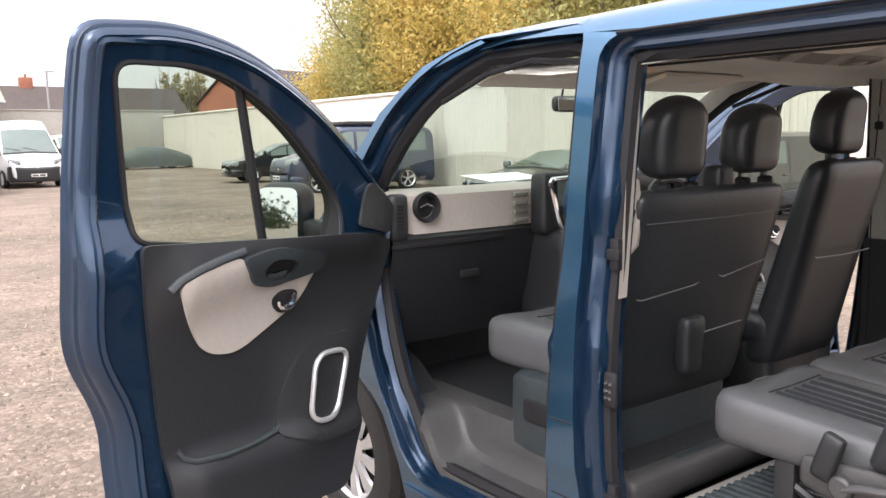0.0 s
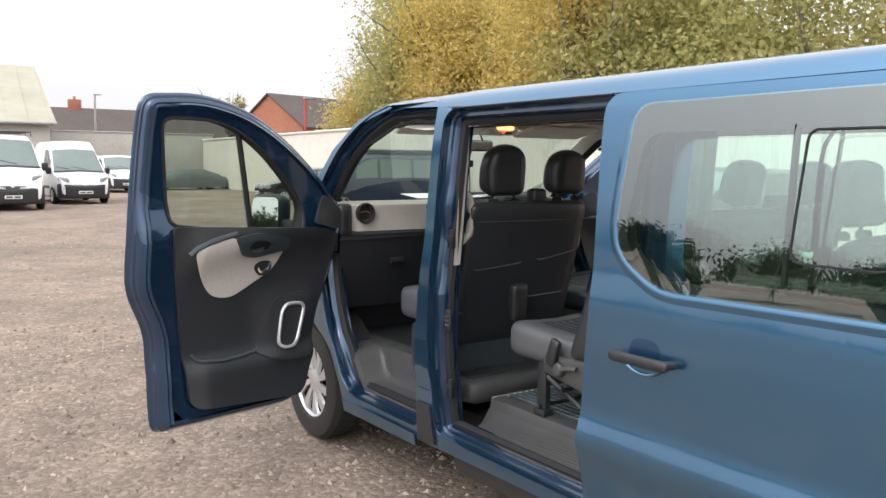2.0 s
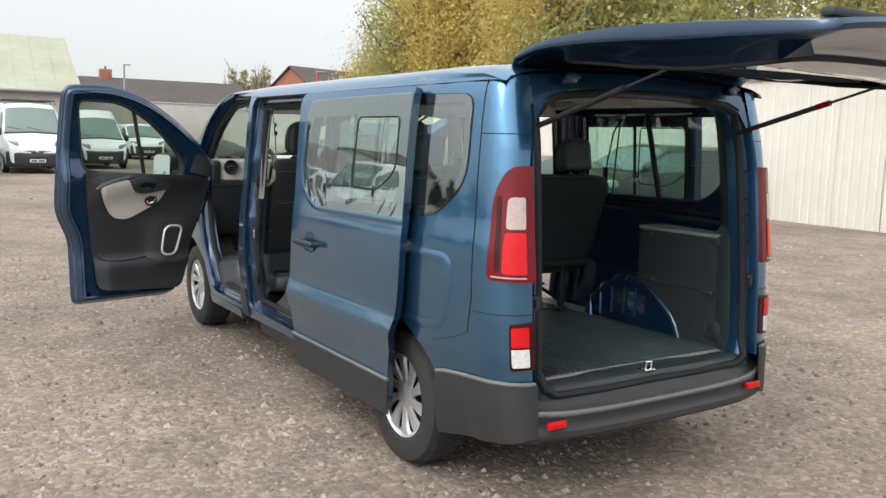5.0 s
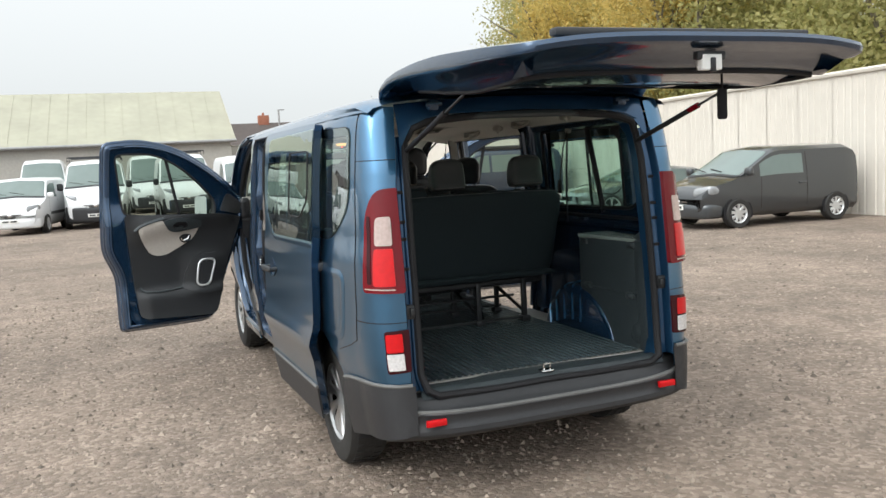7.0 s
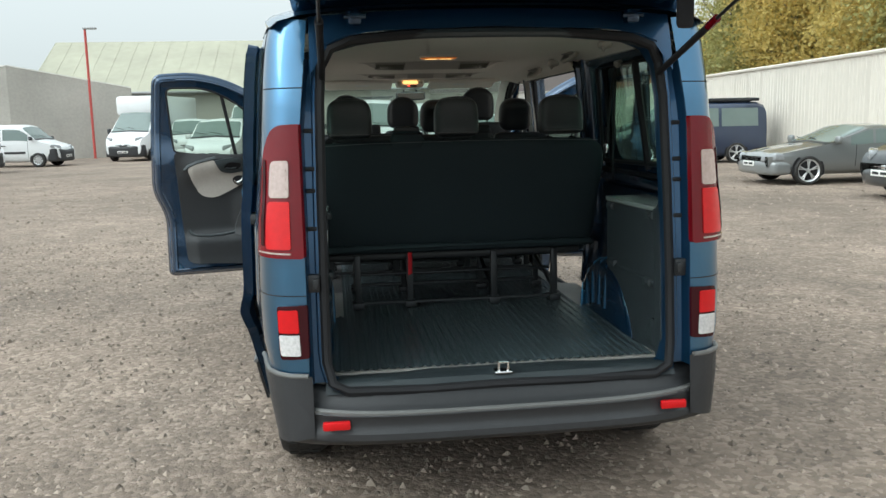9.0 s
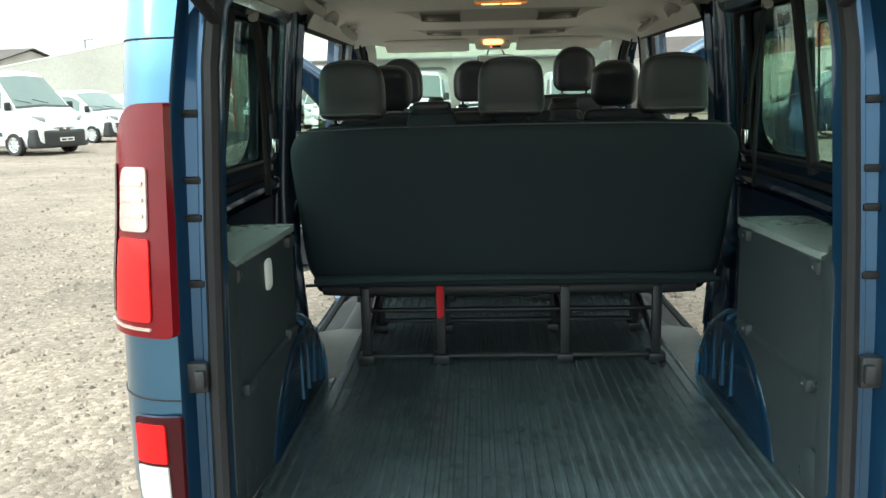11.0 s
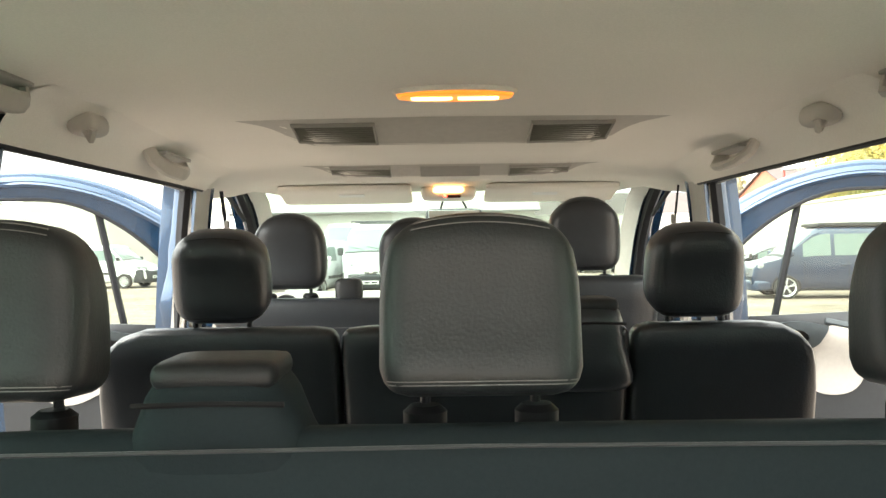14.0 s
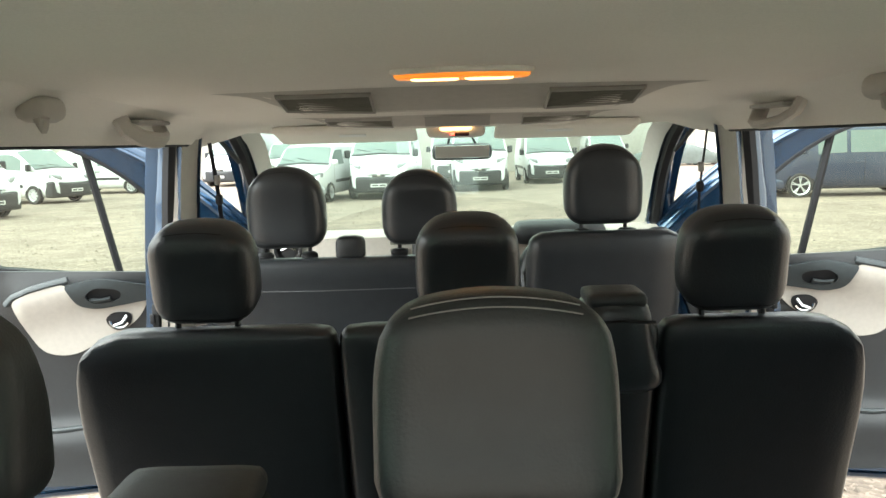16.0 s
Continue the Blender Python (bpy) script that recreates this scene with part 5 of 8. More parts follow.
part("window_lip", bm, PAINT, sd, "raised painted window lip")
bm = bmesh.new()
tube(bm, [inset(slide_skin, -0.005)(*p) for p in VENT], 0.004, closed=True, seg=6)
part("vent_frame", bm, RUBBER, sd, "black sliding vent frame")
bm = bmesh.new()
tube(bm, [inset(slide_skin, 0.004)(1.315, 1.74), inset(slide_skin, 0.004)(1.315, 1.28)], 0.010, seg=6)
part("window_bar", bm, RUBBER, sd)
bm = sheet(densify([(2.035, 0.255), (0.965, 0.255), (0.90, 0.445), (2.035, 0.445)], 0.1), [], inset(slide_skin, -0.010), 0.1, 0.012)
part("door_cladding", bm, CLADDING, sd, "dark grey door cladding")
# Upper cladding edge drawn paler, its highlight held in the colour
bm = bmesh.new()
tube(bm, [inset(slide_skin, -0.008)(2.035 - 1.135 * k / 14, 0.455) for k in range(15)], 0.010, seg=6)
part("cladding_edge", bm, EDGE_HIGHLIGHT, sd, "pale cladding edge")
bm = bmesh.new()
hp = Vector(slide_skin(1.75, 1.03))
soft(bm, hp + Vector((-0.045, 0, 0.0)), (0.026, 0.235, 0.036), 0.016, 6, lambda p: (p.x + 0.14 * p.y * p.y * 4 * 0.25, p.y, p.z))
rod(bm, hp + Vector((-0.05, -0.10, 0)), hp + Vector((0.005, -0.10, 0)), 0.014)
rod(bm, hp + Vector((-0.05, 0.10, 0)), hp + Vector((0.005, 0.10, 0)), 0.014)
handle = part("door_handle", bm, TRIM, sd, "black pull handle")
# Flat disc in darkened paint stands for the shade in the scoop
bm = bmesh.new()
soft(bm, hp + Vector((0.0, 0.01, 0.012)), (0.004, 0.13, 0.10), 0.05, 6)
part("handle_cup", bm, HALF_SHADED_PAINT, sd, "blue scooped handle recess")
bm = bmesh.new()
tube(bm, [hp + Vector((-0.006, 0.01 + 0.085 * math.cos(a), 0.01 + 0.062 * math.sin(a))) for a in [math.pi * (1.02 + 0.96 * k / 14) for k in range(15)]], 0.0055, seg=6)
part("recess_rim", bm, PAINT, sd)
bm = bmesh.new()
box(bm, inset(slide_skin, 0.06)(0.84, 1.12), (0.06, 0.12, 0.05), 0.012)
rod(bm, inset(slide_skin, 0.07)(0.82, 1.09), inset(slide_skin, 0.07)(0.82, 1.15), 0.02)
part("door_roller", bm, TRIM, sd, "black rail roller")
sd.matrix_basis = Matrix.Translation((-OUT, -BACK, 0)) @ Matrix.Translation((-0.94, 1.4, 0)) @ Matrix.Rotation(radians(1.2), 4, "Z") @ Matrix.Translation((0.94, -1.4, 0))
mirrored(sd)

# tailgate: raised nearly level
def gate_point(u, v, lift=0.0):
    """u across, v from the hinge (0) to the lower edge (1)."""
    a = abs(u)
    w = 0.75 + 0.01 * min(1, v * 2.2) - 0.03 * max(0, v - 0.6) ** 2 / 0.16
    y = -0.61 - 1.52 * v + 0.05 * a ** 3 * max(0, v - 0.8) / 0.2
    z = curve_at([(0, 1.965), (0.03, 2.022), (0.07, 2.042), (0.12, 2.058), (0.2, 2.071), (0.36, 2.079), (0.5, 2.075), (0.6, 2.067), (0.7, 2.056), (0.85, 2.04), (1.0, 2.022)], v) - 0.035 * a ** 4
    return (w * u, y, z + lift)


def gate_deep(v):
    return curve_at([(0, 0.5), (0.2, 1.0), (0.4, 1.42), (0.6, 1.58), (0.8, 1.3), (1.0, 0.95)], v)


GATE_WINDOW = densify(rounded([(-0.74, 0.19, 0.06), (0.74, 0.19, 0.06), (0.75, 0.52, 0.08), (-0.75, 0.52, 0.08)]), 0.08)
GATE = densify(rounded([(-1, 0, 0.05), (1, 0, 0.05), (1, 1, 0.08), (-1, 1, 0.08)]), 0.07)
gate = part("tailgate", sheet(GATE, [GATE_WINDOW], gate_point, 0.1), PAINT, van, "blue tailgate raised level with the roof")
bm = bmesh.new()
strip(bm, [[gate_point(*p, lift=d * gate_deep(p[1])) for p in scaled(GATE, g)] for d, g in ((0, 0), (-0.016, 0.006), (-0.034, 0.002), (-0.046, -0.02), (-0.056, -0.06), (-0.082, -0.105), (-0.10, -0.14), (-0.096, -0.17))])
part("gate_edge", bm, SHADED_PAINT, gate, "blue tailgate edge")
bm = sheet(clean_offset(GATE, -0.16), [scaled(GATE_WINDOW, 0.01)], lambda u, v: gate_point(u, v, (-0.096 + 0.012 * math.cos(v * 14)) * gate_deep(v)), 0.07, 0.006, (0, 0, 1))
part("gate_inner", bm, SHADED_PAINT, gate, "painted inner tailgate panel")
bm = bmesh.new()
strip(bm, [[gate_point(*p, lift=0) for p in GATE_WINDOW], [gate_point(*p, lift=-0.1 * gate_deep(p[1])) for p in scaled(GATE_WINDOW, 0.01)]])
part("window_return", bm, RUBBER, gate)
pane = part("gate_window", sheet(scaled(GATE_WINDOW, 0.02), [], lambda u, v: gate_point(u, v, -0.01), 0.12), GATE_GLASS, gate, "green tinted tailgate glass")
pane.visible_shadow = False
bm = bmesh.new()
tube(bm, [gate_point(*p, lift=-0.102 * gate_deep(p[1])) for p in clean_offset(GATE, -0.15)], 0.01, closed=True, seg=6)
part("gate_seal", bm, RUBBER, gate)
bm = bmesh.new()
box(bm, (0, -2.07, 1.927), (0.085, 0.035, 0.055), 0.006)
part("gate_latch", bm, WHITE_LABEL, gate, "white tailgate latch")
bm = bmesh.new()
box(bm, (0, -2.07, 1.95), (0.12, 0.03, 0.03), 0.006)
box(bm, (0, -2.085, 1.917), (0.02, 0.02, 0.05), 0.004)
part("latch_housing", bm, STEEL, gate)
bm = bmesh.new()
soft(bm, (0.28, -1.80, 1.80), (0.045, 0.02, 0.12), 0.012, 4)
tube(bm, [(0.28, -1.80, 1.935), (0.28, -1.80, 1.85)], 0.012, seg=6, flat=0.4)
part("pull_strap", bm, WEBBING, gate, "black hanging pull strap")
bm = bmesh.new()
box(bm, (0, -1.60, 2.068), (0.62, 0.16, 0.03), 0.01)
box(bm, (0, -1.95, 2.045), (1.1, 0.05, 0.03), 0.01)
part("plate_housing", bm, CLADDING, gate, "dark number plate housing")
for k in (-0.03, 0.03):
    bm = bmesh.new()
    box(bm, (-0.05 + k, -0.97, 1.962), (0.022, 0.022, 0.016), 0.003)
    part("rubber_stop", bm, WHITE_LABEL, gate)
for sx in (-1, 1):
    strut = new("gas_strut")
    strut.parent = van
    a, b = Vector((sx * 0.648, -0.690, 1.69)), Vector((sx * 0.64, -1.52, 1.925))
    bm = bmesh.new()
    rod(bm, a, a + (b - a) * 0.55, 0.0125)
    part("strut_body", bm, RUBBER, strut, "black gas strut cylinder")
    bm = bmesh.new()
    rod(bm, a + (b - a) * 0.55, b, 0.006)
    part("strut_rod", bm, STEEL, strut, "thin steel strut rod")
    bm = bmesh.new()
    rod(bm, a + (b - a) * 0.54, a + (b - a) * 0.62, 0.014)
    part("strut_collar", bm, RED_LENS if sx > 0 else RUBBER, strut)
# small hinge-side hooks along the rear opening
for sx in (-1, 1):
    for z in (1.14, 1.28, 1.36, 1.50):
        bm = bmesh.new()
        box(bm, (sx * 0.706, rear_y(z) + 0.044, z), (0.036, 0.016, 0.016), 0.004)
        part("jamb_clip", bm, RUBBER, van, "black rubber jamb clip")
    bm = bmesh.new()
    box(bm, (sx * 0.711, rear_y(0.94) + 0.036, 0.94), (0.05, 0.03, 0.068), 0.006)
    box(bm, (sx * 0.700, rear_y(0.94) + 0.018, 0.94), (0.022, 0.02, 0.04), 0.004)
    part("guide_wedge", bm, TRIM, van, "black tailgate guide wedge")


# ---- inside the minibus: floor, lining, trim ----
bm = bmesh.new()
prof = []
x = -0.60
while x < 0.60 - 1e-6:
    prof += [(x, 0.556), (x + 0.014, 0.556), (x + 0.018, 0.5625), (x + 0.028, 0.5625), (x + 0.032, 0.556)]
    x += 0.036
strip(bm, [[(p[0], y, p[1]) for p in prof] for y in (-0.655, 0.6, 2.02)], closed=False)
# the mat reaches the side panels behind the wheel boxes
for s in (-1, 1):
    side = [(s * (0.60 + a), z) for a, z in ((0.0, 0.5562), (0.008, 0.5562), (0.012, 0.5625), (0.022, 0.5625), (0.026, 0.5562), (0.040, 0.5562), (0.044, 0.5625), (0.052, 0.5625), (0.056, 0.5562), (0.064, 0.5562))]
    strip(bm, [[(p[0], y, p[1]) for p in side] for y in (-0.655, -0.2, 0.30)], closed=False)
part("floor_mat", bm, MAT_RUBBER, van, "black ribbed rubber floor mat", 20)
FLOOR_EDGE = [(-0.74, -0.67), (0.74, -0.67), (0.78, -0.3), (0.78, 0.9), (0.67, 0.96), (0.67, 1.5), (0.67, 2.05), (-0.67, 2.05), (-0.67, 1.5), (-0.67, 0.96), (-0.78, 0.9), (-0.78, -0.3)]
bm = sheet(densify(FLOOR_EDGE, 0.15), [], lambda u, v: (u, v, 0.554), 0.3, 0.04, (0, 0, -1))
part("floor_panel", bm, FLOOR_PALE, van, "pale moulded floor beside the mat")
for sx in (-1, 1):
    bm = bmesh.new()
    rows = []
    for y, out in ((0.93, 0.0), (1.2, 0.0), (1.5, 0.0), (1.7, 0.0), (1.82, 0.012), (1.92, 0.035), (1.99, 0.07), (2.03, 0.11)):
        rows.append([(sx * xx, y, zz) for xx, zz in ((0.60, 0.5575), (0.665, 0.5575), (0.682, 0.553), (0.690, 0.538), (0.694, 0.512), (0.706, 0.502), (0.76 - out * 0.4, 0.482), (0.85 - out, 0.447), (0.868 - out, 0.44), (0.878 - out, 0.40))])
    strip(bm, rows, closed=False)
    part("entry_step", bm, STEP_GREY, van, "grey moulded plastic entry step")
    for k in range(9):
        bm = bmesh.new()
        x = 0.735 + 0.014 * k
        z = 0.482 + (0.76 - x) * 0.389
        tube(bm, [(sx * x, 0.98, z + 0.001), (sx * x, 1.72, z + 0.001)], 0.0025, seg=5)
        part("step_rib", bm, STEP_GREY, van)
# cab floor and the stepped footwells
bm = bmesh.new()
box(bm, (0, 2.87, 0.60), (1.36, 1.36, 0.05), 0.02)
box(bm, (0, 3.52, 0.82), (1.60, 0.06, 0.80), 0.03)
part("cab_floor", bm, TRIM, van, "black cab carpet and bulkhead")
for sx in (-1, 1):
    rows = []
    for y, c in ((2.27, 0.0), (2.5, 0.0), (2.75, 0.0), (2.86, 0.04), (2.91, 0.2), (2.95, 0.55), (2.985, 0.86), (3.03, 0.98), (3.1, 1.0), (3.45, 1.05)):
        zt = 0.455 + 0.165 * c
        rows.append([(sx * xx, y, zz) for xx, zz in ((0.875, zt - 0.05), (0.86, zt - 0.01), (0.82, zt), (0.745, zt + 0.004), (0.722, zt + 0.02 * (1 - c) + 0.006), (0.712, 0.53 + 0.095 * c), (0.706, 0.605 + 0.022 * c), (0.69, 0.628), (0.60, 0.632))])
    part("cab_step", strip(bmesh.new(), rows, closed=False), STEP_GREY, van, "grey moulded plastic cab step")
    for k in range(6):
        bm = bmesh.new()
        box(bm, (sx * 0.708, 2.47, 0.53 + k * 0.016), (0.012, 0.10, 0.006), 0.002, 1)
        part("vent_slot", bm, RUBBER, van)

# roof lining with the air duct steps
def lining_z(x, y):
    a = abs(x)
    s = 1.0 if a < 0.30 else max(0.0, 1 - (a - 0.30) / 0.13)
    s = s * s * (3 - 2 * s)
    base = curve_at([(-0.7, 1.86), (-0.5, 1.885), (0.2, 1.897), (1.0, 1.896), (1.6, 1.875), (2.3, 1.853), (2.5, 1.860), (2.72, 1.866), (2.95, 1.838)], y)
    step = 0.034 * max(0, min(1, (y - 1.26) / 0.14)) * (1 - 0.9 * max(0, min(1, (y - 1.5) / 0.5)))
    step2 = 0.026 * max(0, min(1, (y - 2.0) / 0.07)) * (1 - max(0, min(1, (y - 2.25) / 0.3)))
    edge = 0.055 * max(0, (a - 0.66) / 0.16) ** 2
    return base - s * (step + step2) - edge - 0.012 * (x / 0.8) ** 2


def lining_width(y):
    """Narrower towards the tailgate and under the windscreen header."""
    if y < -0.4:
        return 0.88 + 0.12 * min(1, (y + 0.69) / 0.3)
    return 1.0 - 0.16 * max(0.0, y - 2.55) / 0.38


ys = [-0.69, -0.62, -0.5, -0.2, 0.2, 0.6, 0.9, 1.1, 1.2, 1.24, 1.26, 1.29, 1.33, 1.37, 1.40, 1.43, 1.5, 1.6, 1.8, 1.96, 2.0, 2.03, 2.07, 2.1, 2.2, 2.4, 2.6, 2.74, 2.84, 2.93]
xs = [-0.82, -0.79, -0.76, -0.72, -0.66, -0.55, -0.45, -0.43, -0.39, -0.35, -0.31, -0.29, -0.15, 0.0, 0.15, 0.29, 0.31, 0.35, 0.39, 0.43, 0.45, 0.55, 0.66, 0.72, 0.76, 0.79, 0.82]
rows = [[(x * lining_width(y), y, lining_z(x * lining_width(y), y)) for x in xs] for y in ys]
bm = strip(bmesh.new(), rows, closed=False)
part("headlining", bm, LINER, van, "pale grey fabric headlining", 50)


def on_lining(x, y, lift=0.003):
    return Vector((x, y, lining_z(x, y) - lift))


def vent(x0, x1, y0, y1, slats):
    v = new("roof_vent")
    v.parent = van
    tagged(v, "grey roof air vent")
    bm = bmesh.new()
    a, b, c, d = on_lining(x0, y0), on_lining(x1, y0), on_lining(x1, y1), on_lining(x0, y1)
    tube(bm, [a, b, c, d], 0.006, closed=True, seg=6)
    part("vent_frame", bm, LINER_DARK, v)
    bm = bmesh.new()
    strip(bm, [[on_lining(x0, y0, 0.0015), on_lining(x1, y0, 0.0015)], [on_lining(x0, (y0 + y1) / 2, 0.0015), on_lining(x1, (y0 + y1) / 2, 0.0015)], [on_lining(x0, y1, 0.0015), on_lining(x1, y1, 0.0015)]], closed=False)
    part("vent_backing", bm, GRILLE, v)
    for k in range(slats):
        t = (k + 0.5) / slats
        bm = bmesh.new()
        tube(bm, [a + (d - a) * t, b + (c - b) * t], 0.0028, seg=5)
        part("vent_slat", bm, GRILLE, v)


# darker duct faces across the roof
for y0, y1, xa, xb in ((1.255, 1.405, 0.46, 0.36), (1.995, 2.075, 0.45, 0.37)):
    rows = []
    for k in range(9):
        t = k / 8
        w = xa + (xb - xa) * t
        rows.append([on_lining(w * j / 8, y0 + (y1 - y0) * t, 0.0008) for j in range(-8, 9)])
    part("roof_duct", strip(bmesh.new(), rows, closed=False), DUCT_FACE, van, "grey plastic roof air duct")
for sx in (-1, 1):
    vent(*sorted((sx * 0.17, sx * 0.345)), 1.285, 1.385, 9)
    vent(*sorted((sx * 0.18, sx * 0.36)), 2.012, 2.06, 5)
bm = bmesh.new()
strip(bm, [[on_lining(x, y, 0.004) for x in (-0.09, 0.0, 0.09)] for y in (2.005, 2.035, 2.068)], closed=False)
part("roof_speaker", bm, LINER_DARK, van, "grey roof microphone panel")


def roof_lamp(y, w, d):
    bm = bmesh.new()
    soft(bm, (0, y, lining_z(0, y) - 0.004), (w * 2.12, d * 1.4, 0.012), 0.006, 6, lambda p: (p.x, p.y * math.sqrt(max(0.02, 1 - (p.x / (w * 1.075)) ** 2)), p.z))
    lamp = part("roof_lamp", bm, LINER, van, "oval roof lamp, lit warm orange")
    oval = lambda p: (p.x, p.y * math.sqrt(max(0.01, 1 - (p.x / (w * 1.02)) ** 2)), p.z)
    bm = bmesh.new()
    soft(bm, (0, y, lining_z(0, y) - 0.010), (w * 2.0, d * 1.25, 0.012), 0.006, 8, oval)
    part("lamp_lens", bm, LAMP_AMBER, lamp, "amber glowing lamp lens")
    for k in (-1, 1):
        bm = bmesh.new()
        soft(bm, (k * w * 0.40, y, lining_z(0, y) - 0.014), (w * 0.72, d * 0.34, 0.010), 0.005, 4)
        part("lamp_diffuser", bm, LAMP_WARM, lamp, "bright lamp filament cover")


roof_lamp(1.0, 0.105, 0.075)
bm = bmesh.new()
soft(bm, (0, 2.90, 1.828), (0.22, 0.17, 0.06), 0.028, 6)
con = part("overhead_console", bm, LINER, van, "pale overhead console")
bm = bmesh.new()
soft(bm, (0, 2.815, 1.836), (0.12, 0.03, 0.025), 0.012, 4)
part("lamp_diffuser", bm, LAMP_WARM, con, "glowing map lamp")
bm = bmesh.new()
box(bm, (-0.012, 2.814, 1.811), (0.012, 0.008, 0.008), 0.002)
part("led", bm, LED_RED, con)
bm = bmesh.new()
box(bm, (0.022, 2.8135, 1.810), (0.055, 0.006, 0.013), 0.003, 1)
part("alarm_window", bm, DARK_RED, con, "smoked alarm sensor window")
bm = bmesh.new()
soft(bm, (0.025, 3.12, 1.742), (0.245, 0.035, 0.068), 0.024, 6)
rm = part("rear_view_mirror", bm, TRIM, van, "black rear-view mirror")
for s in (-1, 1):
    bm = bmesh.new()
    rod(bm, (0.025 + s * 0.06, 3.13, 1.765), (0.02 + s * 0.04, 3.135, 1.815), 0.005)
    part("mirror_arm", bm, RUBBER, rm, "black mirror arm")
bm = bmesh.new()
box(bm, (0.025, 3.0995, 1.742), (0.218, 0.004, 0.050), 0.001, 1, Matrix.Rotation(radians(-4), 3, "X"))
part("mirror_glass", bm, MIRROR, rm)
for sx in (-1, 1):
    bm = bmesh.new()
    soft(bm, (sx * 0.405, 2.835, 1.822), (0.52, 0.20, 0.026), 0.012, 6, lambda p: (p.x, p.y, p.z - 0.22 * p.y))
    visor = part("sun_visor", bm, LINER, van, "pale folded sun visor")
    bm = bmesh.new()
    box(bm, (sx * 0.38, 2.80, 1.8155), (0.10, 0.035, 0.003), 0.001, 1, Matrix.Rotation(radians(-12.4), 3, "X"))
    part("visor_label", bm, WHITE_LABEL, visor)
    # front roof cross rail lining and pillar trims
    bm = bmesh.new()
    rows = []
    for y, z in ((2.66, 1.87), (2.90, 1.80), (3.14, 1.64), (3.34, 1.45), (3.50, 1.33)):
        w = side_x(y, z)
        rows.append([(sx * (w - 0.118), y - 0.016, z - 0.020), (sx * (w - 0.126), y + 0.0, z - 0.014), (sx * (w - 0.165), y + 0.06, z + 0.0), (sx * (w - 0.10), y + 0.11, z + 0.03), (sx * (w - 0.095), y + 0.035, z + 0.012)])
    strip(bm, rows)
    part("pillar_trim", bm, HANDLE_GREY, van, "pale grey windscreen pillar trim")
    # B pillar trim: pale above, dark below, belt and grab handle
    bm = bmesh.new()
    rows = [[(sx * (side_x(2.1, z) - 0.115), y, z) for y in (2.075, 2.10, 2.16, 2.23, 2.26)] for z in (1.18, 1.4, 1.6, 1.75, 1.84)]
    strip(bm, rows, closed=False)
    strip(bm, [[(sx * (side_x(2.1, z) - 0.075), 2.07, z) for z in (1.18, 1.5, 1.84)], [(sx * (side_x(2.1, z) - 0.115), 2.075, z) for z in (1.18, 1.5, 1.84)]], closed=False)
    strip(bm, [[(sx * (side_x(2.1, z) - 0.075), 2.265, z) for z in (1.18, 1.5, 1.84)], [(sx * (side_x(2.1, z) - 0.115), 2.26, z) for z in (1.18, 1.5, 1.84)]], closed=False)
    part("upper_pillar_trim", bm, BEIGE, van, "pale door pillar trim")
    bm = bmesh.new()
    rows = [[(sx * (side_x(2.1, z) - 0.118), y, z) for y in (2.09, 2.11, 2.16, 2.23, 2.28)] for z in (0.56, 0.8, 1.0, 1.18)]
    strip(bm, rows, closed=False)
    part("lower_pillar_trim", bm, TRIM, van, "dark door pillar trim")
    bm = bmesh.new()
    xg = sx * 0.775
    tube(bm, [(sx * 0.80, 2.165, 1.50), (xg, 2.155, 1.51), (sx * 0.745, 2.14, 1.48), (sx * 0.735, 2.135, 1.40), (sx * 0.745, 2.14, 1.31), (xg, 2.155, 1.275), (sx * 0.80, 2.165, 1.27)], 0.018, seg=8)
    part("grab_handle", bm, BEIGE, van, "beige pillar grab handle")
    bm = bmesh.new()
    tube(bm, [(sx * 0.735, 2.19, 1.80), (sx * 0.715, 2.185, 1.64), (sx * 0.705, 2.19, 1.45), (sx * 0.74, 2.20, 0.75)], 0.007, seg=6, flat=0.25)
    belt = part("seat_belt", bm, WEBBING, van, "black front seat belt")
    bm = bmesh.new()
    box(bm, (sx * 0.716, 2.182, 1.69), (0.014, 0.024, 0.03), 0.005)
    part("belt_guide", bm, LINER_DARK, belt, "grey plastic belt guide")
    bm = bmesh.new()
    box(bm, (sx * 0.713, 2.18, 1.632), (0.018, 0.032, 0.032), 0.007)
    part("belt_tongue", bm, RUBBER, belt, "black belt tongue")
    # lining edge strip above the side doors
    bm = bmesh.new()
    run = (0.86, 1.0, 1.2, 1.4, 1.6, 1.8, 2.0, 2.10)
    strip(bm, [[(sx * x, y, lining_z(0.66, y) * (1 - k) + 1.796 * k + lift) for y in run] for x, k, lift in ((0.655, 0.0, 0.001), (0.69, 0.10, -0.001), (0.722, 0.32, 0), (0.742, 0.62, 0), (0.754, 0.88, 0), (0.760, 1.0, 0), (0.775, 1.0, 0.002))], closed=False)
    part("lining_return", bm, LINER, van, "pale grey lining edge over the side door")
    bm = bmesh.new()
    tube(bm, [(sx * 0.766, y, 1.795) for y in (0.87, 1.4, 2.08)], 0.005, seg=6)
    tube(bm, [(sx * 0.83, y, z) for y, z in ((2.2, 1.81), (2.45, 1.835), (2.66, 1.81), (2.9, 1.73))], 0.009, seg=6)
    part("lining_edge", bm, RUBBER, van)
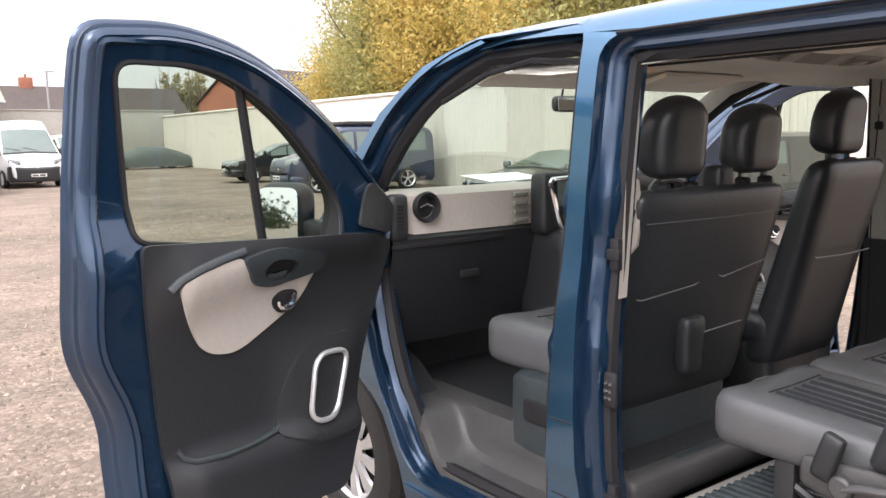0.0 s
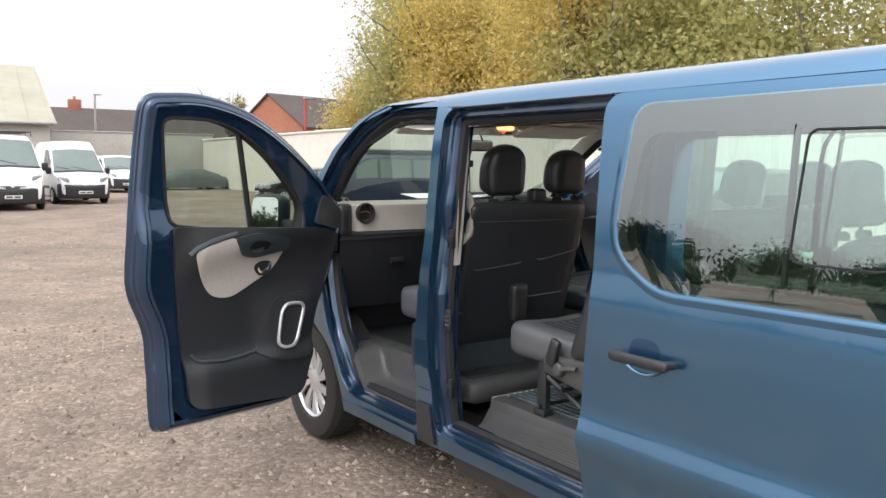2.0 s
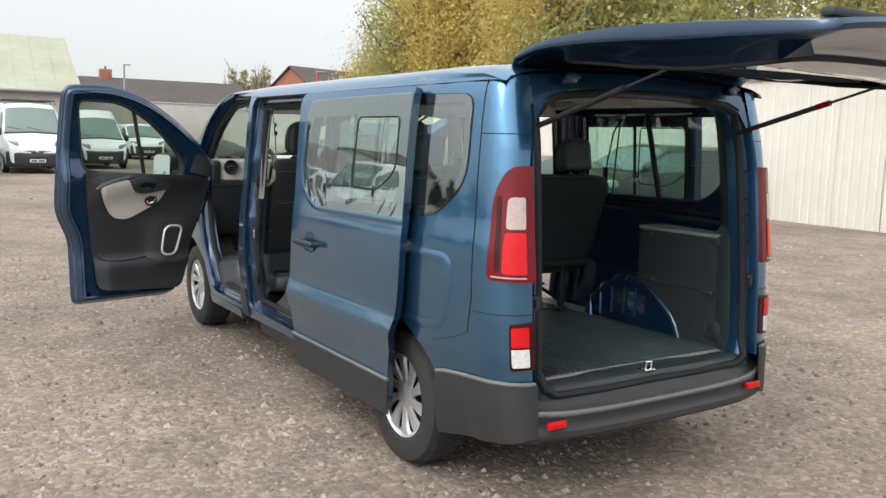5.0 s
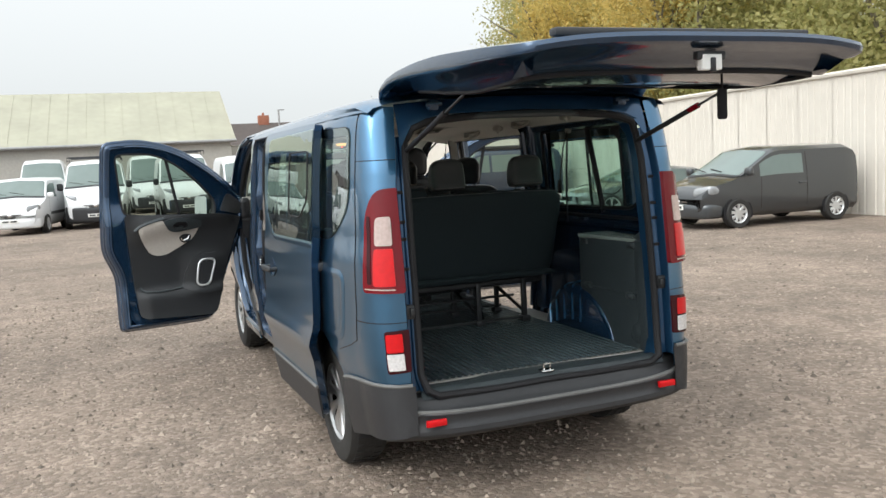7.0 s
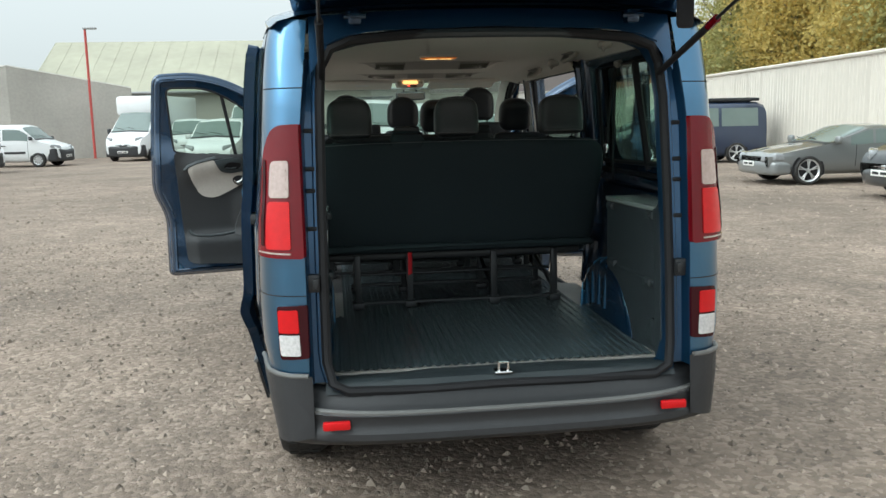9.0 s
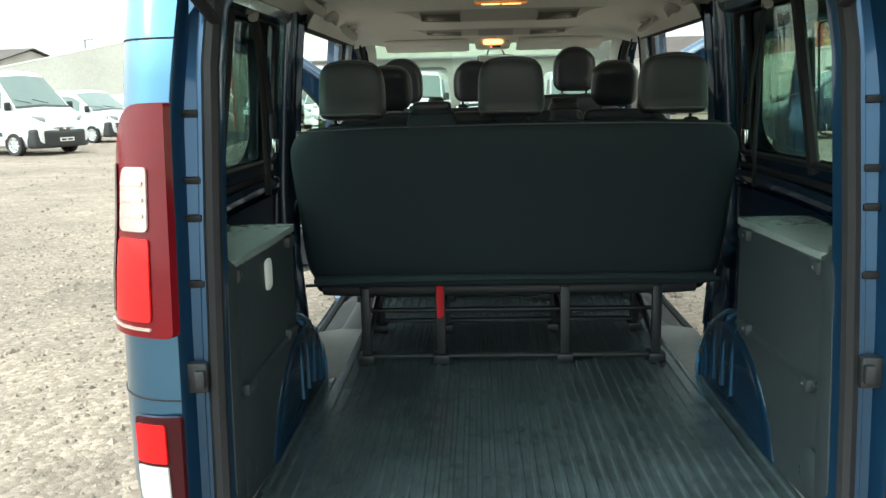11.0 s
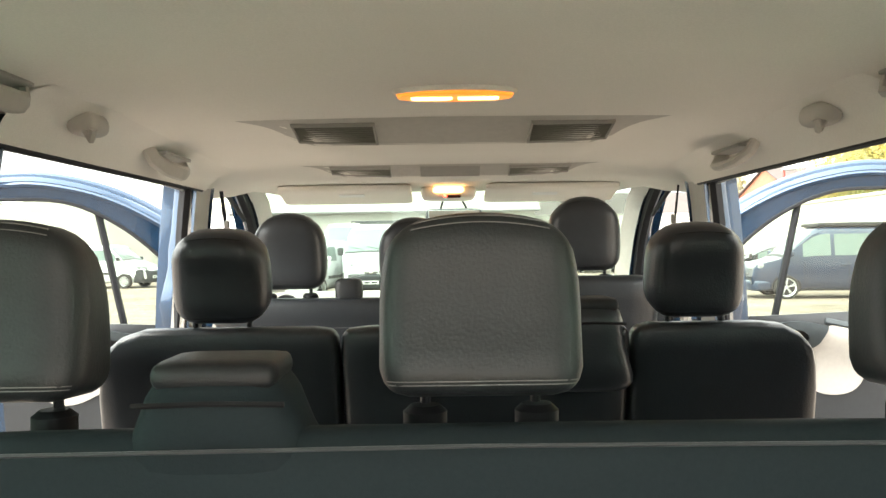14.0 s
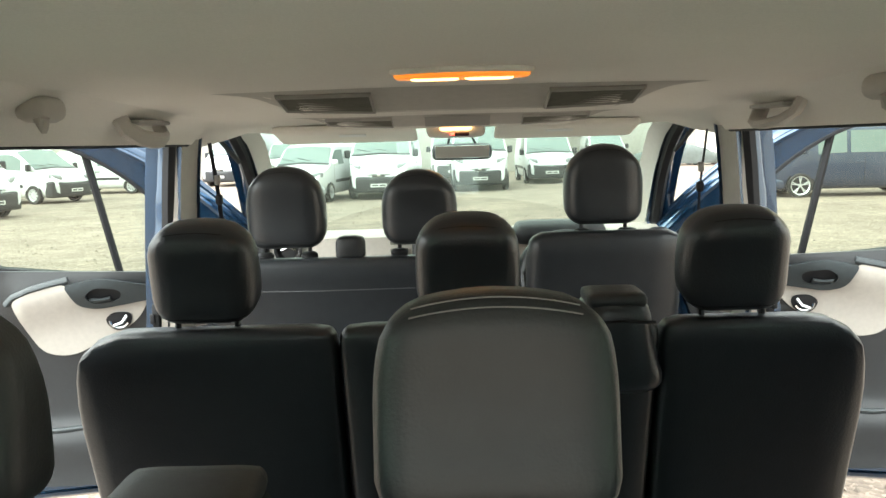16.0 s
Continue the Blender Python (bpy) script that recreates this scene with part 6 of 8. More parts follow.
    # roof grab handles and coat hooks
    for y in (0.74, 1.58):
        bm = bmesh.new()
        z = lining_z(0.71, y) - (0.022 if y > 1 else 0.004)
        tube(bm, [(sx * 0.718, y - 0.115, z + 0.02), (sx * 0.704, y - 0.105, z - 0.010), (sx * 0.686, y - 0.075, z - 0.028), (sx * 0.676, y - 0.03, z - 0.034), (sx * 0.676, y + 0.03, z - 0.034), (sx * 0.686, y + 0.075, z - 0.028), (sx * 0.704, y + 0.105, z - 0.010), (sx * 0.718, y + 0.115, z + 0.02)], 0.019, seg=8, flat=0.62)
        hoop = part("roof_handle", bm, HANDLE_GREY, van, "pale roof grab handle")
        # Darker plate on the lining stands for the shadow behind the handle
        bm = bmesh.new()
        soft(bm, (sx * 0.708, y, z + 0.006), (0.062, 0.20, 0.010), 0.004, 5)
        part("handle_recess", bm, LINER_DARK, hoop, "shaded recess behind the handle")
    for y in (0.13, 1.10):
        bm = bmesh.new()
        z = lining_z(0.70, y) - (0.018 if y > 1 else 0.002)
        soft(bm, (sx * 0.702, y, z - 0.006), (0.06, 0.09, 0.045), 0.021, 5)
        tube(bm, [(sx * 0.695, y - 0.03, z - 0.02), (sx * 0.678, y - 0.045, z - 0.04), (sx * 0.672, y - 0.05, z - 0.022)], 0.008, seg=6)
        part("coat_hook", bm, HANDLE_GREY, van, "pale roof coat hook")

# rear interior sides
for sx in (-1, 1):
    S = lambda x, y, z: (sx * x, y, z)
    # wheel box with pressed ribs
    bm = bmesh.new()
    arc = [(0.435 * math.cos(a), 0.42 + 0.43 * math.sin(a)) for a in [math.pi * k / 18 for k in range(19)]]
    rows = []
    for xx, k in ((0.84, 1.0), (0.705, 1.0), (0.672, 0.985), (0.655, 0.95), (0.648, 0.90)):
        rows.append([S(xx, p[0] * k, 0.42 + (p[1] - 0.42) * k) for p in arc])
    rows.append([S(0.646, 0, 0.5) for p in arc])
    strip(bm, rows, closed=False)
    part("wheel_box", bm, SHADED_PAINT, van, "blue painted wheel box")
    # Ribs take the brighter body paint, which holds their highlights
    for a in (1.42, 1.66, 1.92, 2.2, 2.5):
        bm = bmesh.new()
        ca, sa = math.cos(a), math.sin(a)
        tube(bm, [S(0.76, 0.437 * -ca, 0.42 + 0.432 * sa), S(0.690, 0.437 * -ca, 0.42 + 0.432 * sa), S(0.662, 0.42 * -ca, 0.42 + 0.415 * sa), S(0.649, 0.40 * -ca, 0.42 + 0.33 * sa), S(0.646, 0.39 * -ca, 0.42 + 0.20 * sa)], 0.008, seg=6)
        part("pressed_rib", bm, PAINT, van)
    # lower load bay panel with shelf
    bm = bmesh.new()
    pts = [(-0.70, 0.70), (-0.63, 0.675), (-0.5, 0.665), (-0.3, 0.661), (-0.06, 0.656)]
    rows = [[S(xx, y, z) for y, xx in pts] for z in (0.556, 0.7, 0.84, 0.86, 1.0, 1.13, 1.15)]
    strip(bm, rows, closed=False)
    strip(bm, [[S(0.656, -0.06, z) for z in (0.556, 0.86, 1.15)], [S(0.88, -0.04, z) for z in (0.556, 0.86, 1.15)]], closed=False)
    panel = part("load_bay_panel", bm, CARGO_TRIM, van, "charcoal load bay side panel")
    bm = sheet(densify(rounded([(-0.62, 0.668, 0.02), (-0.62, 0.80, 0.02), (-0.05, 0.86, 0.02), (-0.05, 0.646, 0.02), (-0.3, 0.652, 0.05)]), 0.06), [], lambda u, v: S(v, u, 1.16), 0.1, 0.018, (0, 0, -1))
    part("shelf", bm, SHELF, van, "grey satin side shelf")
    for y, z in ((-0.59, 1.125), (-0.12, 1.12), (-0.57, 0.842), (-0.156, 0.858)):
        bm = bmesh.new()
        box(bm, S(0.668 if y < -0.5 else 0.657, y, z), (0.035, 0.075, 0.035), 0.01)
        bracket = part("shelf_bracket", bm, CARGO_TRIM, van)
        bm = bmesh.new()
        lathe(bm, [(0.0, 0.004), (0.005, 0.003), (0.007, 0.0)], 10, pose(sx * (0.650 if y < -0.5 else 0.639), y - 0.015, z, 0, -90 * sx, 0))
        part("screw_head", bm, STEEL, bracket, "steel screw head")
    bm = bmesh.new()
    tube(bm, [S(0.674, -0.62, 0.85), S(0.663, -0.42, 0.85), S(0.657, -0.07, 0.85)], 0.010, seg=6)
    part("panel_crease", bm, CARGO_TRIM, van)
    bm = bmesh.new()
    lathe(bm, [(0.0, 0.02), (0.045, 0.02), (0.058, 0.012), (0.06, 0.0)], 20, pose(sx * 0.676, -0.63, 0.64, 0, -90 * sx, 0))
    box(bm, S(0.672, -0.585, 0.615), (0.03, 0.05, 0.03), 0.008)
    part("lashing_cap", bm, CARGO_TRIM, van, "grey lashing point cover")
    # corner pillar
    bm = bmesh.new()
    rows = []
    for z in (0.556, 0.9, 1.15, 1.2, 1.5, 1.7, 1.80):
        w = 0.672 - max(0, z - 1.2) * 0.02
        yr = rear_y(z)
        k = max(0.0, min(1.0, (z - 1.16) / 0.04))
        rows.append([S(w + 0.03, yr + 0.10, z), S(w - 0.01 + 0.022 * k, yr + 0.115, z), S(w - 0.018 + 0.045 * k, yr + 0.16, z), S(w + 0.02 + 0.08 * k, yr + 0.26, z), S(w + 0.14 + 0.02 * k, yr + 0.30, z)])
    strip(bm, rows, closed=False)
    part("corner_pillar_trim", bm, CARGO_TRIM, van, "charcoal rear corner pillar")
    # painted inner panels round the quarter window
    inner = inset(skin, 0.055)
    G = (lambda u, z: inner(u, z)) if sx < 0 else (lambda u, z: (-inner(u, z)[0], *inner(u, z)[1:]))
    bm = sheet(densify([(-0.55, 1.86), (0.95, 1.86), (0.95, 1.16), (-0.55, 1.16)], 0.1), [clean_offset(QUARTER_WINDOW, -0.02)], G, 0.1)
    part("inner_side_panel", bm, SHADED_PAINT, van, "blue painted inner side")
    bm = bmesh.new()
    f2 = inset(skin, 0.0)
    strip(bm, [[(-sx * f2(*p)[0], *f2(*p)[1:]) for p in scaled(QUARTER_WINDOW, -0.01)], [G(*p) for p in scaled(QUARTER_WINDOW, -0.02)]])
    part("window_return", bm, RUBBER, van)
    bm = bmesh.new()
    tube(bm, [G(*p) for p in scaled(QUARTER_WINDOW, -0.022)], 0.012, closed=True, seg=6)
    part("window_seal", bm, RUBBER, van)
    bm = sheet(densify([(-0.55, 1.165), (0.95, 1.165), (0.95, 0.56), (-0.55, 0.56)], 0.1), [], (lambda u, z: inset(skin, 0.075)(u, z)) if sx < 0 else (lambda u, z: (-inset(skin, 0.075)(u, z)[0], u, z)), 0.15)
    part("lower_side_panel", bm, SHADED_PAINT, van, "navy painted lower side panel")
    # window split and inner waist rail
    bm = bmesh.new()
    tube(bm, [G(0.02, 1.27), G(0.125, 1.82)], 0.018, seg=6)
    part("window_bar", bm, RUBBER, van, "black window divider")
    bm = bmesh.new()
    tube(bm, [G(u, 1.205 + 0.01 * math.sin(u * 4)) for u in (-0.5, -0.2, 0.1, 0.4, 0.7, 0.92)], 0.028, seg=8)
    part("waist_rail", bm, SHADED_PAINT, van, "blue inner waist rail")
    bm = bmesh.new()
    tube(bm, [G(u, 1.245) for u in (-0.5, 0.1, 0.72)], 0.012, seg=6)
    part("waist_seal", bm, RUBBER, van)
    # shiny pillar before the sliding door opening, and roof rail
    bm = bmesh.new()
    rows = []
    for z in (0.56, 0.9, 1.2, 1.5, 1.75, 1.86):
        w = side_x(0.8, z)
        rows.append([S(w - 0.03, 0.70, z), S(w - 0.08, 0.735, z), S(w - 0.11, 0.80, z), S(w - 0.10, 0.90, z), S(w - 0.115, 0.95, z), S(w - 0.04, 0.972, z)])
    strip(bm, rows, closed=False)
    part("rear_door_pillar", bm, SHADED_PAINT, van, "blue painted door pillar")
    bm = bmesh.new()
    tube(bm, [S(0.835 - (0.05 if y < -0.4 else 0), y, 1.835) for y in (-0.62, -0.3, 0.2, 0.7, 0.95)], 0.04, seg=8)
    part("roof_rail", bm, SHADED_PAINT, van, "blue inner roof rail")
    # hanging belt with buckle
    bm = bmesh.new()
    tube(bm, [S(0.82, 0.318, 1.79), S(0.82, 0.342, 1.55), S(0.82, 0.356, 1.31), S(0.825, 0.36, 1.2)], 0.013, seg=6, flat=0.4)
    part("rear_belt", bm, WEBBING, van, "black hanging rear seat belt")
    bm = bmesh.new()
    tube(bm, [S(0.82, 0.325, 1.77), S(0.82, 0.375, 1.69), S(0.815, 0.415, 1.5), S(0.81, 0.42, 1.42)], 0.012, seg=6, flat=0.4)
    box(bm, S(0.81, 0.42, 1.43), (0.016, 0.035, 0.09), 0.006)
    part("belt_loop", bm, WEBBING, van)
    bm = bmesh.new()
    box(bm, S(0.806, 0.425, 1.365), (0.012, 0.045, 0.05), 0.004)
    part("belt_tongue", bm, CHROME, van, "chrome belt tongue")
    bm = bmesh.new()
    box(bm, S(0.828, 0.318, 1.80), (0.03, 0.045, 0.05), 0.01)
    part("belt_anchor", bm, LINER_DARK, van)
bm = bmesh.new()
soft(bm, (-0.660, -0.34, 1.07), (0.012, 0.065, 0.085), 0.02, 4)
part("cubby_label", bm, WHITE_LABEL, van, "white jack cover label")
# rear inner header
bm = bmesh.new()
tube(bm, [(x, -0.665 - 0.03 * (1 - (x / 0.62) ** 2), 1.85 - 0.05 * (x / 0.62) ** 4) for x in [-0.62 + 1.24 * k / 12 for k in range(13)]], 0.018, seg=8)
part("inner_header", bm, CARGO_TRIM, van, "charcoal rear roof trim")

# ---- dashboard ----
rows = []
for x in (-0.86, -0.83, -0.75, -0.55, -0.3, -0.22, 0.22, 0.5, 0.75, 0.83, 0.86):
    e = 0.05 * max(0, (abs(x) - 0.7) / 0.16) ** 2
    rows.append([(x, y + e, z) for y, z in ((3.62, 1.30), (3.50, 1.385), (3.32, 1.415), (3.215, 1.412), (3.18, 1.395), (3.175, 1.25))])
part("dashboard_top", strip(bmesh.new(), rows, closed=False), BEIGE, van, "warm grey dashboard top and fascia")
rows = []
for x in (-0.87, -0.80, -0.5, -0.2, 0.2, 0.5, 0.80, 0.87):
    rows.append([(x, y, z) for y, z in ((3.19, 1.255), (3.165, 1.235), (3.17, 1.20), (3.21, 1.0), (3.30, 0.80), (3.45, 0.76))])
part("dashboard_lower", strip(bmesh.new(), rows, closed=False), TRIM, van, "black lower dashboard")
for sx in (-1, 1):
    v = new("air_vent")
    v.parent = van
    v.matrix_basis = pose(sx * 0.712, 3.185, 1.352, 90, 0, 0)
    bm = bmesh.new()
    lathe(bm, [(0.054, 0.0), (0.060, 0.022), (0.055, 0.034), (0.046, 0.030), (0.041, 0.0)], 28)
    part("vent_ring", bm, RUBBER, v, "round black air vent")
    bm = bmesh.new()
    lathe(bm, [(0.0, 0.008), (0.026, 0.010), (0.041, 0.004)], 20)
    part("vent_disc", bm, TRIM, v)
    bm = bmesh.new()
    tube(bm, [(-0.03, 0.0, 0.016), (0, 0.012, 0.02), (0.03, 0.0, 0.016)], 0.005, seg=6)
    part("vent_vane", bm, CHROME, v)
    bm = bmesh.new()
    soft(bm, (sx * 0.838, 3.185, 1.318), (0.085, 0.06, 0.18), 0.024, 5)
    part("end_cap", bm, TRIM, van, "black dashboard end with demister slots")
    for k in range(7):
        bm = bmesh.new()
        box(bm, (sx * 0.842, 3.154, 1.282 + 0.014 * k), (0.026, 0.008, 0.007), 0.002, 1)
        part("demist_slot", bm, RUBBER, van)
bm = bmesh.new()
soft(bm, (-0.02, 3.12, 1.335), (0.34, 0.10, 0.26), 0.03, 6)
cs = part("centre_console", bm, TRIM, van, "black centre console")
loop = densify(rounded([(-0.17, 1.435, 0.03), (0.12, 1.445, 0.03), (0.08, 1.22, 0.05), (-0.10, 1.21, 0.06)]), 0.03)
bm = bmesh.new()
tube(bm, [(x, 3.062, z) for x, z in loop], 0.010, closed=True, seg=6)
part("console_trim", bm, CHROME, cs, "silver console surround")
bm = bmesh.new()
box(bm, (-0.02, 3.066, 1.375), (0.20, 0.01, 0.105), 0.004)
part("display", bm, CAR_GLASS, cs, "dark touch display")
for k in range(3):
    bm = bmesh.new()
    lathe(bm, [(0.0, 0.02), (0.018, 0.02), (0.022, 0.0)], 16, pose(-0.08 + 0.06 * k, 3.066, 1.275, 90, 0, 0))
    part("control_knob", bm, TRIM, cs)
for k in range(4):
    bm = bmesh.new()
    box(bm, (-0.245, 3.155, 1.27 + 0.035 * k), (0.075, 0.02, 0.02), 0.005)
    part("centre_vent_vane", bm, GRILLE, van)
bm = bmesh.new()
box(bm, (-0.60, 3.168, 1.21), (0.55, 0.012, 0.02), 0.004)
box(bm, (-0.50, 3.175, 1.075), (0.09, 0.02, 0.035), 0.008)
part("glovebox_handle", bm, RUBBER, van, "black glovebox catch")
bm = bmesh.new()
soft(bm, (-0.03, 3.12, 1.0), (0.26, 0.30, 0.46), 0.05, 6)
part("gear_console", bm, TRIM, van, "black gear console")
bm = bmesh.new()
rod(bm, (0.0, 2.95, 1.08), (0.0, 2.90, 1.20), 0.012)
soft(bm, (0, 2.895, 1.225), (0.05, 0.05, 0.07), 0.024, 4)
part("gear_lever", bm, TRIM, van, "black gear lever")
sw = new("steering_wheel")
sw.parent = van
sw.matrix_basis = pose(0.42, 2.86, 1.255, 62, 0, 0)
bm = bmesh.new()
tube(bm, [(0.19 * math.cos(a), 0.185 * math.sin(a), 0) for a in [2 * math.pi * k / 32 for k in range(32)]], 0.016, closed=True, seg=8)
part("wheel_rim", bm, LEATHER, sw, "black leather rim")
bm = bmesh.new()
soft(bm, (0, -0.01, -0.01), (0.15, 0.13, 0.05), 0.024, 5)
for a in (0.15, math.pi - 0.15, -math.pi / 2):
    rod(bm, (0.05 * math.cos(a), 0.05 * math.sin(a), -0.01), (0.18 * math.cos(a), 0.18 * math.sin(a), 0), 0.014)
part("wheel_hub", bm, TRIM, sw, "black hub and spokes")
bm = bmesh.new()
rod(bm, (0, 0, -0.02), (0, 0, -0.35), 0.035)
part("column", bm, TRIM, sw)
bm = bmesh.new()
soft(bm, (0.42, 3.18, 1.40), (0.38, 0.16, 0.10), 0.045, 6)
part("instrument_cowl", bm, TRIM, van, "black instrument cowl")
bm = sheet(densify([(-0.25, 3.34), (0.1, 3.36), (0.1, 3.56), (-0.25, 3.55)], 0.1), [], lambda u, v: (u, v, 1.422 + (v - 3.34) * 0.1), 0.1, 0.0008, (0, 0, -1))
sheet_paper = part("paper_sheet", bm, PAPER, None, "white price sheet lying on the dashboard")
tagged(sheet_paper, category="paper")
# striker and contacts on the door pillars
for sx in (-1, 1):
    bm = bmesh.new()
    soft(bm, (sx * 0.905, 2.07, 0.935), (0.02, 0.045, 0.10), 0.012, 4)
    part("contact_plate", bm, RUBBER, van, "black door contact plate")
    for k in range(6):
        bm = bmesh.new()
        lathe(bm, [(0.0, 0.004), (0.005, 0.004), (0.006, 0.0)], 8, pose(sx * 0.916, 2.062 + 0.016 * (k % 2), 0.915 + 0.02 * (k // 2), 0, 90 * sx, 0))
        part("contact_pin", bm, CHROME, van)
    for z in (0.62, 1.30):
        bm = bmesh.new()
        box(bm, (sx * 0.885, 2.075, z), (0.02, 0.03, 0.085), 0.004)
        box(bm, (sx * 0.893, 2.075, z), (0.015, 0.045, 0.03), 0.004)
        part("pillar_bracket", bm, RUBBER, van)


# ---- seats ----
def headrest(parent, x, y, z0, w, h, lean=8, material=LEATHER, dome=0.13, r=0.05, depth=0.12, wedge=0.0):
    m = pose(0, 0, 0, lean, 0, 0).to_3x3()

    def shape(p):
        t = p.z / h + 0.5
        k = 1.0 - (0.05 if r > 0.04 else 0.0) * max(0.0, 1 - t / 0.4) ** 2 - dome * max(0.0, (t - 0.4) / 0.6) ** 2.5
        drop = (0.014 + 0.12 * (dome - 0.13)) * min(1.0, abs(2 * p.x / w)) ** 2 * max(0.0, t - 0.5) * 2
        if p.y > 0:
            p = Vector((p.x, p.y * (1 - wedge * t), p.z))
        return (p.x * k, p.y * (1.05 - 0.10 * t - (0.45 if p.y > 0 else 1.1) * (dome - 0.13) * 4 * max(0.0, t - 0.45) ** 2) + 0.012 * math.sin(t * math.pi), p.z - drop)
    bm = bmesh.new()
    soft(bm, (x, y, z0 + h / 2), (w, depth, h), r, 11, shape, m)
    rows = []
    for zz in ((0.07, 0.09) if r < 0.05 else (0.10,)):
        cut = bm.copy()
        at = m @ Vector((0, 0, (zz - 0.5) * h)) + Vector((x, y, z0 + h / 2))
        loop = bmesh.ops.bisect_plane(cut, geom=cut.verts[:] + cut.edges[:] + cut.faces[:], plane_co=at, plane_no=m @ Vector((0, 0, 1)))["geom_cut"]
        pts = sorted((tuple(v.co) for v in loop if isinstance(v, bmesh.types.BMVert)), key=lambda q: q[0])
        span = 0.485 * (pts[-1][0] - pts[0][0])
        rows.append([Vector(q) for q in pts if q[1] < at.y + 0.004 and abs(q[0] - x) < span])
        cut.free()
    # stitching along the rounded upper edge
    for a in ((38, 58) if r < 0.05 else (50,)):
        ca, sa = math.cos(radians(a)) * r * 1.02, math.sin(radians(a)) * r * 1.02
        span = w / 2 - r * 0.8
        rows.append([m @ Vector(shape(Vector((span * (k / 10 - 1), -(depth / 2 - r) - ca, h / 2 - r + sa)))) + Vector((x, y, z0 + h / 2)) for k in range(21)])
    hr = part("headrest", bm, material, parent, "padded leather headrest")
    for pts in rows:
        bm = bmesh.new()
        thin = [pts[0]]
        for q in pts[1:]:
            if (q - thin[-1]).length > 0.004:
                thin.append(q)
        if len(thin) > 2:
            tube(bm, thin, 0.0009, seg=4)
            part("stitching", bm, STITCH if r < 0.05 else RUBBER, hr, "pale stitching" if r < 0.05 else "dark seam")
    for s in (-1, 1):
        bm = bmesh.new()
        rod(bm, (x + s * w * 0.28, y + 0.012, z0 - 0.06), (x + s * w * 0.28, y, z0 + 0.04), 0.006)
        part("headrest_post", bm, STEEL, hr, "dark steel post")
        bm = bmesh.new()
        lathe(bm, [(0.0, 0.014), (0.017, 0.014), (0.025, 0.007), (0.025, -0.012)], 16, pose(x + s * w * 0.28, y - 0.005, z0 - 0.026))
        part("post_collar", bm, RUBBER, hr, "black post collar")
    return hr


def backrest(parent, x0, x1, ytop, ybot, ztop, zbot, thick=0.12, material=LEATHER, name="backrest", label="", r=0.05, outer=None):
    w, h = x1 - x0, ztop - zbot

    def f(p):
        t = p.z / h + 0.5
        # the free upper corner is well rounded, a corner beside the next seat is not
        away = 0.0 if not outer else max(0.0, (outer * p.x - w / 2 + 0.13) / 0.13)
        x = p.x if outer is not None else p.x * (1 - 0.02 * t)
        return (x - (outer or 0) * 0.03 * away * max(0.0, t - 0.6) ** 2 * 6, p.y * (1.15 - 0.35 * t) + (ytop - ybot) * (t - 0.5), p.z - 0.05 * away ** 2.4 * max(0.0, (t - 0.6) / 0.4))
    bm = bmesh.new()
    soft(bm, ((x0 + x1) / 2, (ytop + ybot) / 2 + thick / 2, (ztop + zbot) / 2), (w, thick, h), r, 9, f)
    return part(name, bm, material, parent, label)


def cushion(parent, x0, x1, y0, y1, z0, z1, material=GREY_LEATHER, label="padded leather seat cushion"):
    bm = bmesh.new()
    soft(bm, ((x0 + x1) / 2, (y0 + y1) / 2, (z0 + z1) / 2), (x1 - x0, y1 - y0, z1 - z0), 0.055, 9,
         lambda p: (p.x, p.y, p.z + (0.03 * (p.y / (y1 - y0)) if p.z > 0 else 0) - (0.012 * math.cos(p.x / (x1 - x0) * math.pi) ** 2 if p.z > 0 else 0)))
    c = part("seat_cushion", bm, material, parent, label)
    cx, w = (x0 + x1) / 2, x1 - x0
    def top(x, y):
        return z1 + 0.03 * (y - (y0 + y1) / 2) / (y1 - y0) - 0.012 * math.cos((x - cx) / w * math.pi) ** 2
    for k in range(6):
        bm = bmesh.new()
        x = cx + w * (k - 2.5) * 0.095
        tube(bm, [(x, y0 + (y1 - y0) * (0.12 + 0.62 * j / 7), top(x, y0 + (y1 - y0) * (0.12 + 0.62 * j / 7)) - 0.0125) for j in range(8)], 0.0185, seg=8, flat=1.0)
        part("pleat", bm, LEATHER, c, "dark ribbed leather insert")
    bm = bmesh.new()
    tube(bm, [(cx - w * 0.29, y0 + (y1 - y0) * 0.76, top(cx - w * 0.29, y1 - 0.14) + 0.001), (cx, y0 + (y1 - y0) * 0.775, top(cx, y1 - 0.13) + 0.001), (cx + w * 0.29, y0 + (y1 - y0) * 0.76, top(cx + w * 0.29, y1 - 0.14) + 0.001)], 0.0025, seg=5)
    part("seam", bm, RUBBER, c)
    bm = bmesh.new()
    tube(bm, [(x0 + 0.02, y0 + 0.05, z1 - 0.04), (x0 + 0.012, (y0 + y1) / 2, z1 - 0.028), (x0 + 0.02, y1 - 0.04, z1 - 0.012), (cx, y1 - 0.012, z1 - 0.01), (x1 - 0.02, y1 - 0.04, z1 - 0.012), (x1 - 0.012, (y0 + y1) / 2, z1 - 0.028), (x1 - 0.02, y0 + 0.05, z1 - 0.04)], 0.004, seg=5)
    part("piping", bm, GREY_LEATHER, c)
    return c


def seam(parent, pts, r=0.0025, material=STITCH, name="seam"):
    bm = bmesh.new()
    tube(bm, pts, r, seg=5)
    return part(name, bm, material, parent)


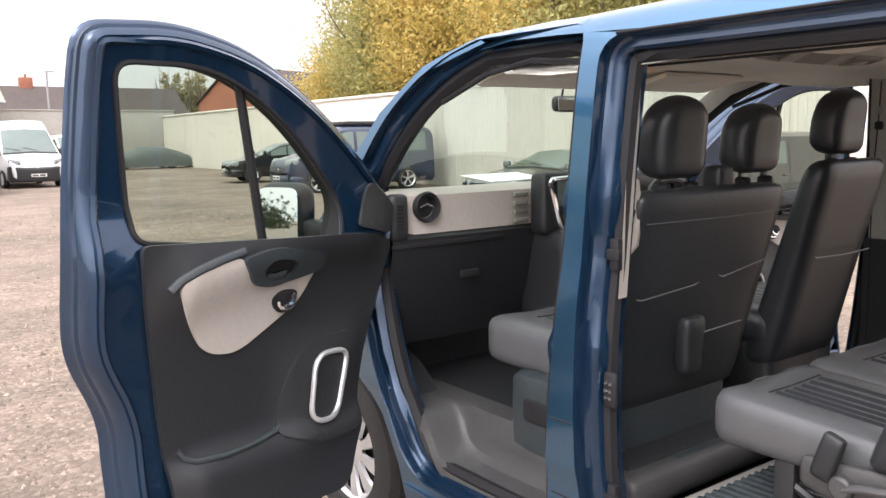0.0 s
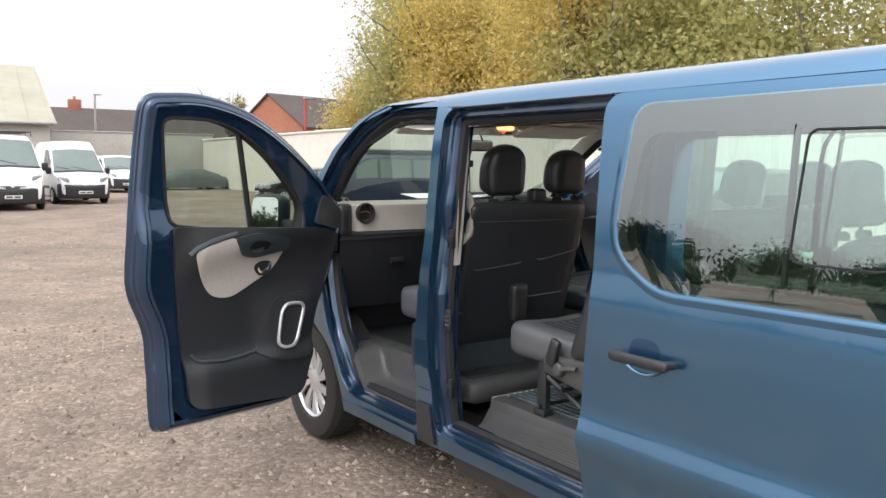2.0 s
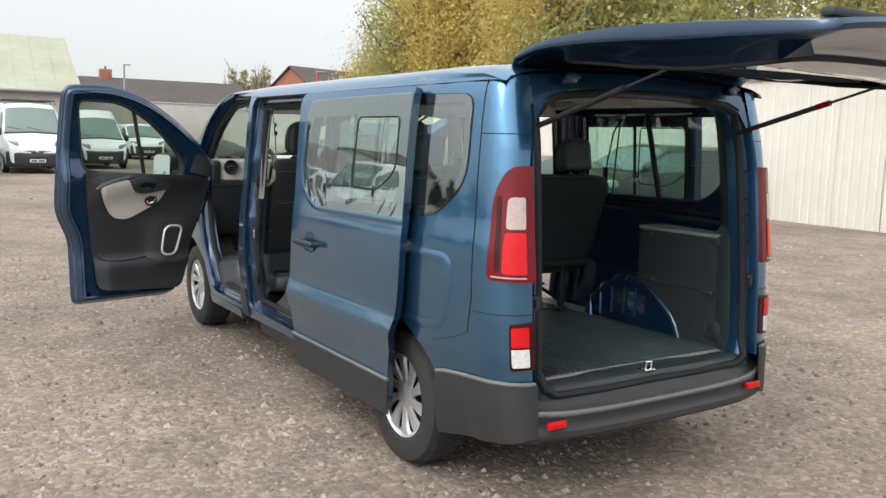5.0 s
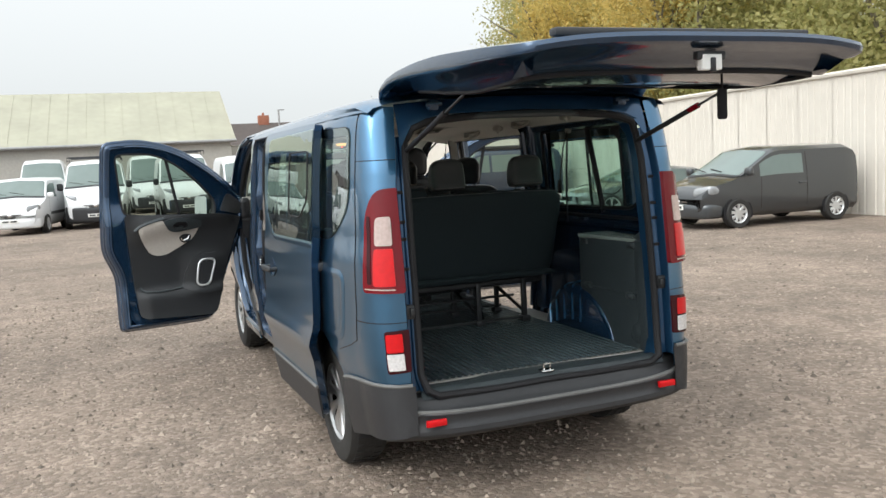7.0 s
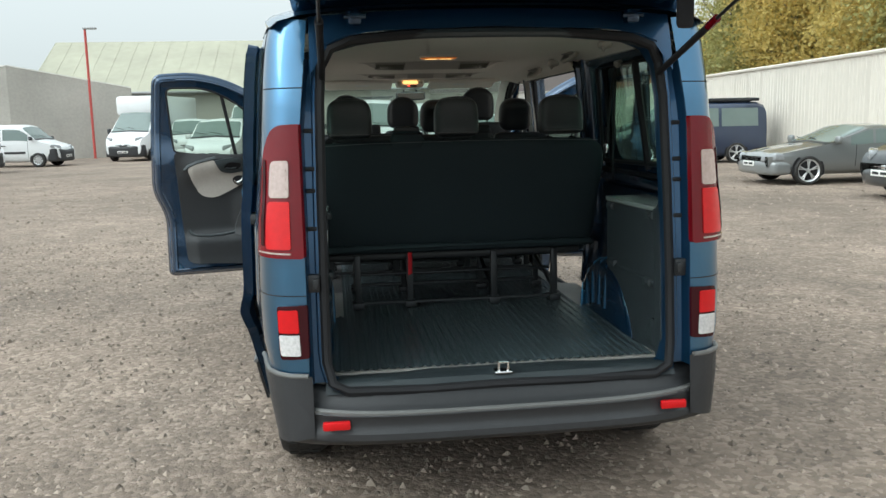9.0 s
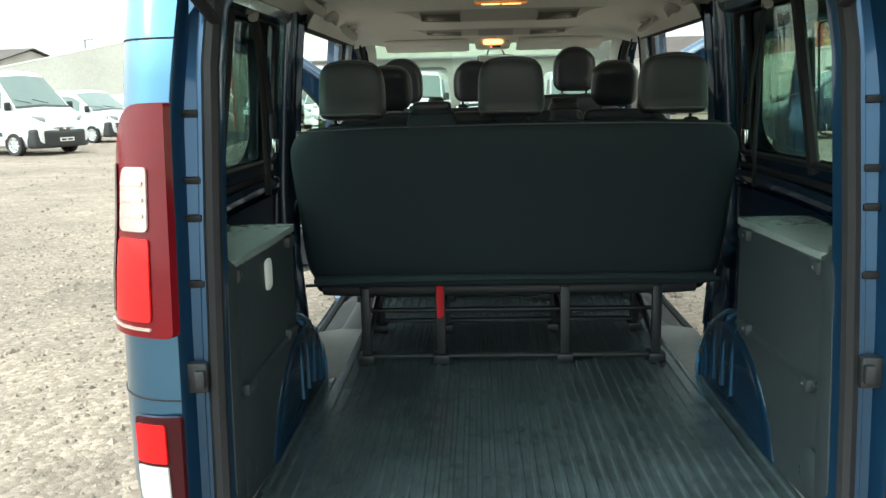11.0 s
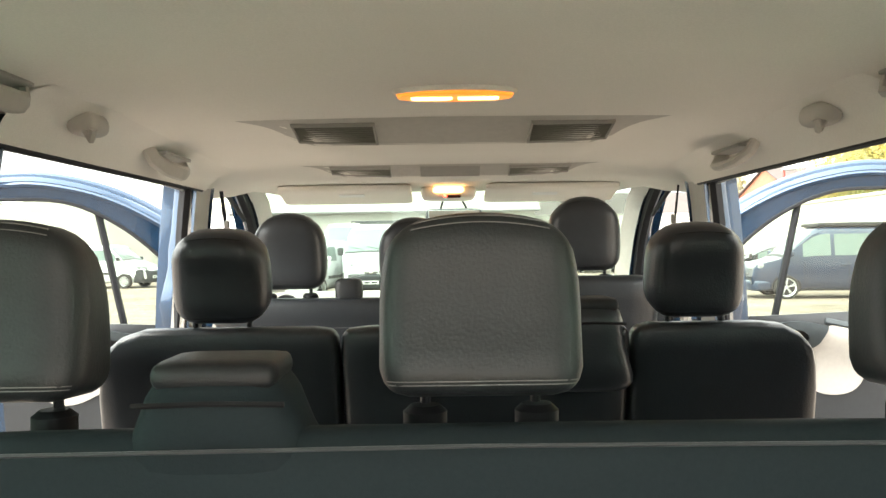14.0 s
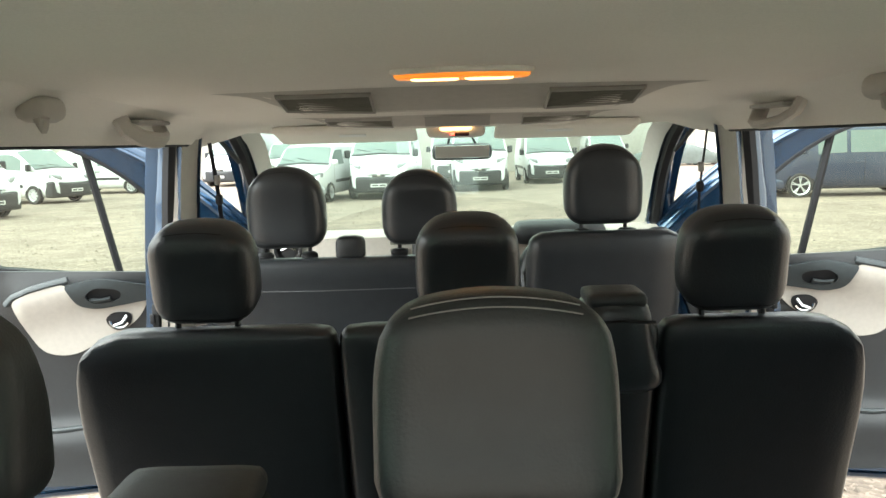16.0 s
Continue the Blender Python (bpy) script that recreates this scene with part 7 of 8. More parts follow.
def belt_tower(parent, x, y, z, w, h, spread, material=BACK_CLOTH):
    """Padded hump that flares out into the seat back below it."""
    def flare(p):
        t = p.z / h + 0.5
        return (p.x * (1.0 + spread * max(0.0, 1 - t) ** 2.2), p.y * (0.80 + 0.2 * t), p.z)
    bm = bmesh.new()
    soft(bm, (x, y, z), (w, 0.135, h), 0.042, 9, flare)
    t = part("belt_tower", bm, material, parent, "padded centre belt tower")
    bm = bmesh.new()
    soft(bm, (x, y - 0.003, z + h * 0.45), (w * 0.86, 0.112, 0.030), 0.0145, 6)
    part("tower_cap", bm, TRIM, t, "black belt outlet cap")
    bm = bmesh.new()
    tube(bm, [(x - w * 0.5, y - 0.07, z + h * 0.26), (x, y - 0.072, z + h * 0.275), (x + w * 0.5, y - 0.07, z + h * 0.26)], 0.003, seg=5)
    part("seam", bm, RUBBER, t)


# front passenger bench, driver's seat
bench = thing("front_bench", "black leather two-seat front passenger bench", "seat")
backrest(bench, -0.765, -0.02, 2.075, 2.29, 1.455, 0.74, 0.13, LEATHER, label="black leather double backrest")
cushion(bench, -0.665, -0.02, 2.28, 2.90, 0.80, 0.965)
headrest(bench, -0.515, 2.175, 1.482, 0.235, 0.244, dome=0.24)
headrest(bench, -0.118, 2.175, 1.485, 0.225, 0.222, dome=0.24)
bm = bmesh.new()
soft(bm, (-0.38, 2.50, 0.64), (0.66, 0.42, 0.36), 0.04, 5)
base = part("seat_base", bm, CARGO_TRIM, bench, "grey plastic seat base")
bm = bmesh.new()
soft(bm, (-0.712, 2.56, 0.70), (0.012, 0.14, 0.08), 0.02, 4)
part("base_recess", bm, RUBBER, base)
for a, b in (((-0.70, 1.135), (-0.42, 1.155)), ((-0.32, 1.165), (-0.08, 1.20))):
    ya = lambda z: 2.075 + (1.455 - z) * 0.3 - 0.012
    seam(bench, [(a[0], ya(a[1]), a[1] + 0.006), (a[0] + 0.02, ya(a[1]), a[1]), (b[0] - 0.02, ya(b[1]), b[1]), (b[0], ya(b[1]), b[1] + 0.006)], 0.003, GREY_LEATHER, "pocket_edge")
seam(bench, [(-0.75, 2.085, 1.368), (-0.4, 2.083, 1.365), (-0.04, 2.085, 1.368)], 0.0016, GREY_LEATHER)
seam(bench, [(-0.75, 2.235, 0.925), (-0.48, 2.235, 0.93)], 0.003, GREY_LEATHER)
seam(bench, [(-0.33, 2.215, 0.985), (-0.31, 2.215, 0.975), (-0.10, 2.215, 0.985)], 0.003, GREY_LEATHER)
bm = bmesh.new()
soft(bm, (-0.40, 2.20, 0.955), (0.115, 0.085, 0.19), 0.03, 6, lambda p: (p.x * (0.78 + 1.1 * max(0.0, p.z + 0.03)), p.y * (0.7 + 2.2 * max(0.0, p.z + 0.02)), p.z))
part("belt_housing", bm, TRIM, bench, "black centre belt housing")
bm = bmesh.new()
soft(bm, (-0.325, 2.16, 1.478), (0.085, 0.07, 0.075), 0.02, 5)
part("belt_outlet", bm, TRIM, bench, "black belt outlet")

bm = bmesh.new()
soft(bm, (0.0, 2.255, 0.55), (1.46, 0.25, 0.12), 0.05, 7)
riser = part("seat_riser", bm, STEP_GREY, van, "grey moulded riser behind the front seats")
for x in (-0.33, 0.33):
    bm = bmesh.new()
    soft(bm, (x, 2.23, 0.606), (0.30, 0.13, 0.014), 0.006, 4)
    part("riser_lid", bm, CARGO_TRIM, riser, "charcoal lid in the riser")

driver = thing("driver_seat", "black leather driver's seat with headrest", "seat")
backrest(driver, 0.19, 0.66, 2.075, 2.29, 1.515, 0.74, 0.13, LEATHER, label="black leather backrest", r=0.06)
cushion(driver, 0.18, 0.70, 2.28, 2.82, 0.82, 0.975, LEATHER)
headrest(driver, 0.427, 2.175, 1.53, 0.232, 0.236, dome=0.24)
bm = bmesh.new()
soft(bm, (0.44, 2.50, 0.66), (0.46, 0.42, 0.40), 0.04, 5)
part("seat_base", bm, TRIM, driver)
seam(driver, [(0.24, 2.15, 1.17), (0.42, 2.145, 1.165), (0.62, 2.15, 1.17)], 0.003, GREY_LEATHER, "pocket_edge")


def leg_frame(parent, xs, yb, yf, zt=0.82, plate=0.03):
    for x in xs:
        bm = bmesh.new()
        box(bm, (x, yb, (0.556 + zt) / 2), (0.034, 0.03, zt - 0.556), 0.004)
        box(bm, (x, yb, 0.575), (0.06, 0.07, 0.035), 0.006)
        box(bm, (x, yf, (0.556 + zt) / 2), (0.03, plate, zt - 0.556), 0.004)
        tube(bm, [(x, yb, 0.62), (x, yf, 0.74)], 0.012, seg=6)
        box(bm, (x, yf, 0.572), (0.06, 0.07, 0.03), 0.006)
        part("leg", bm, STEEL, parent, "dark steel seat leg")
    for y, z in ((yb - 0.012, 0.585), (yf, 0.60), ((yb + yf) / 2, 0.70), (yb + 0.1, 0.80)):
        bm = bmesh.new()
        rod(bm, (min(xs) - 0.03, y, z), (max(xs) + 0.03, y, z), 0.009)
        part("cross_bar", bm, STEEL, parent, "thin steel cross bar")


row2 = thing("second_row_bench", "black leather three-seat bench across the second row", "seat")
for x0, x1, outer in ((-0.752, -0.2405, -1), (-0.2395, 0.3575, 0), (0.3585, 0.756, 1)):
    backrest(row2, x0, x1, 1.165, 1.36, 1.452, 0.86, 0.11, LEATHER, label="black leather backrest", r=0.036, outer=outer)
for x0, x1 in ((-0.705, -0.265), (-0.255, 0.385), (0.395, 0.725)):
    cushion(row2, x0, x1, 1.40, 1.91, 0.785, 0.935)
headrest(row2, -0.484, 1.222, 1.462, 0.199, 0.195, lean=13)
headrest(row2, 0.005, 1.222, 1.462, 0.193, 0.195, lean=13)
headrest(row2, 0.494, 1.222, 1.462, 0.199, 0.195, lean=13)
belt_tower(row2, 0.274, 1.232, 1.405, 0.128, 0.19, 0.62, LEATHER)
leg_frame(row2, (-0.66, -0.25, 0.21, 0.60), 1.42, 1.70, 0.80, 0.055)
bm = bmesh.new()
soft(bm, (-0.746, 1.55, 0.868), (0.032, 0.055, 0.12), 0.015, 5, m=pose(0, 0, 0, 18, 0, 0).to_3x3())
part("recliner_lever", bm, TRIM, row2, "black recliner lever")
bm = bmesh.new()
lathe(bm, [(0.0, 0.024), (0.022, 0.024), (0.028, 0.018), (0.03, 0.0)], 18, pose(-0.735, 1.517, 0.804, 0, -90, 0))
tube(bm, [(-0.752, 1.51, 0.806), (-0.756, 1.46, 0.822), (-0.752, 1.41, 0.828)], 0.011, seg=8, flat=0.6)
part("tilt_knob", bm, STEP_GREY, row2, "grey round tilt knob with a short arm")
bm = bmesh.new()
soft(bm, (-0.722, 1.47, 0.80), (0.028, 0.32, 0.115), 0.024, 6, lambda p: (p.x, p.y, p.z + 0.18 * p.y * (1 if p.z < 0 else -0.3)))
part("recliner_cover", bm, STEP_GREY, row2, "grey recliner cover")

row3 = thing("third_row_bench", "charcoal-backed three-seat bench across the third row", "seat")
bm = bmesh.new()


def r3(p):
    t = p.z / 0.60 + 0.5
    return (p.x * (1 - 0.03 * max(0.0, 1 - t) ** 1.3), p.y * (1.1 - 0.3 * t) * (2.0 if p.y > 0 else 1.0) - 0.18 * (t - 0.5), p.z - 0.012 * (p.x / 0.73) ** 4 * (1 if t > 0.7 else 0))


soft(bm, (0.014, 0.42, 1.135), (1.515, 0.12, 0.60), 0.10, 13, r3)
part("backrest", bm, BACK_CLOTH, row3, "charcoal vinyl full-width backrest")
seam(row3, [(-0.72, 0.40, 0.868), (-0.45, 0.394, 0.882), (0.0, 0.394, 0.886), (0.45, 0.394, 0.884), (0.735, 0.40, 0.876)], 0.006, BACK_CLOTH, "hem")
seam(row3, [(-0.70, 0.285, 1.415), (-0.45, 0.272, 1.424), (0.0, 0.270, 1.428), (0.45, 0.272, 1.425), (0.72, 0.285, 1.415)], 0.0022, GREY_LEATHER, "piping")
for x in (-0.533, 0.015, 0.566):
    headrest(row3, x, 0.448, 1.447, 0.226, 0.203, lean=-4, material=HEADREST_VINYL, r=0.034, dome=0.15, depth=0.125, wedge=0.75)
belt_tower(row3, -0.252, 0.358, 1.432, 0.146, 0.13, 0.95)
for x0, x1 in ((-0.72, -0.24), (-0.235, 0.245), (0.25, 0.73)):
    cushion(row3, x0, x1, 0.50, 1.03, 0.80, 0.92, LEATHER)
leg_frame(row3, (-0.52, -0.245, 0.205, 0.535), 0.475, 0.90, 0.84)
bm = bmesh.new()
tube(bm, [(-0.244, 0.44, 0.86), (-0.244, 0.43, 0.80), (-0.244, 0.445, 0.735)], 0.017, seg=6, flat=0.2)
part("release_strap", bm, RED_STRAP, row3, "red release strap")
bm = bmesh.new()
soft(bm, (0.0, 0.62, 0.83), (1.36, 0.3, 0.05), 0.02, 5)
part("seat_pan", bm, TRIM, row3, "black seat pan")
bm = bmesh.new()
soft(bm, (0.016, 0.428, 0.878), (1.42, 0.06, 0.04), 0.018, 9)
part("hem_panel", bm, BACK_CLOTH, row3, "charcoal lower edge of the seat back")


# ---- parked vehicles round the yard ----
# each is lofted along its length; y = 0 at its nose, running back to -L
KINDS = {
    "panel": dict(L=5.5, W=2.05, belt=1.30, axle=0.95, base=3.5, wr=0.34,
                  top=[(-5.5, 2.2), (-5.4, 2.42), (-5.1, 2.5), (-1.95, 2.5), (-1.65, 2.40), (-0.80, 1.42), (-0.62, 1.30), (-0.2, 1.12), (-0.06, 0.98), (0, 0.75)], ws=(-1.60, -0.82)),
    "mid": dict(L=5.0, W=1.97, belt=1.12, axle=0.95, base=2.95, wr=0.33,
                top=[(-5.0, 1.75), (-4.93, 1.9), (-4.6, 1.98), (-2.0, 1.98), (-1.75, 1.90), (-0.85, 1.22), (-0.7, 1.14), (-0.18, 1.0), (-0.05, 0.86), (0, 0.65)], ws=(-1.72, -0.88)),
    "small": dict(L=4.4, W=1.83, belt=1.08, axle=0.88, base=2.7, wr=0.31,
                  top=[(-4.4, 1.6), (-4.33, 1.74), (-4.1, 1.83), (-1.75, 1.82), (-1.55, 1.76), (-0.95, 1.18), (-0.8, 1.1), (-0.2, 0.92), (-0.05, 0.8), (0, 0.6)], ws=(-1.52, -0.98)),
    "compact": dict(L=3.95, W=1.72, belt=0.97, axle=0.82, base=2.5, wr=0.30,
                    top=[(-3.95, 1.38), (-3.88, 1.52), (-3.65, 1.60), (-1.9, 1.61), (-1.65, 1.55), (-0.85, 1.04), (-0.7, 0.98), (-0.18, 0.84), (-0.05, 0.72), (0, 0.5)], ws=(-1.62, -0.88)),
    "camper": dict(L=4.9, W=1.9, belt=1.10, axle=0.9, base=3.0, wr=0.33,
                   top=[(-4.9, 1.7), (-4.84, 1.88), (-4.6, 1.97), (-1.9, 1.99), (-1.65, 1.90), (-0.85, 1.18), (-0.7, 1.1), (-0.15, 0.98), (-0.05, 0.85), (0, 0.6)], ws=(-1.62, -0.88)),
    "coupe": dict(L=4.5, W=1.85, belt=0.80, axle=0.85, base=2.7, wr=0.315,
                  top=[(-4.5, 0.72), (-4.4, 0.88), (-4.15, 0.94), (-3.4, 1.19), (-2.7, 1.265), (-2.2, 1.255), (-1.30, 0.89), (-1.15, 0.85), (-0.2, 0.69), (-0.05, 0.60), (0, 0.46)], ws=(-2.15, -1.33)),
    "hatch": dict(L=4.2, W=1.78, belt=0.95, axle=0.85, base=2.55, wr=0.31,
                  top=[(-4.2, 0.9), (-4.12, 1.1), (-3.75, 1.36), (-3.3, 1.46), (-2.2, 1.46), (-1.95, 1.40), (-1.15, 0.99), (-1.0, 0.95), (-0.2, 0.78), (-0.05, 0.68), (0, 0.5)], ws=(-1.92, -1.18)),
}
wheel_meshes = {}


def far_wheel(parent, x, y, r, alloy=False):
    key = (round(r, 2), alloy)
    rim = 0.78 if alloy else 0.65
    w = new("wheel")
    w.parent = parent
    w.matrix_basis = pose(x, y, r, 0, 90 if x > 0 else -90, 0)
    if key not in wheel_meshes:
        bm = bmesh.new()
        lathe(bm, [(r * (rim - 0.01), -0.09), (r * 0.9, -0.105), (r, -0.08), (r, 0.08), (r * 0.93, 0.105), (r * (rim - 0.01), 0.095)], 28)
        t = part("tyre", bm, TYRE, w)
        # Black disc stands for the shadow between the spokes
        bm = bmesh.new()
        lathe(bm, [(0.0, 0.02), (r * (rim - 0.06), 0.02), (r * (rim - 0.05), 0.03)], 24)
        part("brake_shadow", bm, RUBBER, w, "dark wheel well behind the spokes")
        bm = bmesh.new()
        lathe(bm, [(r * (rim - 0.09), 0.03), (r * (rim - 0.08), 0.075), (r * rim, 0.098), (r * rim, 0.05)], 28)
        lathe(bm, [(0.0, 0.085), (r * 0.12, 0.085), (r * 0.17, 0.06), (r * 0.17, 0.03)], 16)
        n_spoke = 5 if alloy else 9
        for k in range(n_spoke):
            a = 2 * math.pi * k / n_spoke
            for da in ((-0.16, 0.16) if alloy else (0.0,)):
                d = r * (rim - 0.04) - r * 0.1
                box(bm, (r * (0.1 + rim - 0.04) / 2 * math.cos(a + da * 0.6), r * (0.1 + rim - 0.04) / 2 * math.sin(a + da * 0.6), 0.074), (d, r * (0.085 if alloy else 0.20), 0.022), 0.006, 1, Matrix.Rotation(a + da, 3, "Z"))
        s = part("rim", bm, SILVER, w)
        wheel_meshes[key] = (t, s, [c for c in w.children if c.name.startswith("brake_shadow")][0])
    else:
        for nm, o in zip(("tyre", "rim", "brake_shadow"), wheel_meshes[key]):
            shared(nm, o, Matrix(), w)


def vehicle(kind, name, label, category, paint, x, y, yaw, dark_bumper=True, rack=False, group="", side_glass=True, roof=0.0, box_body=False, alloy=False):
    K = KINDS[kind]
    L, W, belt = K["L"], K["W"] / 2, K["belt"]
    top = [(a, b + (roof if b > 1.9 else roof * 0.5 if b > 1.7 else 0)) for a, b in K["top"]]
    t = thing(name, label, category, pose(x, y, 0, 0, 0, yaw), group)

    def half(yy):
        nose, tail_ = max(0, yy + 0.9) / 0.9, max(0, -L + 0.4 - yy) / 0.4
        return W * (1 - 0.16 * nose ** 2.2 - 0.05 * tail_ ** 2)

    def point(yy, a, lift=0.0):
        w, zt = half(yy), curve_at(top, yy)
        b = min(belt, zt - 0.06)
        wt = w - 0.13 * max(0, zt - b) - 0.03
        zb = 0.22 + 0.12 * max(0, (yy + 0.5) / 0.5)
        pts = [(0, zb), (w * 0.86, zb), (w * 0.965, zb + 0.10), (w, 0.62), (w * 0.995, b), (wt + 0.03, b + (zt - b) * 0.86), (wt - 0.09, zt - 0.015), (0, zt + 0.03)]
        i = min(6, int(a))
        f = a - i
        px, pz = pts[i][0] + (pts[i + 1][0] - pts[i][0]) * f, pts[i][1] + (pts[i + 1][1] - pts[i][1]) * f
        return Vector((px, yy, pz))

    stations = sorted({a for a, b in top} | {-L + L * k / 22 for k in range(23)} | {-0.03, -0.12})
    avals = [0, 0.97, 1.5, 2, 2.6, 3, 3.5, 4, 4.5, 5, 5.3, 5.6, 6, 6.4, 7]
    bm = bmesh.new()
    rows = []
    for yy in stations:
        right = [point(yy, a) for a in avals]
        rows.append(right + [Vector((-p.x, p.y, p.z)) for p in right[::-1][1:-1]])
    strip(bm, rows)
    bm.faces.new([bm.verts.new(p) for p in rows[0]])
    bm.faces.new([bm.verts.new(p) for p in rows[-1]])
    bmesh.ops.remove_doubles(bm, verts=bm.verts[:], dist=0.0005)
    part("body", bm, paint, t, "", 40)

    def patch(nm, y0, y1, a0, a1, material, both=True, sx=1, lift=0.006, ny=6, na=4, lab=""):
        bm = bmesh.new()
        rows = []
        for i in range(ny + 1):
            yy = y0 + (y1 - y0) * i / ny
            row = [point(yy, a0 + (a1 - a0) * j / na) for j in range(na + 1)]
            if both:
                row = row + [Vector((-p.x, p.y, p.z)) for p in row[::-1][1:]]
            elif sx < 0:
                row = [Vector((-p.x, p.y, p.z)) for p in row]
            rows.append([p + Vector((lift * (1 if p.x > 0.3 else -1 if p.x < -0.3 else 0), lift * (1 if both else 0), lift)) for p in row])
        strip(bm, rows, closed=False)
        return part(nm, bm, material, t, lab)
    patch("windscreen", K["ws"][0], K["ws"][1], 5.5, 7, CAR_GLASS, na=6)
    for y0, y1 in ((K["ws"][1] - 0.02, K["ws"][1] + 0.05),):
        patch("scuttle", y0, y1, 5.3, 7, TRIM, lift=0.008, ny=2, lab="black wiper scuttle")
    for sw in (-0.25, 0.35):
        bm = bmesh.new()
        a, b = point(K["ws"][1] - 0.04, 7), point(K["ws"][1] - 0.14, 7)
        tube(bm, [(sw * W, a.y, a.z + 0.02), (sw * W + 0.25, (a.y + b.y) / 2, (a.z + b.z) / 2 + 0.02), (sw * W + 0.48, b.y, b.z + 0.018)], 0.010, seg=4)
        part("wiper", bm, RUBBER, t)
    for sx in (-1, 1):
        y0 = K["ws"][0] - 0.95 if side_glass is not True else -L + 0.7
        if side_glass is True and kind in ("camper",):
            for a, b in ((-4.6, -3.4), (-3.3, -2.2), (-2.1, -1.35)):
                patch("side_window", a, b, 4.12, 4.9, CAR_GLASS, False, sx)
        elif side_glass is True:
            patch("side_window", -L + 1.0, -L / 2 - 0.12, 4.15, 4.9, CAR_GLASS, False, sx)
            patch("side_window", -L / 2 - 0.06, K["ws"][0] + 0.35, 4.15, 4.9, CAR_GLASS, False, sx)
        else:
            patch("side_window", K["ws"][0] - 0.85, K["ws"][0] + 0.25, 4.12, 4.85, CAR_GLASS, False, sx)
        far_wheel(t, sx * (W - 0.075), -K["axle"], K["wr"], alloy)
        far_wheel(t, sx * (W - 0.075), -K["axle"] - K["base"], K["wr"], alloy)
        for ya in (-K["axle"], -K["axle"] - K["base"]):
            bm = bmesh.new()
            lathe(bm, [(0.0, 0.0), (K["wr"] * 1.18, 0.0), (K["wr"] * 1.18, -0.02), (0, -0.02)], 24, pose(sx * (W - 0.004), ya, K["wr"], 0, 90 * sx, 0))
            for v in bm.verts:
                v.co.z = max(v.co.z, 0.2)
                v.co.x = sx * min(abs(v.co.x), W * 0.985 + 0.002)
            part("wheel_arch", bm, RUBBER, t)
        bm = bmesh.new()
        zl = min(belt - 0.12, curve_at(top, -0.35) - 0.14)
        ys = next(yy for yy in [-0.02 * k for k in range(60)] if curve_at(top, yy) > zl + 0.04 and half(yy) > W * 0.80)
        soft(bm, (sx * W * 0.74, ys - 0.165, zl), (0.36, 0.44, 0.20), 0.07, 6, lambda p: (p.x, p.y - 0.5 * sx * p.x, p.z + 0.25 * sx * p.x), pose(0, 0, 0, 10, 0, 0).to_3x3())
        lamp = part("headlight", bm, HEADLAMP, t, "grey glass headlight")
        bm = bmesh.new()
        lathe(bm, [(0.0, 0.02), (0.035, 0.016), (0.05, 0.0)], 14, pose(sx * W * 0.72, ys + 0.012, zl, -80, 0, 0))
        part("lamp_bowl", bm, CHROME, lamp)
        for yy in (K["ws"][0] - 0.95, K["ws"][0] + 0.22):
            patch("door_seam", yy, yy + 0.014, 2.2, 4.9, RUBBER, False, sx, 0.003, 1, 8)
        bm = bmesh.new()
        q = point(K["ws"][0] - 0.82, 3.85)
        soft(bm, (sx * (q.x + 0.02), q.y, q.z - 0.08), (0.035, 0.2, 0.04), 0.015, 4)
        part("door_handle", bm, TRIM if dark_bumper else paint, t)
        bm = bmesh.new()
        soft(bm, (sx * (W + 0.10), K["ws"][1] - 0.12, belt + 0.16), (0.2, 0.12, 0.26 if kind in ("panel", "mid") else 0.17), 0.05, 4)
        part("wing_mirror", bm, TRIM if dark_bumper else paint, t)
        if kind in ("panel", "mid", "small"):
            patch("rub_strip", -L + 0.5, -1.4, 2.85, 3.12, CLADDING, False, sx)
    zn = curve_at(top, -0.05)
    bm = bmesh.new()
    soft(bm, (0, -0.075, zn - 0.20), (W * 1.05, 0.16, 0.17), 0.04, 6, lambda p: (p.x * (1 + 0.8 * p.z), p.y - 0.10 * (p.x / W) ** 2, p.z))
    grille = part("grille", bm, TRIM, t, "black radiator grille")
    for k in range(3):
        bm = bmesh.new()
        tube(bm, [(xx * W, 0.008 - 0.10 * xx * xx, zn - 0.155 - 0.045 * k) for xx in (-0.42, -0.2, 0.0, 0.2, 0.42)], 0.007, seg=4)
        part("grille_bar", bm, CHROME if k == 0 else GRILLE, grille)
    bm = bmesh.new()
    box(bm, (0, 0.008, zn - 0.155), (0.12, 0.02, 0.08), 0.02)
    part("badge", bm, CHROME, t)
    bm = bmesh.new()
    tall = 0.50 if dark_bumper else 0.30
    soft(bm, (0, -0.13, 0.22 + tall / 2), (W * 1.9, 0.40, tall), 0.08, 8, lambda p: (p.x, p.y - 0.24 * (p.x / W) ** 4, p.z + (0.10 * (p.x / W) ** 2 if p.z > 0 and dark_bumper else 0)))
    part("front_bumper", bm, CLADDING if dark_bumper else paint, t)
    bm = bmesh.new()
    box(bm, (0, 0.075, 0.46), (0.52, 0.012, 0.11), 0.003)
    plate = part("number_plate", bm, PLATE_WHITE, t, "white number plate")
    for k in (-0.12, 0.12):
        bm = bmesh.new()
        box(bm, (k, 0.082, 0.46), (0.19, 0.004, 0.05), 0.001, 1)
        part("plate_bar", bm, INK, plate)
    bm = bmesh.new()
    box(bm, (0, -L + 0.02, 0.45), (W * 1.8, 0.16, 0.28), 0.05)
    part("rear_bumper", bm, CLADDING if dark_bumper else paint, t)
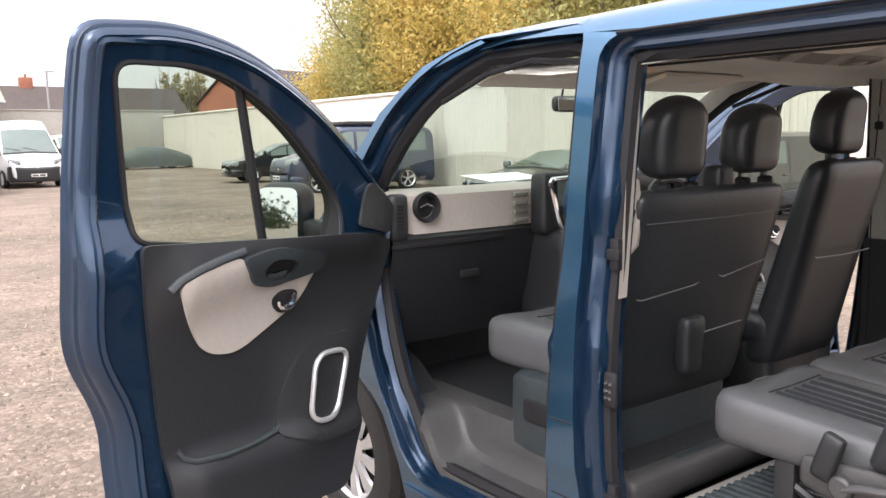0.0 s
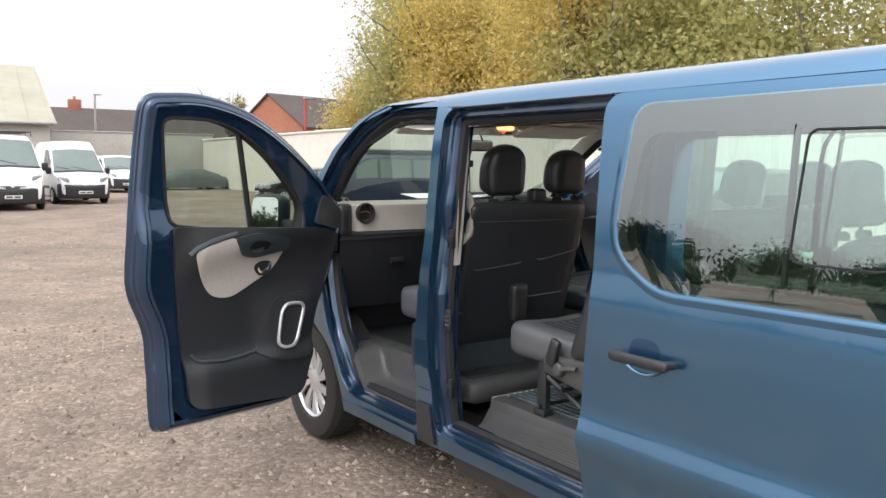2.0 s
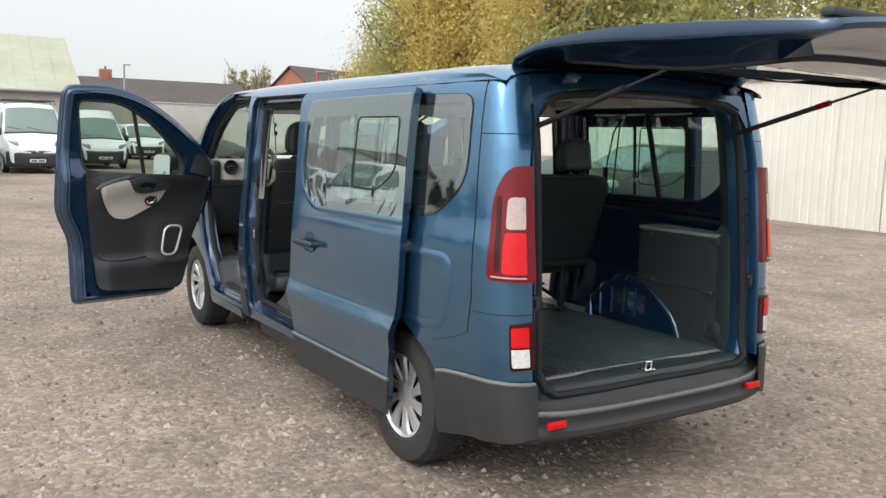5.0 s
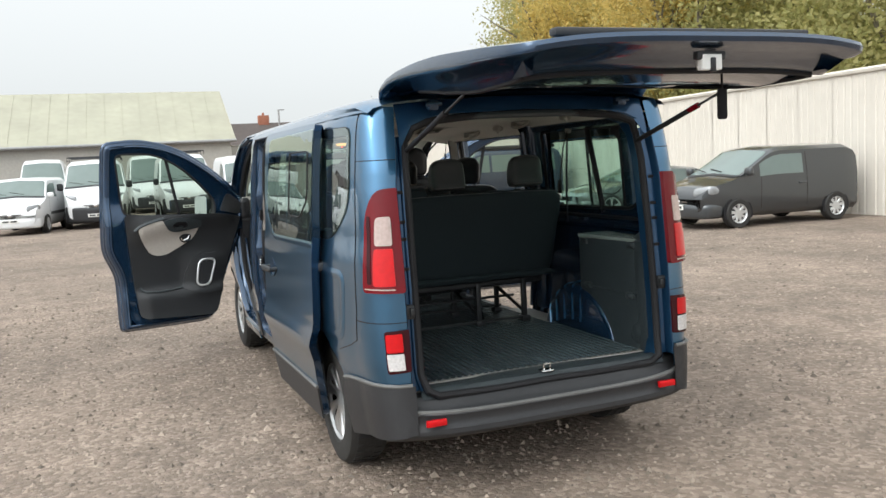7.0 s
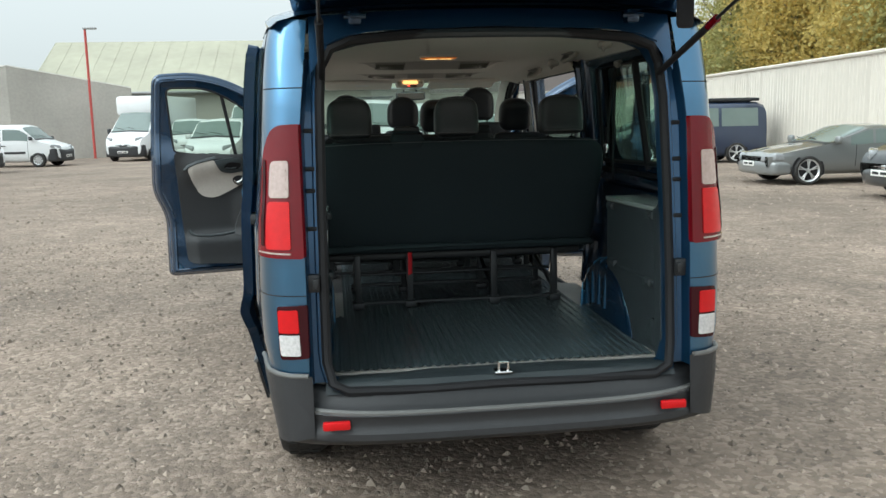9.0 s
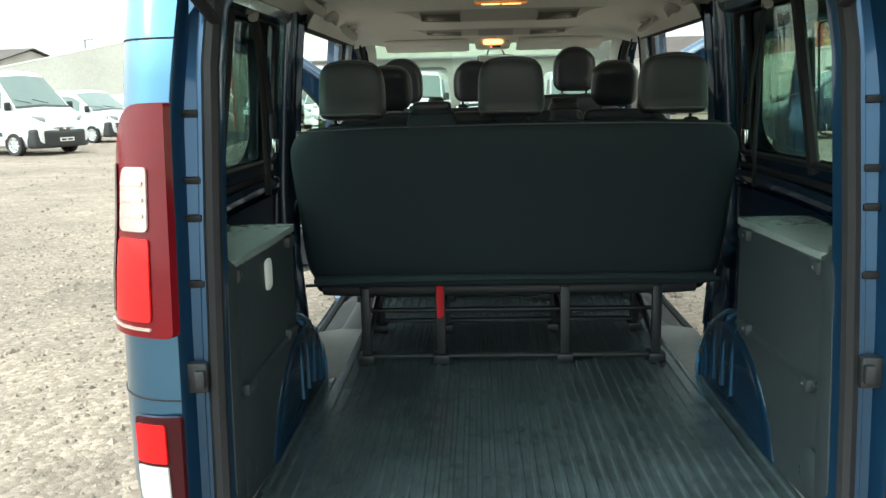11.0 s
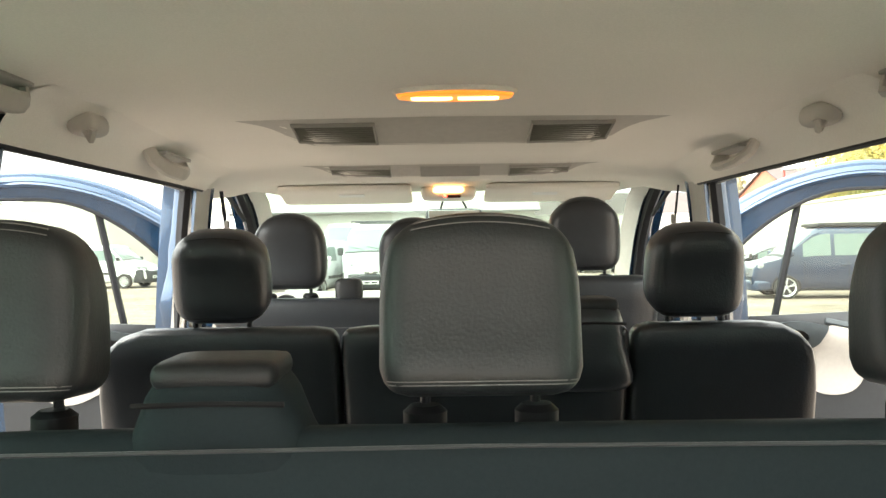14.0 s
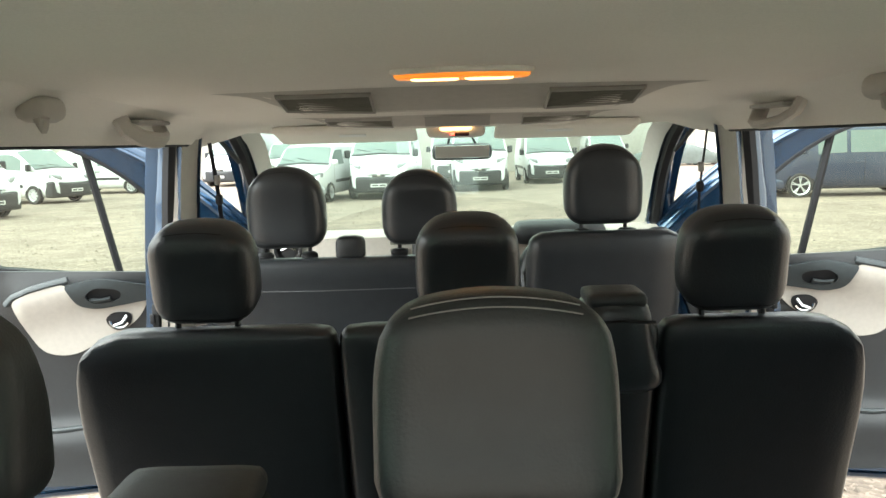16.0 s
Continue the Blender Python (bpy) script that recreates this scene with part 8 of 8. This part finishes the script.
    if rack:
        for yy in (-2.1, -3.2, -4.4):
            bm = bmesh.new()
            zt = curve_at(top, yy) + 0.14
            tube(bm, [(-W + 0.12, yy, zt - 0.14), (-W + 0.12, yy, zt), (W - 0.12, yy, zt), (W - 0.12, yy, zt - 0.14)], 0.025, seg=6)
            part("roof_bar", bm, TRIM, t, "black roof bar")
    if box_body:
        bm = bmesh.new()
        box(bm, (0, -4.3, 2.0), (2.15, 4.4, 2.35), 0.05)
        part("box_body", bm, WHITE_PAINT, t, "white box body")
        bm = bmesh.new()
        box(bm, (0, -1.95, 2.70), (2.1, 0.75, 0.94), 0.16)
        part("box_luton", bm, WHITE_PAINT, t)
    return t


VANS = "white vans parked in the yard"
vehicle("panel", "panel_van", "white panel van with dark bumper and roof bars", "van", WHITE_PAINT, 1.0, 29.6, 180, True, True, VANS, False)
vehicle("mid", "panel_van", "white mid-size panel van with grey bumper", "van", WHITE_PAINT, 4.0, 33.4, 182, True, False, VANS, False, roof=0.45)
vehicle("panel", "panel_van", "white high-roof panel van behind the others", "van", WHITE_PAINT, -4.6, 37.0, 180, True, False, VANS, False, roof=0.2)
vehicle("panel", "panel_van", "white tall-roof panel van beside the roof-bar van", "van", WHITE_PAINT, 0.1, 37.2, 181, True, False, VANS, False, roof=0.2)
vehicle("panel", "panel_van", "white panel van with black roof bar", "van", WHITE_PAINT, -2.35, 26.6, 178, True, True, VANS, False, roof=-0.15)
vehicle("small", "small_van", "small white delivery van with white bumper", "van", WHITE_PAINT, -4.9, 25.6, 170, False, False, VANS, False)
vehicle("panel", "box_van", "white box van with a tall square body", "van", WHITE_PAINT, -10.7, 38.4, 166, True, False, VANS, False, box_body=True)
vehicle("mid", "panel_van", "white mid-size panel van beside the box van", "van", WHITE_PAINT, -7.6, 38.4, 184, False, False, VANS, False)
vehicle("mid", "panel_van", "white panel van with dark grille by the far wall", "van", WHITE_PAINT, 8.6, 45.5, 180, True, False, VANS, False)
vehicle("panel", "panel_van", "white high-roof van parked side-on", "van", WHITE_PAINT, -12.5, 22.5, -112, True, False, VANS, False)
vehicle("mid", "panel_van", "white mid-size van with dark nose", "van", WHITE_PAINT, -13.4, 29.5, -110, True, False, VANS, False)
vehicle("small", "small_van", "white small van parked side-on with grey strip", "van", WHITE_PAINT, -12.4, 35.5, -98, True, False, VANS, False)
CARS = "cars parked along the cladding wall"
vehicle("compact", "dark_van", "dark grey van parked nose-out by the wall", "van", DARK_PAINT, 9.0, 9.9, 88, False, False, CARS, False)
vehicle("coupe", "coupe", "silver-grey coupe parked nose-out by the wall", "car", GREY_PAINT, 8.75, 14.2, 88, False, False, CARS, True, alloy=True)
camper = vehicle("camper", "camper_van", "navy camper van with a folding black roof", "van", NAVY_PAINT, 8.7, 23.8, 84, False, False, CARS, True, alloy=True)
bm = bmesh.new()
soft(bm, (0, -3.25, 2.05), (1.5, 2.9, 0.13), 0.05, 5)
part("folding_roof", bm, TRIM, camper, "black folding roof")
vehicle("hatch", "hatchback", "black hatchback parked nose-out by the wall", "car", BLACK_PAINT, 10.0, 31.0, 78, False, False, CARS, True)
cover = thing("covered_car", "saloon car under a grey-green fabric cover", "car", pose(10.9, 50.6, 0, 0, 0, 90))
K = KINDS["coupe"]
bm = bmesh.new()
rows = []
for k in range(26):
    yy = -4.75 + 4.9 * k / 25
    zt = max(0.35, curve_at(K["top"], max(-4.6, min(0, yy))) + 0.06)
    w = 0.98 * (1 - 0.12 * max(0, (yy + 0.6) / 0.75) ** 2 - 0.08 * max(0, (-4.2 - yy) / 0.5) ** 2)
    row = []
    for j in range(25):
        a = math.pi * j / 24
        px = w * math.copysign(abs(math.cos(a)) ** 0.55, math.cos(a))
        pz = 0.12 + (zt - 0.12) * math.sin(a) ** 0.6
        fold = 0.025 * noise.noise(Vector((px * 3, yy * 3, pz * 3)))
        row.append((px + fold, yy, pz + fold))
    rows.append(row)
strip(bm, rows, closed=False)
part("car_cover", bm, TARP, cover, "rumpled car cover")
bm = bmesh.new()
box(bm, (0, 0.02, 0.42), (0.5, 0.02, 0.12), 0.01)
part("plate_window", bm, PLATE_WHITE, cover)
for sx in (-1, 1):
    far_wheel(cover, sx * 0.82, -0.9, 0.32)
    far_wheel(cover, sx * 0.82, -3.6, 0.32)
for k, (x, y, h) in enumerate(((-46, 48, 2.6), (-49, 40, 2.9), (-52, 31, 2.3), (-50, 22, 2.2), (-53, 12, 2.6))):
    tree(x, y, h, 3.8, LEAF_DARK, "dark leafy tree beyond the vans", 9000, 50 + k, leaf_size=0.14)
# low unit beyond the side-on vans
unit = thing("workshop", "low grey workshop with a pale flat roof edge", "building")
bm = bmesh.new()
box(bm, (-24.0, 52.0, 1.6), (16, 8, 3.2), 0.05)
part("workshop_wall", bm, CONCRETE, unit)
bm = bmesh.new()
box(bm, (-24.0, 52.0, 3.3), (16.5, 8.5, 0.25), 0.05)
part("flat_roof", bm, CLAD, unit, "pale roof edge")

# loose stones on the gravel
rnd = random.Random(5)
co, faces = [], []
for k in range(46000):
    near = k % 3
    px, py = (rnd.uniform(-6.5, 3.5), rnd.uniform(-4.5, 8)) if near else (rnd.uniform(-12, 10), rnd.uniform(-5, 24))
    s = rnd.choice((0.006, 0.008, 0.01, 0.012, 0.016, 0.021)) * rnd.uniform(0.7, 1.3) * (1.0 if near else 1.5)
    a = rnd.uniform(0, 6.28)
    ux, uy = math.cos(a) * s, math.sin(a) * s
    q = rnd.uniform(0.5, 0.9)
    i = len(co)
    co += [(px + ux, py + uy, 0.001), (px - uy * q, py + ux * q, 0.001), (px - ux, py - uy, 0.001), (px + uy * q, py - ux * q, 0.001), (px + ux * rnd.uniform(-.3, .3), py + uy * rnd.uniform(-.3, .3), s * rnd.uniform(0.5, 1.0))]
    faces += [(i, i + 1, i + 4), (i + 1, i + 2, i + 4), (i + 2, i + 3, i + 4), (i + 3, i, i + 4)]
me = bpy.data.meshes.new("loose_stones")
me.from_pydata(co, [], faces)
me.materials.append(STONE)
tagged(new("loose_stones", me), "scattered pale loose stones on the gravel", "stones", kind="stuff")
